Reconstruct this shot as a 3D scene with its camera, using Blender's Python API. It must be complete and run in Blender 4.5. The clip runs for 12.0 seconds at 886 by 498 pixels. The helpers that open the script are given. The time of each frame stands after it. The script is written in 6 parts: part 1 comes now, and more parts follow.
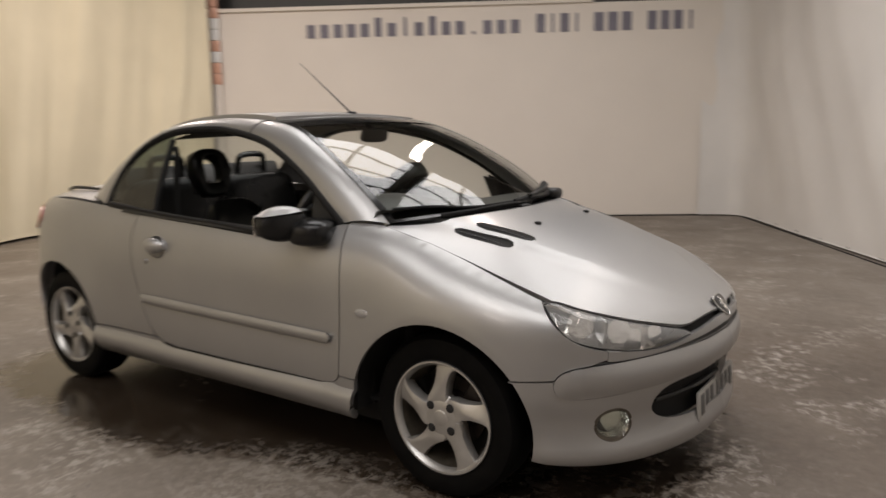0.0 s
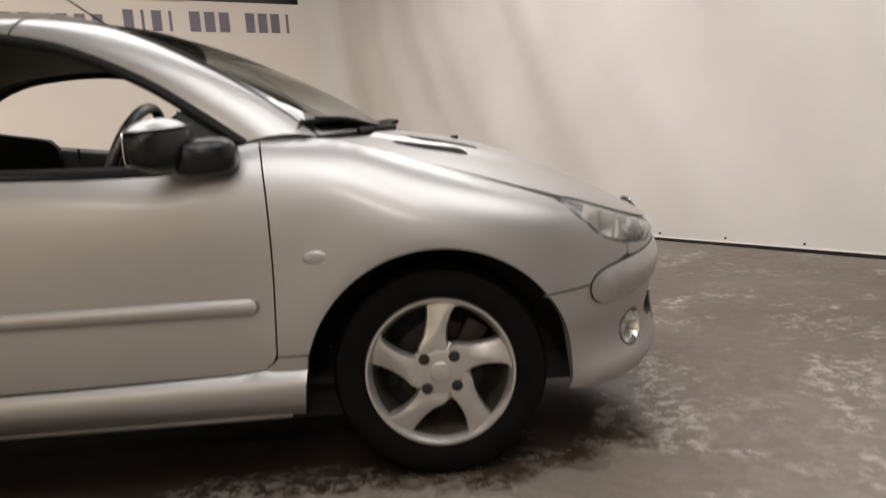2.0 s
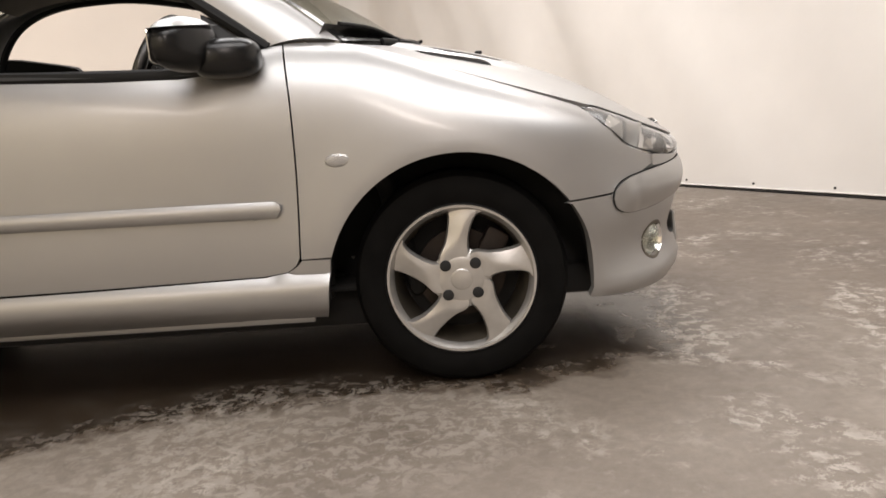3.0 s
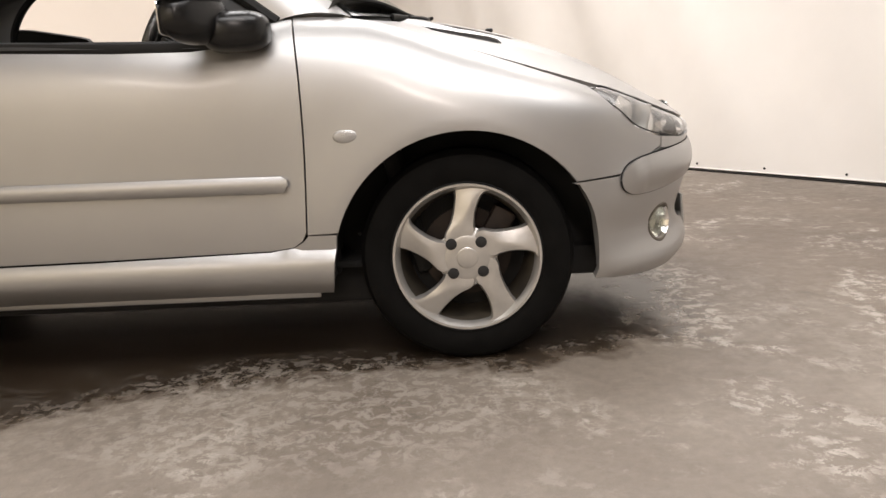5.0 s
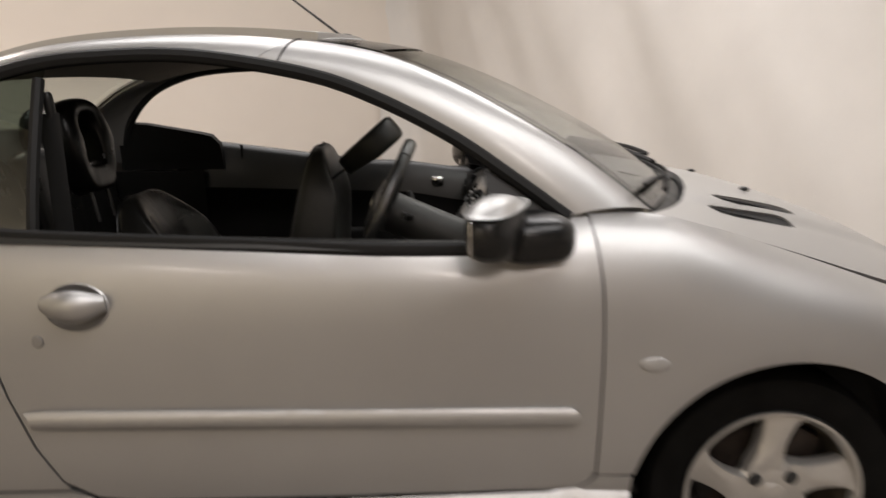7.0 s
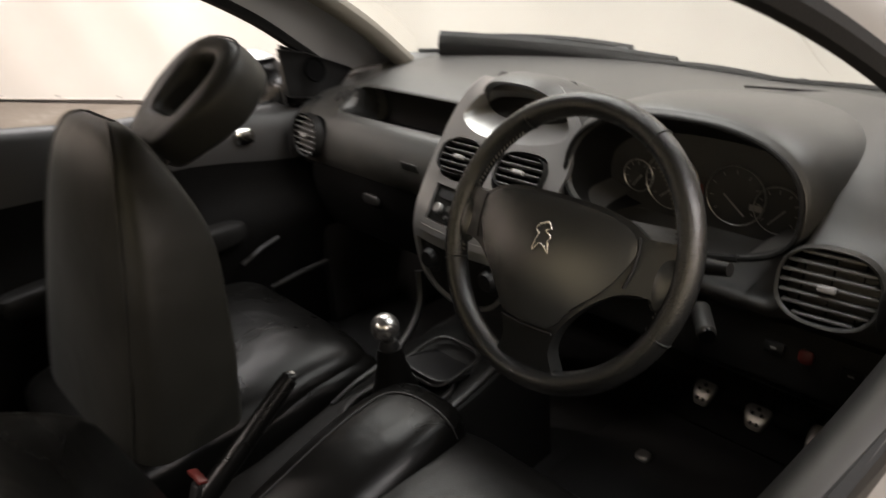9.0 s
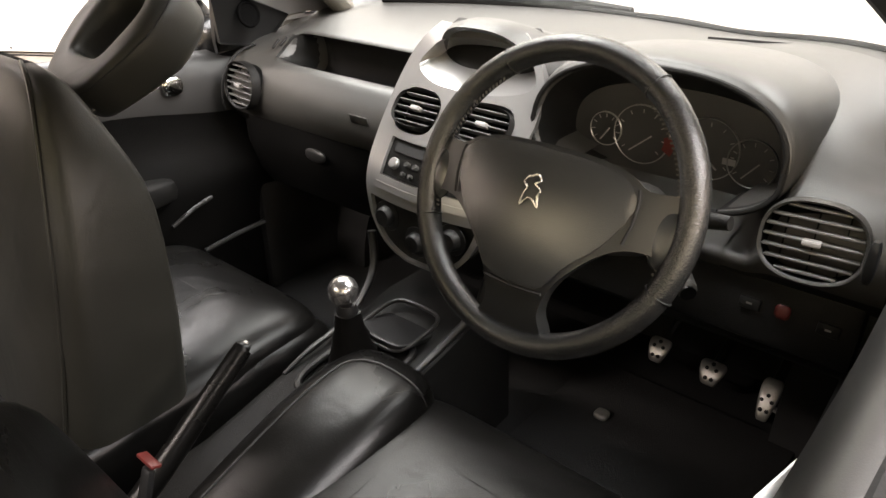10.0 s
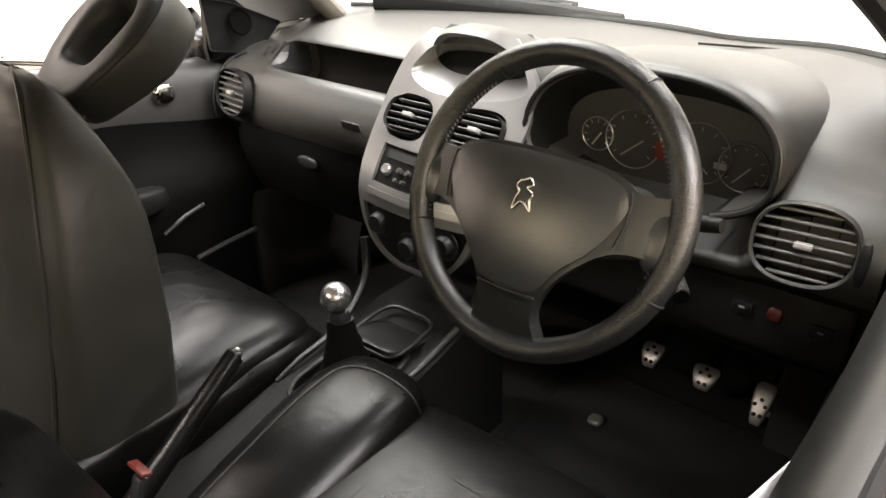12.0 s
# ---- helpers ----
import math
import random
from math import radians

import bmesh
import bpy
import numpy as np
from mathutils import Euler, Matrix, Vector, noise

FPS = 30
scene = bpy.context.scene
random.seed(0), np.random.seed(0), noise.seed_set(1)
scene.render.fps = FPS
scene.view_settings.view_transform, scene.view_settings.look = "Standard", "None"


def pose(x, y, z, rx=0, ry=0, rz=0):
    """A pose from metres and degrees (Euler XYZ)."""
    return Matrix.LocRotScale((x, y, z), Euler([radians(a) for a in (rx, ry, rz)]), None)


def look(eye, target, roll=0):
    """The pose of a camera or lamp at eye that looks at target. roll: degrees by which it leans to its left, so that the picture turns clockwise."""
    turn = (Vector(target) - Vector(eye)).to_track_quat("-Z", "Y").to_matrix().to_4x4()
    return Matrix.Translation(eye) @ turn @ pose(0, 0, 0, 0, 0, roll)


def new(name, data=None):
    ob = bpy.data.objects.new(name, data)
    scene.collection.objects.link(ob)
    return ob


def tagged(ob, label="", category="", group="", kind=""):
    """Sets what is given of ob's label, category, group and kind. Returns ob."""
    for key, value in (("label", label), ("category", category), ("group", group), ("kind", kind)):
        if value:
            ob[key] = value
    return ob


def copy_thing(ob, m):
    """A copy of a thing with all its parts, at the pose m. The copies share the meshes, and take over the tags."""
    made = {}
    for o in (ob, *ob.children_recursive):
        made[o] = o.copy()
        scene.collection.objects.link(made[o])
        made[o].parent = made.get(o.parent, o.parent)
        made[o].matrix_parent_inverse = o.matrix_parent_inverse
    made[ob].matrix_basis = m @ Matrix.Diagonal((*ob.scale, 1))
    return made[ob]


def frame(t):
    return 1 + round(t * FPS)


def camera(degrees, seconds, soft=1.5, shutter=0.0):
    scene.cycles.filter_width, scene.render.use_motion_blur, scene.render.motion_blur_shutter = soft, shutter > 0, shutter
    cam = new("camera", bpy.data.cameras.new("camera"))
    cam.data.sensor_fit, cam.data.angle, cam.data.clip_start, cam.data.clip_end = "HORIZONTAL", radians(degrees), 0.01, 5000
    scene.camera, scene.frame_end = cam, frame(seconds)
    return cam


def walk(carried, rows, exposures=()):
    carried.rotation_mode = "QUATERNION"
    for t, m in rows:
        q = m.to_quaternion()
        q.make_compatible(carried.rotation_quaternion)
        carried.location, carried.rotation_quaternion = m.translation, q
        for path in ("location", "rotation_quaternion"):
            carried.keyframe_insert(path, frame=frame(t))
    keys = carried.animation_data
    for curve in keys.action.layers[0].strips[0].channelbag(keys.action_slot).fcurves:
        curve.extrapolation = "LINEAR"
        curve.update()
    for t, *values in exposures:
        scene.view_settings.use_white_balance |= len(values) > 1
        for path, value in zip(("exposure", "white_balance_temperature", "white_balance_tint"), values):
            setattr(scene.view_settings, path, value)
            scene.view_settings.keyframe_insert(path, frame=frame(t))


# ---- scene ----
cam = camera(62.4, 12.0, soft=1.5, shutter=0.5)
PATH = [
    (0, (1.421, -2.765, 1.3), (0.291, -1.146, 0.981), -1.0),
    (0.5, (0.927, -2.805, 1.293), (0.195, -0.98, 0.928), -3.2),
    (1, (0.445, -2.732, 1.278), (0.058, -0.808, 0.894), -5.7),
    (1.5, (0.098, -2.727, 1.232), (0.045, -0.758, 0.887), -5.7),
    (2, (0.003, -2.701, 0.908), (0.032, -0.721, 0.633), -4.3),
    (2.5, (0.021, -2.728, 0.737), (0.003, -0.745, 0.482), -4.5),
    (3, (-0.002, -2.731, 0.755), (-0.046, -0.765, 0.387), -4.1),
    (3.5, (0.001, -2.736, 0.753), (-0.061, -0.775, 0.362), -3.9),
    (5.5, (0.004, -2.734, 0.752), (-0.054, -0.781, 0.325), -2.5),
    (6, (-0.054, -2.704, 1.086), (-0.091, -0.75, 0.664), -1.5),
    (6.5, (-0.392, -2.623, 1.222), (-0.416, -0.673, 0.778), -0.7),
    (7, (-0.75, -2.298, 1.245), (-0.756, -0.337, 0.806), -1.2),
    (7.2, (-0.864, -2.117, 1.287), (-0.898, -0.165, 0.853), -1.5),
    (8.8, (-1.55, -0.982, 1.312), (-0.488, 0.541, 0.57), -3.9),
    (9, (-1.568, -0.882, 1.313), (-0.355, 0.475, 0.485), -3.3),
    (9.5, (-1.577, -0.794, 1.284), (-0.273, 0.42, 0.374), -1.8),
    (10, (-1.577, -0.782, 1.279), (-0.241, 0.38, 0.35), -0.8),
    (10.5, (-1.576, -0.779, 1.273), (-0.232, 0.38, 0.349), -0.8),
    (11, (-1.575, -0.78, 1.271), (-0.231, 0.383, 0.354), -0.8),
    (11.5, (-1.579, -0.778, 1.272), (-0.222, 0.381, 0.368), -1.1),
    (12, (-1.577, -0.783, 1.274), (-0.22, 0.372, 0.365), -0.8),
]
walk(cam, [(t, look(eye, target, roll)) for t, eye, target, roll in PATH],
     [(0.0, -0.55), (1.0, -0.45), (1.5, -0.45), (2.0, -0.2), (2.5, 0.0), (3.0, 0.3), (3.5, 0.42), (5.5, 0.45), (6.0, 0.1), (6.5, -0.1), (7.2, -0.1), (8.8, 0.7), (9.0, 0.93), (9.5, 1.72), (10.0, 2.2), (12.0, 2.3)])

# ---- world and lamps ----
world = bpy.data.worlds.new("world")
scene.world = world
world.use_nodes = True
world.node_tree.nodes["Background"].inputs[0].default_value = (0.9, 0.85, 0.8, 1)
world.node_tree.nodes["Background"].inputs[1].default_value = 0.02


def room(u, n, z):
    """A place in the hall: u along the back wall from its corner, n out from the wall, z up."""
    return Vector((-1.12 - 0.859 * u + 0.512 * n, 8.55 - 0.512 * u - 0.859 * n, z))


ROOM_TURN = math.degrees(math.atan2(0.512, 0.859))


def tube_fill_lamp(u, n, z, length, power, width=0.14):
    data = bpy.data.lights.new("tube_light", "AREA")
    data.shape, data.size, data.size_y = "RECTANGLE", length, width
    data.energy, data.color = power, (1.0, 0.875, 0.81)
    lamp = new("tube_light", data)
    lamp.matrix_world = Matrix.Translation(room(u, n, z)) @ pose(0, 0, 0, 0, 0, ROOM_TURN + 90)
    return lamp


# two match tube reflections; the rest are unseen fills for curtain, sheeting, seat, floor
for lamp_u, lamp_n, lamp_z, watts, lamp_long in ((3.2, 3.3, 4.3, 45, 2.4), (6.5, 3.2, 4.3, 75, 2.4), (8.2, 3.6, 4.3, 110, 2.4), (1.2, 6.2, 4.3, 12, 2.4), (1.3, 9.5, 4.3, 16, 2.4), (9.0, 11.4, 3.1, 40, 1.2), (7.2, 14.5, 4.3, 125, 2.4), (5.0, 11.3, 4.3, 25, 2.4)):
    tube_fill_lamp(lamp_u, lamp_n, lamp_z, lamp_long, watts)


# ---- roof lights: pale glazed panels between dark bars ----
def glow(name, color, strength):
    m = bpy.data.materials.new(name)
    m.use_nodes = True
    nt = m.node_tree
    nt.nodes.clear()
    out, em = nt.nodes.new("ShaderNodeOutputMaterial"), nt.nodes.new("ShaderNodeEmission")
    em.inputs[0].default_value, em.inputs[1].default_value = (*color, 1), strength
    nt.links.new(em.outputs[0], out.inputs[0])
    return m


SKYLIGHT = glow("roof_light_panel", (0.985, 0.955, 0.95), 6.4)


# ---- materials ----
def material(name, color, rough=0.5, metal=0.0, coat=0.0, vary=0.0, scale=8.0, bump=0.0, bump_scale=200.0, spec=0.5, coat_rough=0.05, wrinkle=0.0):
    m = bpy.data.materials.new(name)
    m.use_nodes = True
    nt = m.node_tree
    b = nt.nodes["Principled BSDF"]
    b.inputs["Base Color"].default_value = (*color, 1)
    b.inputs["Roughness"].default_value = rough
    b.inputs["Metallic"].default_value = metal
    b.inputs["Specular IOR Level"].default_value = spec
    b.inputs["Coat Weight"].default_value = coat
    b.inputs["Coat Roughness"].default_value = coat_rough
    tc = nt.nodes.new("ShaderNodeTexCoord")
    if vary:
        n1 = nt.nodes.new("ShaderNodeTexNoise")
        n1.inputs["Scale"].default_value, n1.inputs["Detail"].default_value = scale, 6
        nt.links.new(tc.outputs["Object"], n1.inputs["Vector"])
        ramp = nt.nodes.new("ShaderNodeValToRGB")
        ramp.color_ramp.elements[0].position, ramp.color_ramp.elements[1].position = 0.3, 0.7
        ramp.color_ramp.elements[0].color = (*[c * (1 - vary) for c in color], 1)
        ramp.color_ramp.elements[1].color = (*[min(1, c * (1 + vary)) for c in color], 1)
        nt.links.new(n1.outputs["Fac"], ramp.inputs[0])
        nt.links.new(ramp.outputs[0], b.inputs["Base Color"])
        mr = nt.nodes.new("ShaderNodeMapRange")
        mr.inputs["To Min"].default_value, mr.inputs["To Max"].default_value = max(0.02, rough - 0.12 * vary * 4), min(1, rough + 0.12 * vary * 4)
        nt.links.new(n1.outputs["Fac"], mr.inputs["Value"])
        nt.links.new(mr.outputs[0], b.inputs["Roughness"])
    if bump:
        n2 = nt.nodes.new("ShaderNodeTexNoise")
        n2.inputs["Scale"].default_value, n2.inputs["Detail"].default_value = bump_scale, 4
        nt.links.new(tc.outputs["Object"], n2.inputs["Vector"])
        bp = nt.nodes.new("ShaderNodeBump")
        bp.inputs["Strength"].default_value, bp.inputs["Distance"].default_value = bump, 0.002
        nt.links.new(n2.outputs["Fac"], bp.inputs["Height"])
        nt.links.new(bp.outputs[0], b.inputs["Normal"])
        if wrinkle:
            n3 = nt.nodes.new("ShaderNodeTexNoise")
            n3.inputs["Scale"].default_value, n3.inputs["Detail"].default_value, n3.inputs["Distortion"].default_value = 8.0, 2, 0.8
            nt.links.new(tc.outputs["Object"], n3.inputs["Vector"])
            b3 = nt.nodes.new("ShaderNodeBump")
            b3.inputs["Strength"].default_value, b3.inputs["Distance"].default_value = wrinkle, 0.012
            nt.links.new(n3.outputs["Fac"], b3.inputs["Height"])
            nt.links.new(b3.outputs[0], bp.inputs["Normal"])
    return m


def glass(name, color, alpha_mix, rough=0.0, haze=0.0):
    """A thin pane: clear with a gloss that grows at a slant."""
    m = bpy.data.materials.new(name)
    m.use_nodes = True
    nt = m.node_tree
    nt.nodes.clear()
    out = nt.nodes.new("ShaderNodeOutputMaterial")
    tr = nt.nodes.new("ShaderNodeBsdfTransparent")
    tr.inputs[0].default_value = (*color, 1)
    gl = nt.nodes.new("ShaderNodeBsdfGlossy")
    gl.inputs["Roughness"].default_value = rough
    lw = nt.nodes.new("ShaderNodeLayerWeight")
    lw.inputs["Blend"].default_value = 0.5
    pw = nt.nodes.new("ShaderNodeMath")
    pw.operation = "POWER"
    pw.inputs[1].default_value = 4.5
    nt.links.new(lw.outputs["Facing"], pw.inputs[0])
    fr = nt.nodes.new("ShaderNodeMapRange")
    r0 = 2 * ((alpha_mix - 1) / (alpha_mix + 1)) ** 2
    fr.inputs["To Min"].default_value, fr.inputs["To Max"].default_value = r0, 0.92
    nt.links.new(pw.outputs[0], fr.inputs["Value"])
    mix = nt.nodes.new("ShaderNodeMixShader")
    nt.links.new(fr.outputs[0], mix.inputs[0])
    nt.links.new(tr.outputs[0], mix.inputs[1])
    nt.links.new(gl.outputs[0], mix.inputs[2])
    if haze:
        df = nt.nodes.new("ShaderNodeBsdfDiffuse")
        df.inputs[0].default_value = (0.8, 0.79, 0.77, 1)
        hz = nt.nodes.new("ShaderNodeMixShader")
        hz.inputs[0].default_value = haze
        nt.links.new(mix.outputs[0], hz.inputs[1])
        nt.links.new(df.outputs[0], hz.inputs[2])
        nt.links.new(hz.outputs[0], out.inputs[0])
    else:
        nt.links.new(mix.outputs[0], out.inputs[0])
    return m


SILVER = material("silver_paint", (0.385, 0.38, 0.373), 0.42, 0.78, 0.40, 0.035, 3.0, 0.03, 900.0, coat_rough=0.15)
BLACK = material("black_plastic", (0.009, 0.009, 0.009), 0.42, vary=0.2, scale=20, bump=0.15, bump_scale=500, spec=0.35)
GLOSSBLACK = material("gloss_black", (0.008, 0.008, 0.008), 0.18, coat=0.3)
MIRRORBLACK = material("mirror_black", (0.006, 0.006, 0.006), 0.27, spec=0.35, bump=0.05, bump_scale=500)
SEAL = material("rubber_seal", (0.009, 0.009, 0.009), 0.6, bump=0.1, bump_scale=300, spec=0.2)
VOID = material("dark_underside", (0.013, 0.0125, 0.012), 0.9, vary=0.3, scale=10)
TYRE = material("tyre_rubber", (0.0042, 0.0040, 0.0038), 0.62, vary=0.35, scale=14, bump=0.3, bump_scale=180, spec=0.07)
ALLOY = material("alloy", (0.50, 0.485, 0.46), 0.34, 0.75, 0.2, 0.10, 18, 0.05, 400)
ALLOYDARK = material("pedal_alloy", (0.38, 0.365, 0.335), 0.36, 0.7, vary=0.15, scale=60)
# barrel and disc browns are taken darker for the shade inside the wheel
ALLOYBROWN = material("alloy_barrel", (0.095, 0.082, 0.064), 0.45, 0.6, vary=0.35, scale=25)
IRON = material("brake_iron", (0.035, 0.026, 0.021), 0.6, 0.5, vary=0.4, scale=30)
CHROME = material("chrome", (0.80, 0.79, 0.77), 0.10, 1.0)
REFLECT = material("lamp_reflector", (0.82, 0.81, 0.79), 0.14, 0.95, bump=0.9, bump_scale=38)
SATIN = material("satin_metal", (0.62, 0.61, 0.59), 0.24, 0.95, vary=0.08, scale=40)
CLEAR = glass("clear_glass", (0.93, 0.95, 0.93), 1.45)
SCREEN = glass("screen_glass", (0.84, 0.87, 0.84), 1.56)
REARGLASS = glass("rear_glass", (0.80, 0.84, 0.80), 1.45)
TINT = glass("tinted_glass", (0.22, 0.265, 0.235), 1.6)
# the haze also stands for the pale sheeting mirrored in the lens
LENS = glass("lamp_lens", (0.95, 0.95, 0.95), 1.40, haze=0.15)
REDLENS = material("red_lens", (0.35, 0.02, 0.015), 0.12, coat=0.5)
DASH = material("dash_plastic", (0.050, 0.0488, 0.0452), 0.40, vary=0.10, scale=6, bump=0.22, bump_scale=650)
DASHDARK = material("dash_plastic_dark", (0.034, 0.033, 0.030), 0.42, vary=0.10, scale=6, bump=0.4, bump_scale=420)
# same black leather twice: dark copy for shaded parts, paler one where lit
SHADELEATHER = material("black_leather", (0.0036, 0.0035, 0.0032), 0.29, vary=0.18, scale=7, bump=0.14, bump_scale=420, spec=0.19, wrinkle=0.22)
LITLEATHER = material("matt_leather", (0.0165, 0.0162, 0.0130), 0.46, vary=0.14, scale=9, bump=0.14, bump_scale=420, spec=0.4, wrinkle=0.22)
LITLEATHER.node_tree.nodes["Principled BSDF"].inputs["Sheen Weight"].default_value = 0.05
LITLEATHER.node_tree.nodes["Principled BSDF"].inputs["Sheen Roughness"].default_value = 0.35
# black for vent insides, in place of the shade deep in the duct
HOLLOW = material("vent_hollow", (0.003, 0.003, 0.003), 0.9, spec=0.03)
SEAM = material("leather_seam", (0.004, 0.004, 0.0038), 0.6)
PAD = material("pad_plastic", (0.034, 0.035, 0.0345), 0.21, spec=1.0, bump=0.12, bump_scale=600)
SPOKE = material("spoke_plastic", (0.018, 0.0185, 0.018), 0.28, spec=0.8, bump=0.12, bump_scale=600)
RIMLEATHER = material("worn_leather", (0.014, 0.014, 0.0136), 0.25, vary=0.06, scale=60, bump=0.5, bump_scale=420, spec=0.9)
CARPET = material("carpet", (0.010, 0.0097, 0.0092), 0.95, vary=0.3, scale=60, bump=1.0, bump_scale=500)
TRIMGREY = material("console_grey", (0.33, 0.325, 0.315), 0.30, 0.7, vary=0.05, scale=10)
# black for the lower door lining and glovebox lid, darkened for shade
SHADEBLACK = material("door_lining_grey", (0.0030, 0.0029, 0.0027), 0.6, vary=0.1, scale=6, bump=0.35, bump_scale=420, spec=0.10)
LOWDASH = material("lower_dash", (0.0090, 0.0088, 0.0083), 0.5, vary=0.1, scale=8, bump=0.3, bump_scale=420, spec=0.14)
RAIL = material("satin_rail", (0.018, 0.0177, 0.017), 0.35, vary=0.1, scale=20)
BEIGE = material("pillar_cloth", (0.17, 0.158, 0.13), 0.8, vary=0.06, scale=15, bump=0.4, bump_scale=400)
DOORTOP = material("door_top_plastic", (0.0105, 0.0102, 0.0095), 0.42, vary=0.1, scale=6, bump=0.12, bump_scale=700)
# slat grey lifted to carry the bright edges that light gives them
SLAT = material("slat_plastic", (0.085, 0.083, 0.078), 0.35, vary=0.08, scale=30)
# dial black lifted to grey for the haze of a missing cover glass
DIALFACE = material("dial_face", (0.046, 0.045, 0.043), 0.5, vary=0.1, scale=20)
STITCH = material("stitch_thread", (0.10, 0.095, 0.085), 0.6)
REDBTN = material("red_button", (0.075, 0.010, 0.008), 0.35)
DIALWHITE = material("dial_mark", (0.28, 0.27, 0.26), 0.4)
DIALRED = material("dial_red", (0.13, 0.018, 0.012), 0.4)
PLATE = material("plate", (0.34, 0.33, 0.31), 0.35, vary=0.1, scale=20)
INK = material("plate_ink", (0.09, 0.088, 0.085), 0.5)
WALLPAINT = material("wall_paint", (0.72, 0.665, 0.60), 0.62, vary=0.035, scale=0.9, bump=0.15, bump_scale=30)
ROOFGREY = material("roof_sheeting", (0.17, 0.163, 0.155), 0.6, vary=0.15, scale=1.2, bump=0.2, bump_scale=40)
SIGNBLUE = material("sign_letters", (0.16, 0.15, 0.185), 0.5, vary=0.1, scale=4)
PAPER = material("white_paper", (0.75, 0.75, 0.73), 0.6)


def cloth_material(name, color):
    m = material(name, color, 0.75, vary=0.05, scale=1.3, bump=0.2, bump_scale=60)
    return m


SHEETING = cloth_material("white_sheeting", (0.70, 0.678, 0.648))
CREAM = cloth_material("cream_curtain", (0.74, 0.67, 0.50))


def concrete():
    m = bpy.data.materials.new("wet_concrete")
    m.use_nodes = True
    nt = m.node_tree
    b = nt.nodes["Principled BSDF"]
    tc = nt.nodes.new("ShaderNodeTexCoord")

    def nz(scale, detail, rough=0.6, dist=0.0):
        n = nt.nodes.new("ShaderNodeTexNoise")
        n.inputs["Scale"].default_value, n.inputs["Detail"].default_value = scale, detail
        n.inputs["Roughness"].default_value, n.inputs["Distortion"].default_value = rough, dist
        nt.links.new(tc.outputs["Object"], n.inputs["Vector"])
        return n.outputs["Fac"]

    def ramp(src, stops):
        r = nt.nodes.new("ShaderNodeValToRGB")
        while len(r.color_ramp.elements) < len(stops):
            r.color_ramp.elements.new(0.5)
        for e, (p, c) in zip(r.color_ramp.elements, stops):
            e.position, e.color = p, (*c, 1)
        nt.links.new(src, r.inputs[0])
        return r.outputs[0]

    def mix(kind, f, a, c):
        n = nt.nodes.new("ShaderNodeMix")
        n.data_type, n.blend_type = "RGBA", kind
        if isinstance(f, float):
            n.inputs[0].default_value = f
        else:
            nt.links.new(f, n.inputs[0])
        nt.links.new(a, n.inputs[6])
        if isinstance(c, tuple):
            n.inputs[7].default_value = (*c, 1)
        else:
            nt.links.new(c, n.inputs[7])
        return n.outputs[2]

    base = ramp(nz(1.1, 8), [(0.3, (0.135, 0.112, 0.090)), (0.5, (0.185, 0.157, 0.129)), (0.72, (0.24, 0.21, 0.177))])
    grain = ramp(nz(30, 12, 0.78), [(0.34, (0.45, 0.43, 0.40)), (0.66, (1.3, 1.3, 1.3))])
    c1 = mix("MULTIPLY", 0.34, base, grain)
    # water from the washed car has spread round it, drawn together with its shadow
    sep = nt.nodes.new("ShaderNodeSeparateXYZ")
    nt.links.new(tc.outputs["Object"], sep.inputs[0])

    def calc(op, a, b):
        n = nt.nodes.new("ShaderNodeMath")
        n.operation = op
        for i, v in enumerate((a, b)):
            if isinstance(v, (int, float)):
                n.inputs[i].default_value = v
            else:
                nt.links.new(v, n.inputs[i])
        return n.outputs[0]
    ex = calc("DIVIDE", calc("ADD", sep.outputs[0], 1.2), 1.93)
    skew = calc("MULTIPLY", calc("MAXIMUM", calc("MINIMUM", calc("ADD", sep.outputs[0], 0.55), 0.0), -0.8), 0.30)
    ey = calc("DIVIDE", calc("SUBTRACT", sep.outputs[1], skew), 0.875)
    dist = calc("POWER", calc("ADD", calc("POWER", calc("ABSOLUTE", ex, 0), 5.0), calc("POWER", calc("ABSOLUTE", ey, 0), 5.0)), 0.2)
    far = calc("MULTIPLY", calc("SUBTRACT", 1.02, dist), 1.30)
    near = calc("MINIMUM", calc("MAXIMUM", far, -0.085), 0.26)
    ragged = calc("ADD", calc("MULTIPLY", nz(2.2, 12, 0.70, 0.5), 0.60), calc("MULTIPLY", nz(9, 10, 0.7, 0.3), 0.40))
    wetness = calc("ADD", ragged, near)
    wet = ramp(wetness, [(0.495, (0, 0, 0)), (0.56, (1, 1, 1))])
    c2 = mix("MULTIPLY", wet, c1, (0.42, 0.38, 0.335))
    # core darkened again: soaked floor and the shadow under the car in one
    soaked_shade = ramp(wetness, [(0.59, (0, 0, 0)), (0.635, (1, 1, 1))])
    c2 = mix("MULTIPLY", soaked_shade, c2, (0.43, 0.40, 0.375))
    scuff = ramp(nz(13, 15, 0.74, 0.15), [(0.515, (0, 0, 0)), (0.56, (1, 1, 1))])
    patch = ramp(nz(1.3, 8, 0.6, 0.1), [(0.52, (0, 0, 0)), (0.66, (0.7, 0.7, 0.7))])
    both = mix("MULTIPLY", 1.0, scuff, patch)
    fx = calc("DIVIDE", calc("ADD", sep.outputs[0], -1.5), 1.7)
    fy = calc("DIVIDE", calc("ADD", sep.outputs[1], -1.1), 2.0)
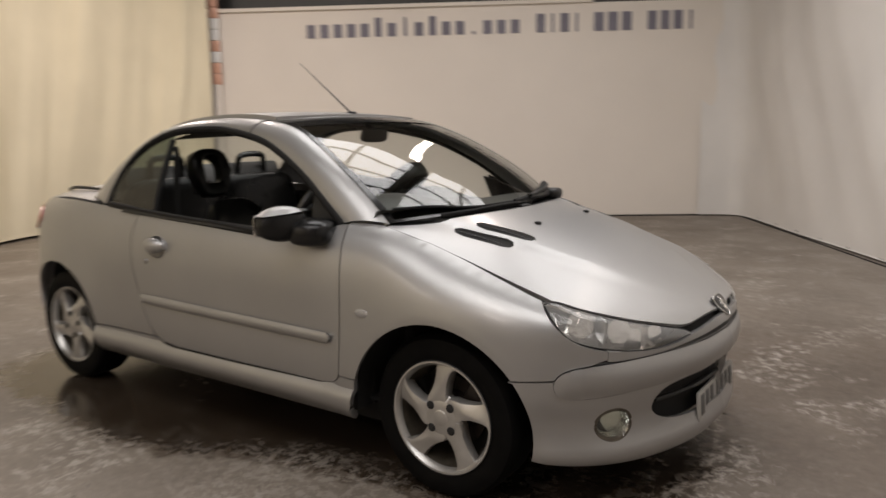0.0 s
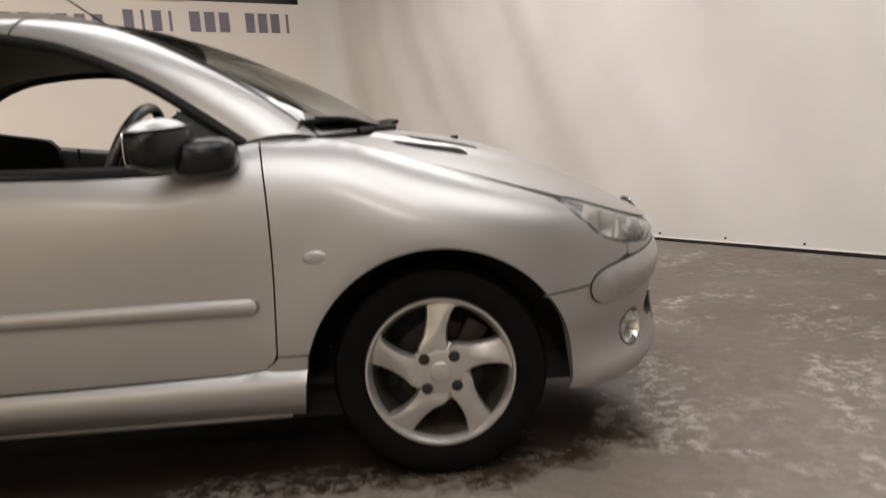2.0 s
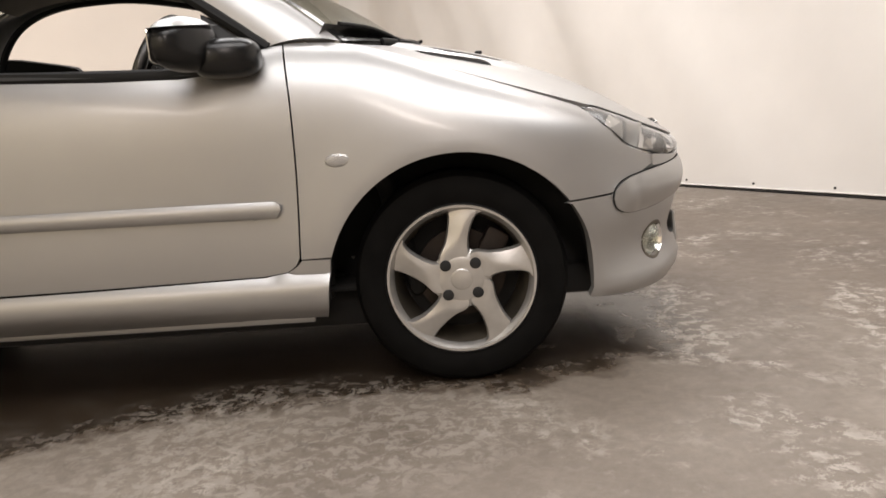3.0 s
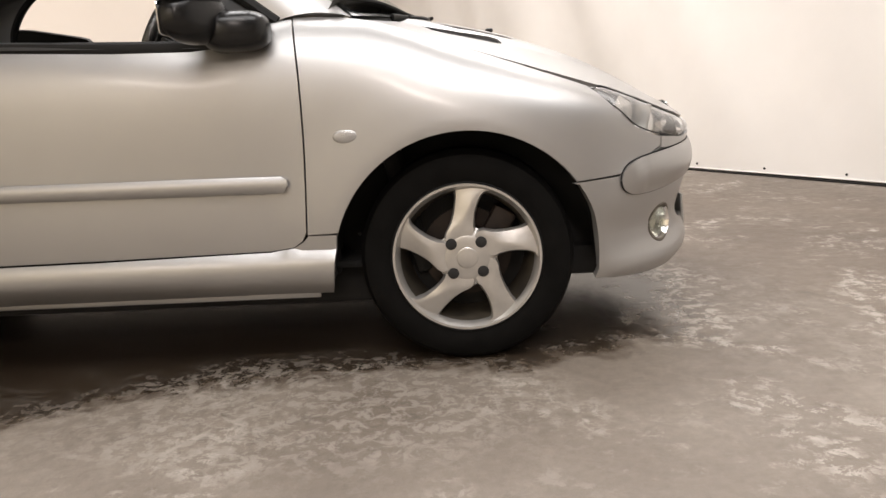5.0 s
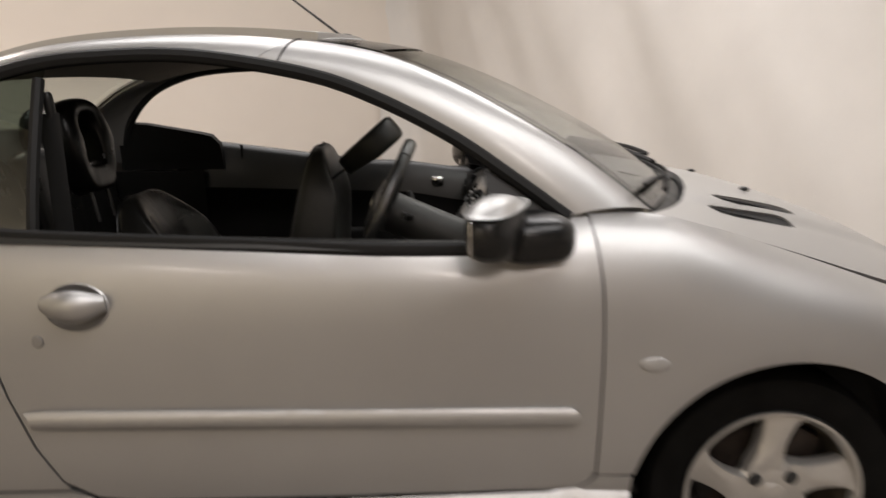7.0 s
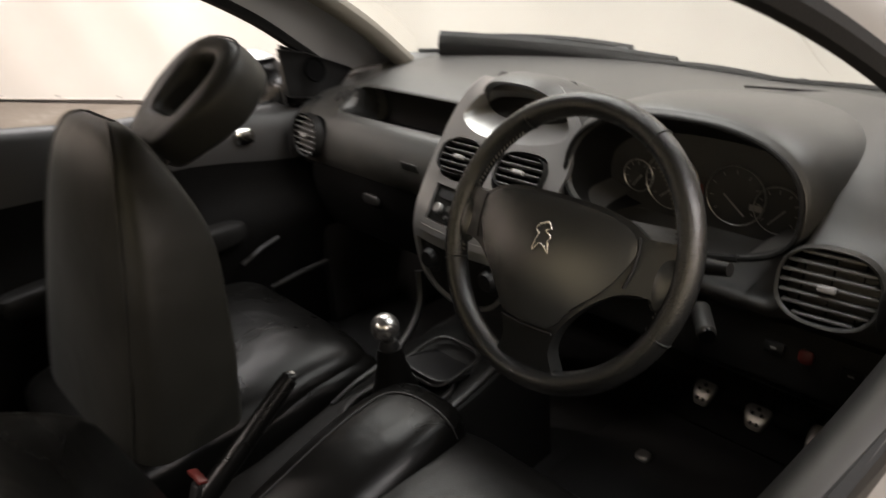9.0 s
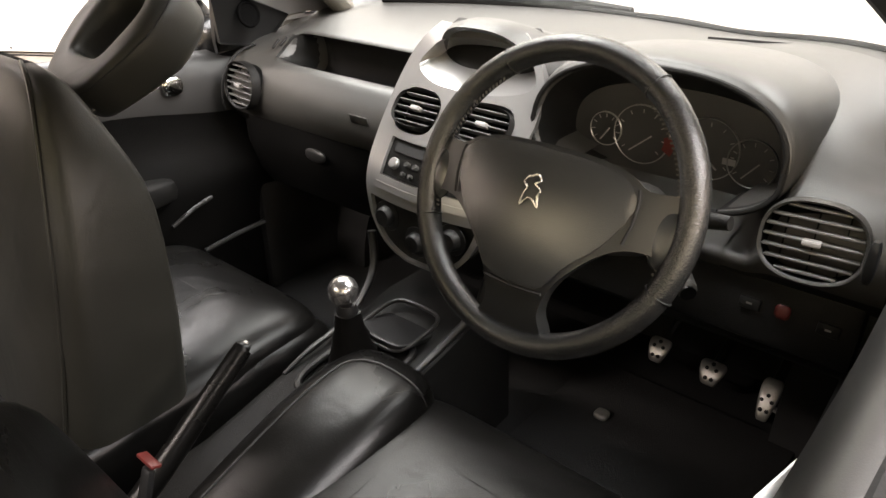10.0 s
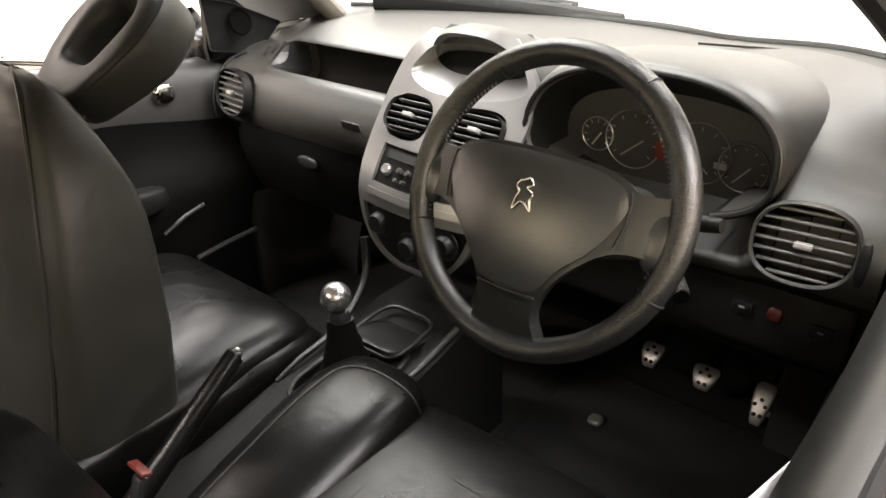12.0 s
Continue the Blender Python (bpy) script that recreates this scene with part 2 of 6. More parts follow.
    spread = calc("SQRT", calc("ADD", calc("POWER", calc("ABSOLUTE", fx, 0), 2.0), calc("POWER", calc("ABSOLUTE", fy, 0), 2.0)), 0)
    # floor ahead of the car is multiplied darker and browner
    front_dark = ramp(calc("ADD", ragged, calc("MULTIPLY", calc("SUBTRACT", 1.0, spread), 0.35)), [(0.42, (0, 0, 0)), (0.66, (1, 1, 1))])
    c2 = mix("MULTIPLY", front_dark, c2, (0.62, 0.57, 0.525))
    both = mix("MULTIPLY", front_dark, both, (0.22, 0.22, 0.22))
    dry = mix("MULTIPLY", soaked_shade, both, (0.7, 0.7, 0.7))
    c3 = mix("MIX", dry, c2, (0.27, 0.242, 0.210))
    # worn pale crust along the rim of the wet patch
    rim = ramp(wetness, [(0.38, (0, 0, 0)), (0.47, (1, 1, 1)), (0.58, (0.8, 0.8, 0.8)), (0.69, (0.1, 0.1, 0.1))])
    crust = ramp(nz(17, 15, 0.78, 0.35), [(0.50, (0, 0, 0)), (0.535, (0.85, 0.85, 0.85))])
    where = ramp(nz(1.9, 6, 0.6, 0.2), [(0.475, (0, 0, 0)), (0.56, (1, 1, 1))])
    c3 = mix("MIX", mix("MULTIPLY", 1.0, mix("MULTIPLY", 1.0, rim, crust), where), c3, (0.36, 0.325, 0.285))
    # flaked, trodden patch beside the front wheel
    wx = calc("DIVIDE", calc("ADD", sep.outputs[0], 0.42), 0.75)
    wy = calc("DIVIDE", calc("ADD", sep.outputs[1], 1.04), 0.42)
    trodden = calc("SUBTRACT", 1.0, calc("SQRT", calc("ADD", calc("POWER", calc("ABSOLUTE", wx, 0), 2.0), calc("POWER", calc("ABSOLUTE", wy, 0), 2.0)), 0))
    zone = ramp(calc("ADD", trodden, calc("MULTIPLY", calc("SUBTRACT", ragged, 0.5), 1.6)), [(0.0, (0, 0, 0)), (0.40, (1, 1, 1))])
    flake = ramp(nz(24, 12, 0.72, 0.5), [(0.485, (0, 0, 0)), (0.545, (0.52, 0.52, 0.52))])
    c3 = mix("MIX", mix("MULTIPLY", 1.0, zone, flake), c3, (0.32, 0.288, 0.252))
    pit = ramp(nz(21, 12, 0.72, 0.6), [(0.56, (0, 0, 0)), (0.61, (0.5, 0.5, 0.5))])
    c3 = mix("MIX", mix("MULTIPLY", 1.0, zone, pit), c3, (0.085, 0.070, 0.056))
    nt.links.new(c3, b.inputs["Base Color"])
    rr = ramp(wetness, [(0.46, (0.50, 0.50, 0.50)), (0.56, (0.25, 0.25, 0.25)), (0.64, (0.16, 0.16, 0.16))])
    r2 = mix("ADD", 0.25, rr, mix("MULTIPLY", soaked_shade, ramp(nz(16, 6), [(0.3, (0, 0, 0)), (0.7, (0.5, 0.5, 0.5))]), (0.2, 0.2, 0.2)))
    nt.links.new(r2, b.inputs["Roughness"])
    bp = nt.nodes.new("ShaderNodeBump")
    bp.inputs["Distance"].default_value = 0.005
    nt.links.new(ramp(wetness, [(0.52, (0.5, 0.5, 0.5)), (0.63, (0.10, 0.10, 0.10))]), bp.inputs["Strength"])
    nt.links.new(nz(26, 10, 0.7), bp.inputs["Height"])
    nt.links.new(bp.outputs[0], b.inputs["Normal"])
    return m


CONCRETE = concrete()


# ---- mesh helpers ----
def smooth_curve(points, n=8, closed=False):
    """Points along a Catmull-Rom curve, n a span."""
    p = [Vector(q) for q in points]
    out = []
    spans = len(p) if closed else len(p) - 1
    for i in range(spans):
        if closed:
            a, b, c, d = p[i - 1], p[i], p[(i + 1) % len(p)], p[(i + 2) % len(p)]
        else:
            a, b, c, d = p[max(i - 1, 0)], p[i], p[i + 1], p[min(i + 2, len(p) - 1)]
        for k in range(n):
            t = k / n
            out.append(0.5 * ((2 * b) + (c - a) * t + (2 * a - 5 * b + 4 * c - d) * t * t + (3 * b - a - 3 * c + d) * t ** 3))
    if not closed:
        out.append(p[-1].copy())
    return out


def finish(bm, angle=38):
    bm.normal_update()
    for f in bm.faces:
        f.smooth = True
    for e in bm.edges:
        if len(e.link_faces) == 2 and e.calc_face_angle(0) > radians(angle):
            e.smooth = False


def part(name, bm, mat, parent=None, label="", angle=38):
    finish(bm, angle)
    me = bpy.data.meshes.new(name)
    bm.to_mesh(me)
    bm.free()
    me.materials.append(mat)
    ob = new(name, me)
    ob.parent = parent
    if label:
        ob["label"] = label
    return ob


def clone(ob, m, parent=None):
    """A copy of a part with its sub-parts, moved by m."""
    c = copy_thing(ob, m @ ob.matrix_basis)
    if parent is not None:
        c.parent = parent
    return c


def empty(name):
    return new(name)


def box(size, at=(0, 0, 0), bevel=0.0, turn=(0, 0, 0), seg=2, into=None):
    bm = bmesh.new()
    bmesh.ops.create_cube(bm, size=1)
    bmesh.ops.scale(bm, vec=size, verts=bm.verts)
    if bevel:
        bmesh.ops.bevel(bm, geom=list(bm.edges), offset=bevel, segments=seg, affect="EDGES", profile=0.5)
    bm.transform(pose(*at, *turn))
    return merge(into, bm) if into is not None else bm


def merge(a, b):
    me = bpy.data.meshes.new("tmp")
    b.to_mesh(me)
    b.free()
    a.from_mesh(me)
    bpy.data.meshes.remove(me)
    return a


def ring_loft(rings, closed=True, cap=True):
    """Skin over rings of equal count."""
    bm = bmesh.new()
    vs = [[bm.verts.new(p) for p in r] for r in rings]
    n = len(rings[0])
    for a, b in zip(vs, vs[1:]):
        for i in range(n if closed else n - 1):
            j = (i + 1) % n
            bm.faces.new((a[i], a[j], b[j], b[i]))
    if cap and closed:
        bm.faces.new(vs[0][::-1])
        bm.faces.new(vs[-1])
    bmesh.ops.recalc_face_normals(bm, faces=bm.faces)
    return bm


def lathe(profile, seg=48, axis="Y", closed=False):
    """Turn a profile of (radius, height) round an axis."""
    rings = []
    for r, h in profile:
        ring = []
        for k in range(seg):
            a = 2 * math.pi * k / seg
            c, s = max(r, 0.0003) * math.cos(a), max(r, 0.0003) * math.sin(a)
            ring.append((c, h, s) if axis == "Y" else ((c, s, h) if axis == "Z" else (h, c, s)))
        rings.append(ring)
    if closed:
        rings.append(rings[0])
    bm = ring_loft(rings, cap=not closed)
    if closed:
        bmesh.ops.remove_doubles(bm, verts=bm.verts, dist=1e-5)
        bmesh.ops.recalc_face_normals(bm, faces=bm.faces)
    return bm


def tube(path, radius, seg=12, closed=False, flat=1.0, up=(0, 0, 1)):
    """A round bar along a path; radius is a number or a function of 0..1; flat squeezes it along up."""
    pts = [Vector(p) for p in path]
    n = len(pts)
    rings = []
    for i, p in enumerate(pts):
        a, b = pts[(i - 1) % n if closed else max(i - 1, 0)], pts[(i + 1) % n if closed else min(i + 1, n - 1)]
        t = (b - a).normalized()
        side = t.cross(Vector(up))
        side = side.normalized() if side.length > 1e-4 else t.orthogonal().normalized()
        top = side.cross(t).normalized()
        r = radius(i / (n - 1)) if callable(radius) else radius
        rings.append([p + side * r * math.cos(2 * math.pi * k / seg) + top * r * flat * math.sin(2 * math.pi * k / seg) for k in range(seg)])
    if closed:
        rings.append(rings[0])
    bm = ring_loft(rings, cap=not closed)
    if closed:
        bmesh.ops.remove_doubles(bm, verts=bm.verts, dist=1e-6)
        bmesh.ops.recalc_face_normals(bm, faces=bm.faces)
    return bm


def blob(size, at=(0, 0, 0), e1=0.4, e2=0.4, seg=32, turn=(0, 0, 0), shape=None):
    """A soft rounded block (superellipsoid); shape moves its unit points."""
    def pw(v, e):
        return math.copysign(abs(v) ** e, v)
    rings = []
    for i in range(1, seg // 2):
        th = -math.pi / 2 + math.pi * i / (seg // 2)
        ring = []
        for k in range(seg):
            ph = 2 * math.pi * k / seg
            p = Vector((pw(math.cos(th), e1) * pw(math.cos(ph), e2), pw(math.cos(th), e1) * pw(math.sin(ph), e2), pw(math.sin(th), e1)))
            p = Vector((p.x * size[0] / 2, p.y * size[1] / 2, p.z * size[2] / 2))
            ring.append(shape(p) if shape else p)
        rings.append(ring)
    bm = ring_loft(rings)
    bm.transform(pose(*at, *turn))
    return bm


def inside(p, poly):
    x, y = p
    hit = False
    for i in range(len(poly)):
        (x1, y1), (x2, y2) = poly[i - 1], poly[i]
        if (y1 > y) != (y2 > y) and x < (x2 - x1) * (y - y1) / (y2 - y1) + x1:
            hit = not hit
    return hit


def resample(poly, step):
    out = []
    for i in range(len(poly)):
        a, b = Vector(poly[i][:2]), Vector(poly[(i + 1) % len(poly)][:2])
        k = max(1, round((b - a).length / step))
        out += [tuple(a.lerp(b, j / k)) for j in range(k)]
    return out


def sheet(poly, to3d, step=0.03, depth=0.012, holes=(), inward=None):
    """A panel: the outline poly (with holes) filled with a fine net, laid onto the surface to3d(a, b), with a folded edge."""
    from mathutils.geometry import delaunay_2d_cdt
    loops = [resample(poly, step)] + [resample(h, step * 0.7) for h in holes]
    pts, edges, fence = [], [], []
    for lp in loops:
        s = len(pts)
        pts += [Vector(p) for p in lp]
        edges += [(s + i, s + (i + 1) % len(lp)) for i in range(len(lp))]
        fence += lp
    arr = np.array(fence)
    (x0, y0), (x1, y1) = arr.min(0), arr.max(0)
    for i in range(int((x1 - x0) / step) + 1):
        for j in range(int((y1 - y0) / step) + 1):
            p = (x0 + (i + 0.5) * step, y0 + (j + 0.5) * step)
            if np.min(np.hypot(arr[:, 0] - p[0], arr[:, 1] - p[1])) > step * 0.45 and inside(p, loops[0]) and not any(inside(p, h) for h in loops[1:]):
                pts.append(Vector(p))
    verts, _, faces, _, _, _ = delaunay_2d_cdt(pts, edges, [], 0, 1e-6)
    bm = bmesh.new()
    vs = [bm.verts.new(to3d(v.x, v.y)) for v in verts]
    for f in faces:
        c = sum((verts[i] for i in f), Vector((0, 0))) / len(f)
        if inside(c, loops[0]) and not any(inside(c, h) for h in loops[1:]):
            try:
                bm.faces.new([vs[i] for i in f])
            except ValueError:
                pass
    bmesh.ops.delete(bm, geom=[v for v in bm.verts if not v.link_faces], context="VERTS")
    bmesh.ops.recalc_face_normals(bm, faces=bm.faces)
    bm.normal_update()
    mean = sum((f.normal * f.calc_area() for f in bm.faces), Vector())
    out = Vector(inward) * -1 if inward is not None else None
    if out is not None and mean.dot(out) < 0:
        bmesh.ops.reverse_faces(bm, faces=bm.faces)
        bm.normal_update()
    if depth:
        rim = [e for e in bm.edges if len(e.link_faces) == 1]
        normal = {v: v.normal.copy() for e in rim for v in e.verts}
        got = bmesh.ops.extrude_edge_only(bm, edges=rim)
        back = {}
        for v in [g for g in got["geom"] if isinstance(g, bmesh.types.BMVert)]:
            near = min((w for e in v.link_edges for w in e.verts if w is not v and w in normal), key=lambda w: (w.co - v.co).length, default=None)
            back[v] = normal[near] if near else Vector((0, 0, 0))
        for v, nrm in back.items():
            v.co -= nrm * depth
    return bm


def mirror_y(ob, parent):
    """The other side's twin of a part, with its sub-parts."""
    def flip(o, par):
        me = o.data.copy()
        me.transform(Matrix.Diagonal((1, -1, 1, 1)))
        me.flip_normals()
        c = new(o.name.split(".")[0], me)
        c.parent = par
        if "label" in o:
            c["label"] = o["label"]
        for ch in o.children:
            flip(ch, c)
        return c
    return flip(ob, parent)


def interp(x, table):
    """Smooth table look-up: table of (x, value)."""
    xs = [t[0] for t in table]
    if x <= xs[0]:
        return table[0][1]
    if x >= xs[-1]:
        return table[-1][1]
    i = max(k for k in range(len(xs) - 1) if xs[k] <= x)
    p = [table[max(i - 1, 0)], table[i], table[i + 1], table[min(i + 2, len(xs) - 1)]]
    h = p[2][0] - p[1][0]
    t = (x - p[1][0]) / h

    def slope(a, b, c):
        l, r = (b[1] - a[1]) / max(b[0] - a[0], 1e-9), (c[1] - b[1]) / max(c[0] - b[0], 1e-9)
        return 0 if l * r <= 0 else 2 * l * r / (l + r)
    m1 = slope(p[0], p[1], p[2]) if i > 0 else (p[2][1] - p[1][1]) / h
    m2 = slope(p[1], p[2], p[3]) if i < len(xs) - 2 else (p[2][1] - p[1][1]) / h
    return ((2 * t ** 3 - 3 * t * t + 1) * p[1][1] + (t ** 3 - 2 * t * t + t) * h * m1 + (-2 * t ** 3 + 3 * t * t) * p[2][1] + (t ** 3 - t * t) * h * m2)


def smooth_step(a, b, x):
    t = max(0.0, min(1.0, (x - a) / (b - a)))
    return t * t * (3 - 2 * t)


# ---- the hall ----
def room_slab(name, u0, u1, n0, n1, z0, z1, mat):
    bm = bmesh.new()
    bmesh.ops.create_cube(bm, size=1)
    for v in bm.verts:
        v.co = room(u0 + (v.co.x + 0.5) * (u1 - u0), n0 + (v.co.y + 0.5) * (n1 - n0), z0 + (v.co.z + 0.5) * (z1 - z0))
    bmesh.ops.recalc_face_normals(bm, faces=bm.faces)
    ob = part(name, bm, mat)
    ob["kind"] = "structure"
    return ob


bm = bmesh.new()
bmesh.ops.create_grid(bm, x_segments=1, y_segments=1, size=1)
for v in bm.verts:
    v.co = room(4.5 + v.co.x * 9.0, 8.0 + v.co.y * 10.5, 0)
bmesh.ops.recalc_face_normals(bm, faces=bm.faces)
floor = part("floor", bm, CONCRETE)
if floor.data.polygons[0].normal.z < 0:
    floor.data.flip_normals()
tagged(floor, "wet stained grey-brown concrete floor with pale scuffs and the car's shade painted in", "floor", kind="structure")

tagged(room_slab("wall_back", -0.3, 13.2, -0.25, 0.0, 0, 3.08, WALLPAINT), "cream painted wall with a lettered sign", "wall")
tagged(room_slab("ledge", 2.2, 13.2, -0.25, 0.05, 3.08, 3.13, WALLPAINT), "pale ledge along the top of the wall", "ledge")
tagged(room_slab("wall_upper", -0.3, 13.2, -0.45, -0.35, 3.13, 5.0, DASHDARK), "dark glazed band above the wall", "wall")
tagged(room_slab("wall_right", -0.35, -0.3, -0.4, 18.5, 0, 5.0, WALLPAINT), "plain wall behind the sheeting", "wall")
tagged(room_slab("wall_left", 13.2, 13.4, -0.4, 18.5, 0, 5.0, WALLPAINT), "plain side wall of the hall", "wall")
tagged(room_slab("wall_rear", -0.3, 13.2, 18.3, 18.5, 0, 5.0, WALLPAINT), "plain rear wall of the hall", "wall")
tagged(room_slab("ceiling", -0.35, 13.4, -0.45, 18.5, 5.0, 5.1, ROOFGREY), "dark grey hall roof between the roof lights", "ceiling")
# row at n 9.4 is unseen, added to light the driver's side from above
for u0, u1, nb in ((-0.1, 2.6, 4.2), (3.0, 5.7, 4.2), (1.6, 4.3, 9.4), (4.7, 7.4, 9.4)):
    light_root = empty("roof_light")
    tagged(light_root, "bright roof light with dark glazing bars, its near row added as fill", "skylight", "roof lights in the ceiling")
    for j in range(4):
        n0 = nb + j * 0.78
        bm = bmesh.new()
        vs = [bm.verts.new(room(a, b, 4.985)) for a, b in ((u0, n0), (u1, n0), (u1, n0 + 0.70), (u0, n0 + 0.70))]
        bm.faces.new(vs)
        bm.normal_update()
        if bm.faces[:][0].normal.z > 0:
            bmesh.ops.reverse_faces(bm, faces=bm.faces)
        part("pane", bm, SKYLIGHT, light_root)
        bar = box((u1 - u0, 0.08, 0.05), (0, 0, 0), 0.01)
        bar.transform(Matrix.Translation(room((u0 + u1) / 2, n0 + 0.74, 4.965)) @ pose(0, 0, 0, 0, 0, ROOM_TURN))
        part("glazing_bar", bar, VOID, light_root)
    for f in (0.33, 0.66):
        bar = box((0.06, 3.1, 0.05), (0, 0, 0), 0.01)
        bar.transform(Matrix.Translation(room(u0 + (u1 - u0) * f, nb + 1.55, 4.955)) @ pose(0, 0, 0, 0, 0, ROOM_TURN))
        part("glazing_bar", bar, VOID, light_root)

tagged(room_slab("baseboard", -0.2, 9.5, 0.0, 0.012, 0.0, 0.02, SEAL), "dark line along the foot of the wall", "baseboard")


def hanging(name, path, z0, z1, folds, mat, label, depth=0.05, lean=0.0, fine=1.0):
    """A hanging sheet with soft slanted folds along a path of hall places."""
    pts = smooth_curve([(u, n, 0) for u, n in path], 30)
    total = [0.0]
    for a, b in zip(pts, pts[1:]):
        total.append(total[-1] + (b - a).length)
    rows = 26
    bm = bmesh.new()
    grid, hem_line = [], [[] for _ in range(rows + 1)]
    for i, p in enumerate(pts):
        a, b = pts[max(i - 1, 0)], pts[min(i + 1, len(pts) - 1)]
        t = (b - a).normalized()
        side = Vector((-t.y, t.x, 0))
        col = []
        for k in range(rows + 1):
            f = k / rows
            z = z0 + (z1 - z0) * f
            s = total[i] + lean * (f - 0.4) * (1.5 if f < 0.5 else 0.8)
            w = noise.noise((s * folds, f * 0.8, 3.1)) * 1.2 + fine * (0.5 * noise.noise((s * folds * 2.7, f * 1.7, 8.4)) + 0.2 * noise.noise((s * folds * 6, f * 3, 1.7)))
            pinch = 0.12 + 0.88 * min(1.0, f / 0.22) ** 0.8
            q = p + side * (w * depth * pinch)
            col.append(bm.verts.new(room(q.x, q.y, z)))
            hem_line[k].append(room(q.x, q.y, z))
        grid.append(col)
    for a, b in zip(grid, grid[1:]):
        for k in range(rows):
            bm.faces.new((a[k], b[k], b[k + 1], a[k + 1]))
    ob = part(name, bm, mat, angle=180)
    for k, r in ((0, 0.007), (rows, 0.012)):
        part("hem" if k == 0 else "top_hem", tube([hem_line[k][i] for i in range(0, len(pts), 3)], r, 6), mat, ob)
    return tagged(ob, label, "curtain")


hanging("curtain_sheeting", [(0.62, 0.03), (0.34, 0.045), (0.14, 0.13), (0.04, 0.36), (0.02, 1.0), (0.02, 2.0), (-0.03, 4.0), (0.02, 6.0), (0.0, 8.5), (-0.02, 11.0), (0.0, 15.0)], 0.022, 4.9, 0.85, SHEETING,
        "white plastic sheeting hung as a wall with soft folds", 0.085, 1.8, 0.9)
hanging("curtain", [(7.84, 0.14), (8.6, 0.7), (9.45, 1.5), (9.7, 2.4), (9.75, 4.0), (9.7, 7.0), (9.75, 11.0), (9.7, 16.0)], 0.04, 4.9, 1.15, CREAM,
        "cream heavy curtain with deep hanging folds", 0.19, 0.5)

rail = part("hem_rail", box((0.014, 14.8, 0.011), (0, 0, 0), 0.003), SEAL)
rail.matrix_basis = Matrix.Translation(room(0.05, 7.6, 0.0057)) @ pose(0, 0, 0, 0, 0, ROOM_TURN)
tagged(rail, "dark rail at the foot of the sheeting", "rail")
stud_mesh = None
for k in range(22):
    n = 0.9 + k * 0.64
    if stud_mesh is None:
        stud = part("hem_stud", lathe([(0.0, 0.0), (0.009, 0.0), (0.009, 0.006), (0.004, 0.010), (0.0, 0.011)], 12, "X"), SEAL)
        stud_mesh = stud.data
    else:
        stud = new("hem_stud", stud_mesh)
    stud.matrix_basis = Matrix.Translation(room(0.05, n, 0.060)) @ pose(0, 0, 0, 0, 0, ROOM_TURN + 180)
    tagged(stud, "small dark stud fixing the sheeting hem", "stud", "studs along the sheeting hem")


def sign(u_left, u_right, z0, heights, label, name):
    """Plain upright bars in the place of the lettering on the wall."""
    root = empty(name)
    tagged(root, label, "sign")
    pitch = (u_left - u_right) / len(heights)
    for k, (lo, hi, w) in enumerate(heights):
        if hi <= lo:
            continue
        bm = bmesh.new()
        bmesh.ops.create_cube(bm, size=1)
        uc = u_left - (k + 0.5) * pitch
        for v in bm.verts:
            v.co = room(uc - v.co.x * pitch * w, 0.004 + (v.co.y + 0.5) * 0.006, z0 + (lo + (v.co.z + 0.5) * (hi - lo)))
        bmesh.ops.recalc_face_normals(bm, faces=bm.faces)
        part("bar", bm, SIGNBLUE, root)


post = empty("striped_post")
tagged(post, "narrow orange and white striped post beside the curtain", "post")
ORANGE = material("orange_paint", (0.62, 0.36, 0.26), 0.5, vary=0.1, scale=6)
for k in range(9):
    bm = box((0.13, 0.05, 0.155), (0, 0, 0), 0.006)
    bm.transform(Matrix.Translation(room(7.74, 0.06, 3.40 - 0.16 * k)) @ pose(0, 0, 0, 0, 0, ROOM_TURN))
    part("band", bm, PAPER if k in (3, 4, 6) else ORANGE, post)
bm = box((0.10, 0.04, 2.2), (0, 0, 0), 0.006)
bm.transform(Matrix.Translation(room(7.74, 0.06, 1.1)) @ pose(0, 0, 0, 0, 0, ROOM_TURN))
part("stem", bm, WALLPAINT, post)

LOW, TALL, DOT, GAP = (0.0, 0.19, 0.62), (0.0, 0.27, 0.5), (0.0, 0.045, 0.22), (0, 0, 0)
sign(6.40, 3.20, 2.68, [LOW, LOW, LOW, LOW, LOW, TALL, LOW, (0, 0.27, 0.2), LOW, TALL, LOW, LOW, DOT, LOW, LOW, LOW], "dark blue lettering on the wall, drawn as bars", "wall_sign")
DIGIT, ONE = (0, 0.26, 0.7), (0, 0.26, 0.2)
sign(3.02, 2.33, 2.68, [DIGIT, ONE, DIGIT, ONE], "dark blue digits on the wall, drawn as bars", "wall_number")
sign(2.20, 1.61, 2.68, [DIGIT, DIGIT, DIGIT], "dark blue digits on the wall, drawn as bars", "wall_number")
sign(1.44, 0.72, 2.68, [DIGIT, DIGIT, DIGIT, ONE], "dark blue digits on the wall, drawn as bars", "wall_number")

# ---- the car: its skin as one smooth shape ----
car = empty("car")
tagged(car, "silver two-door coupe convertible with black leather interior, parked", "car")

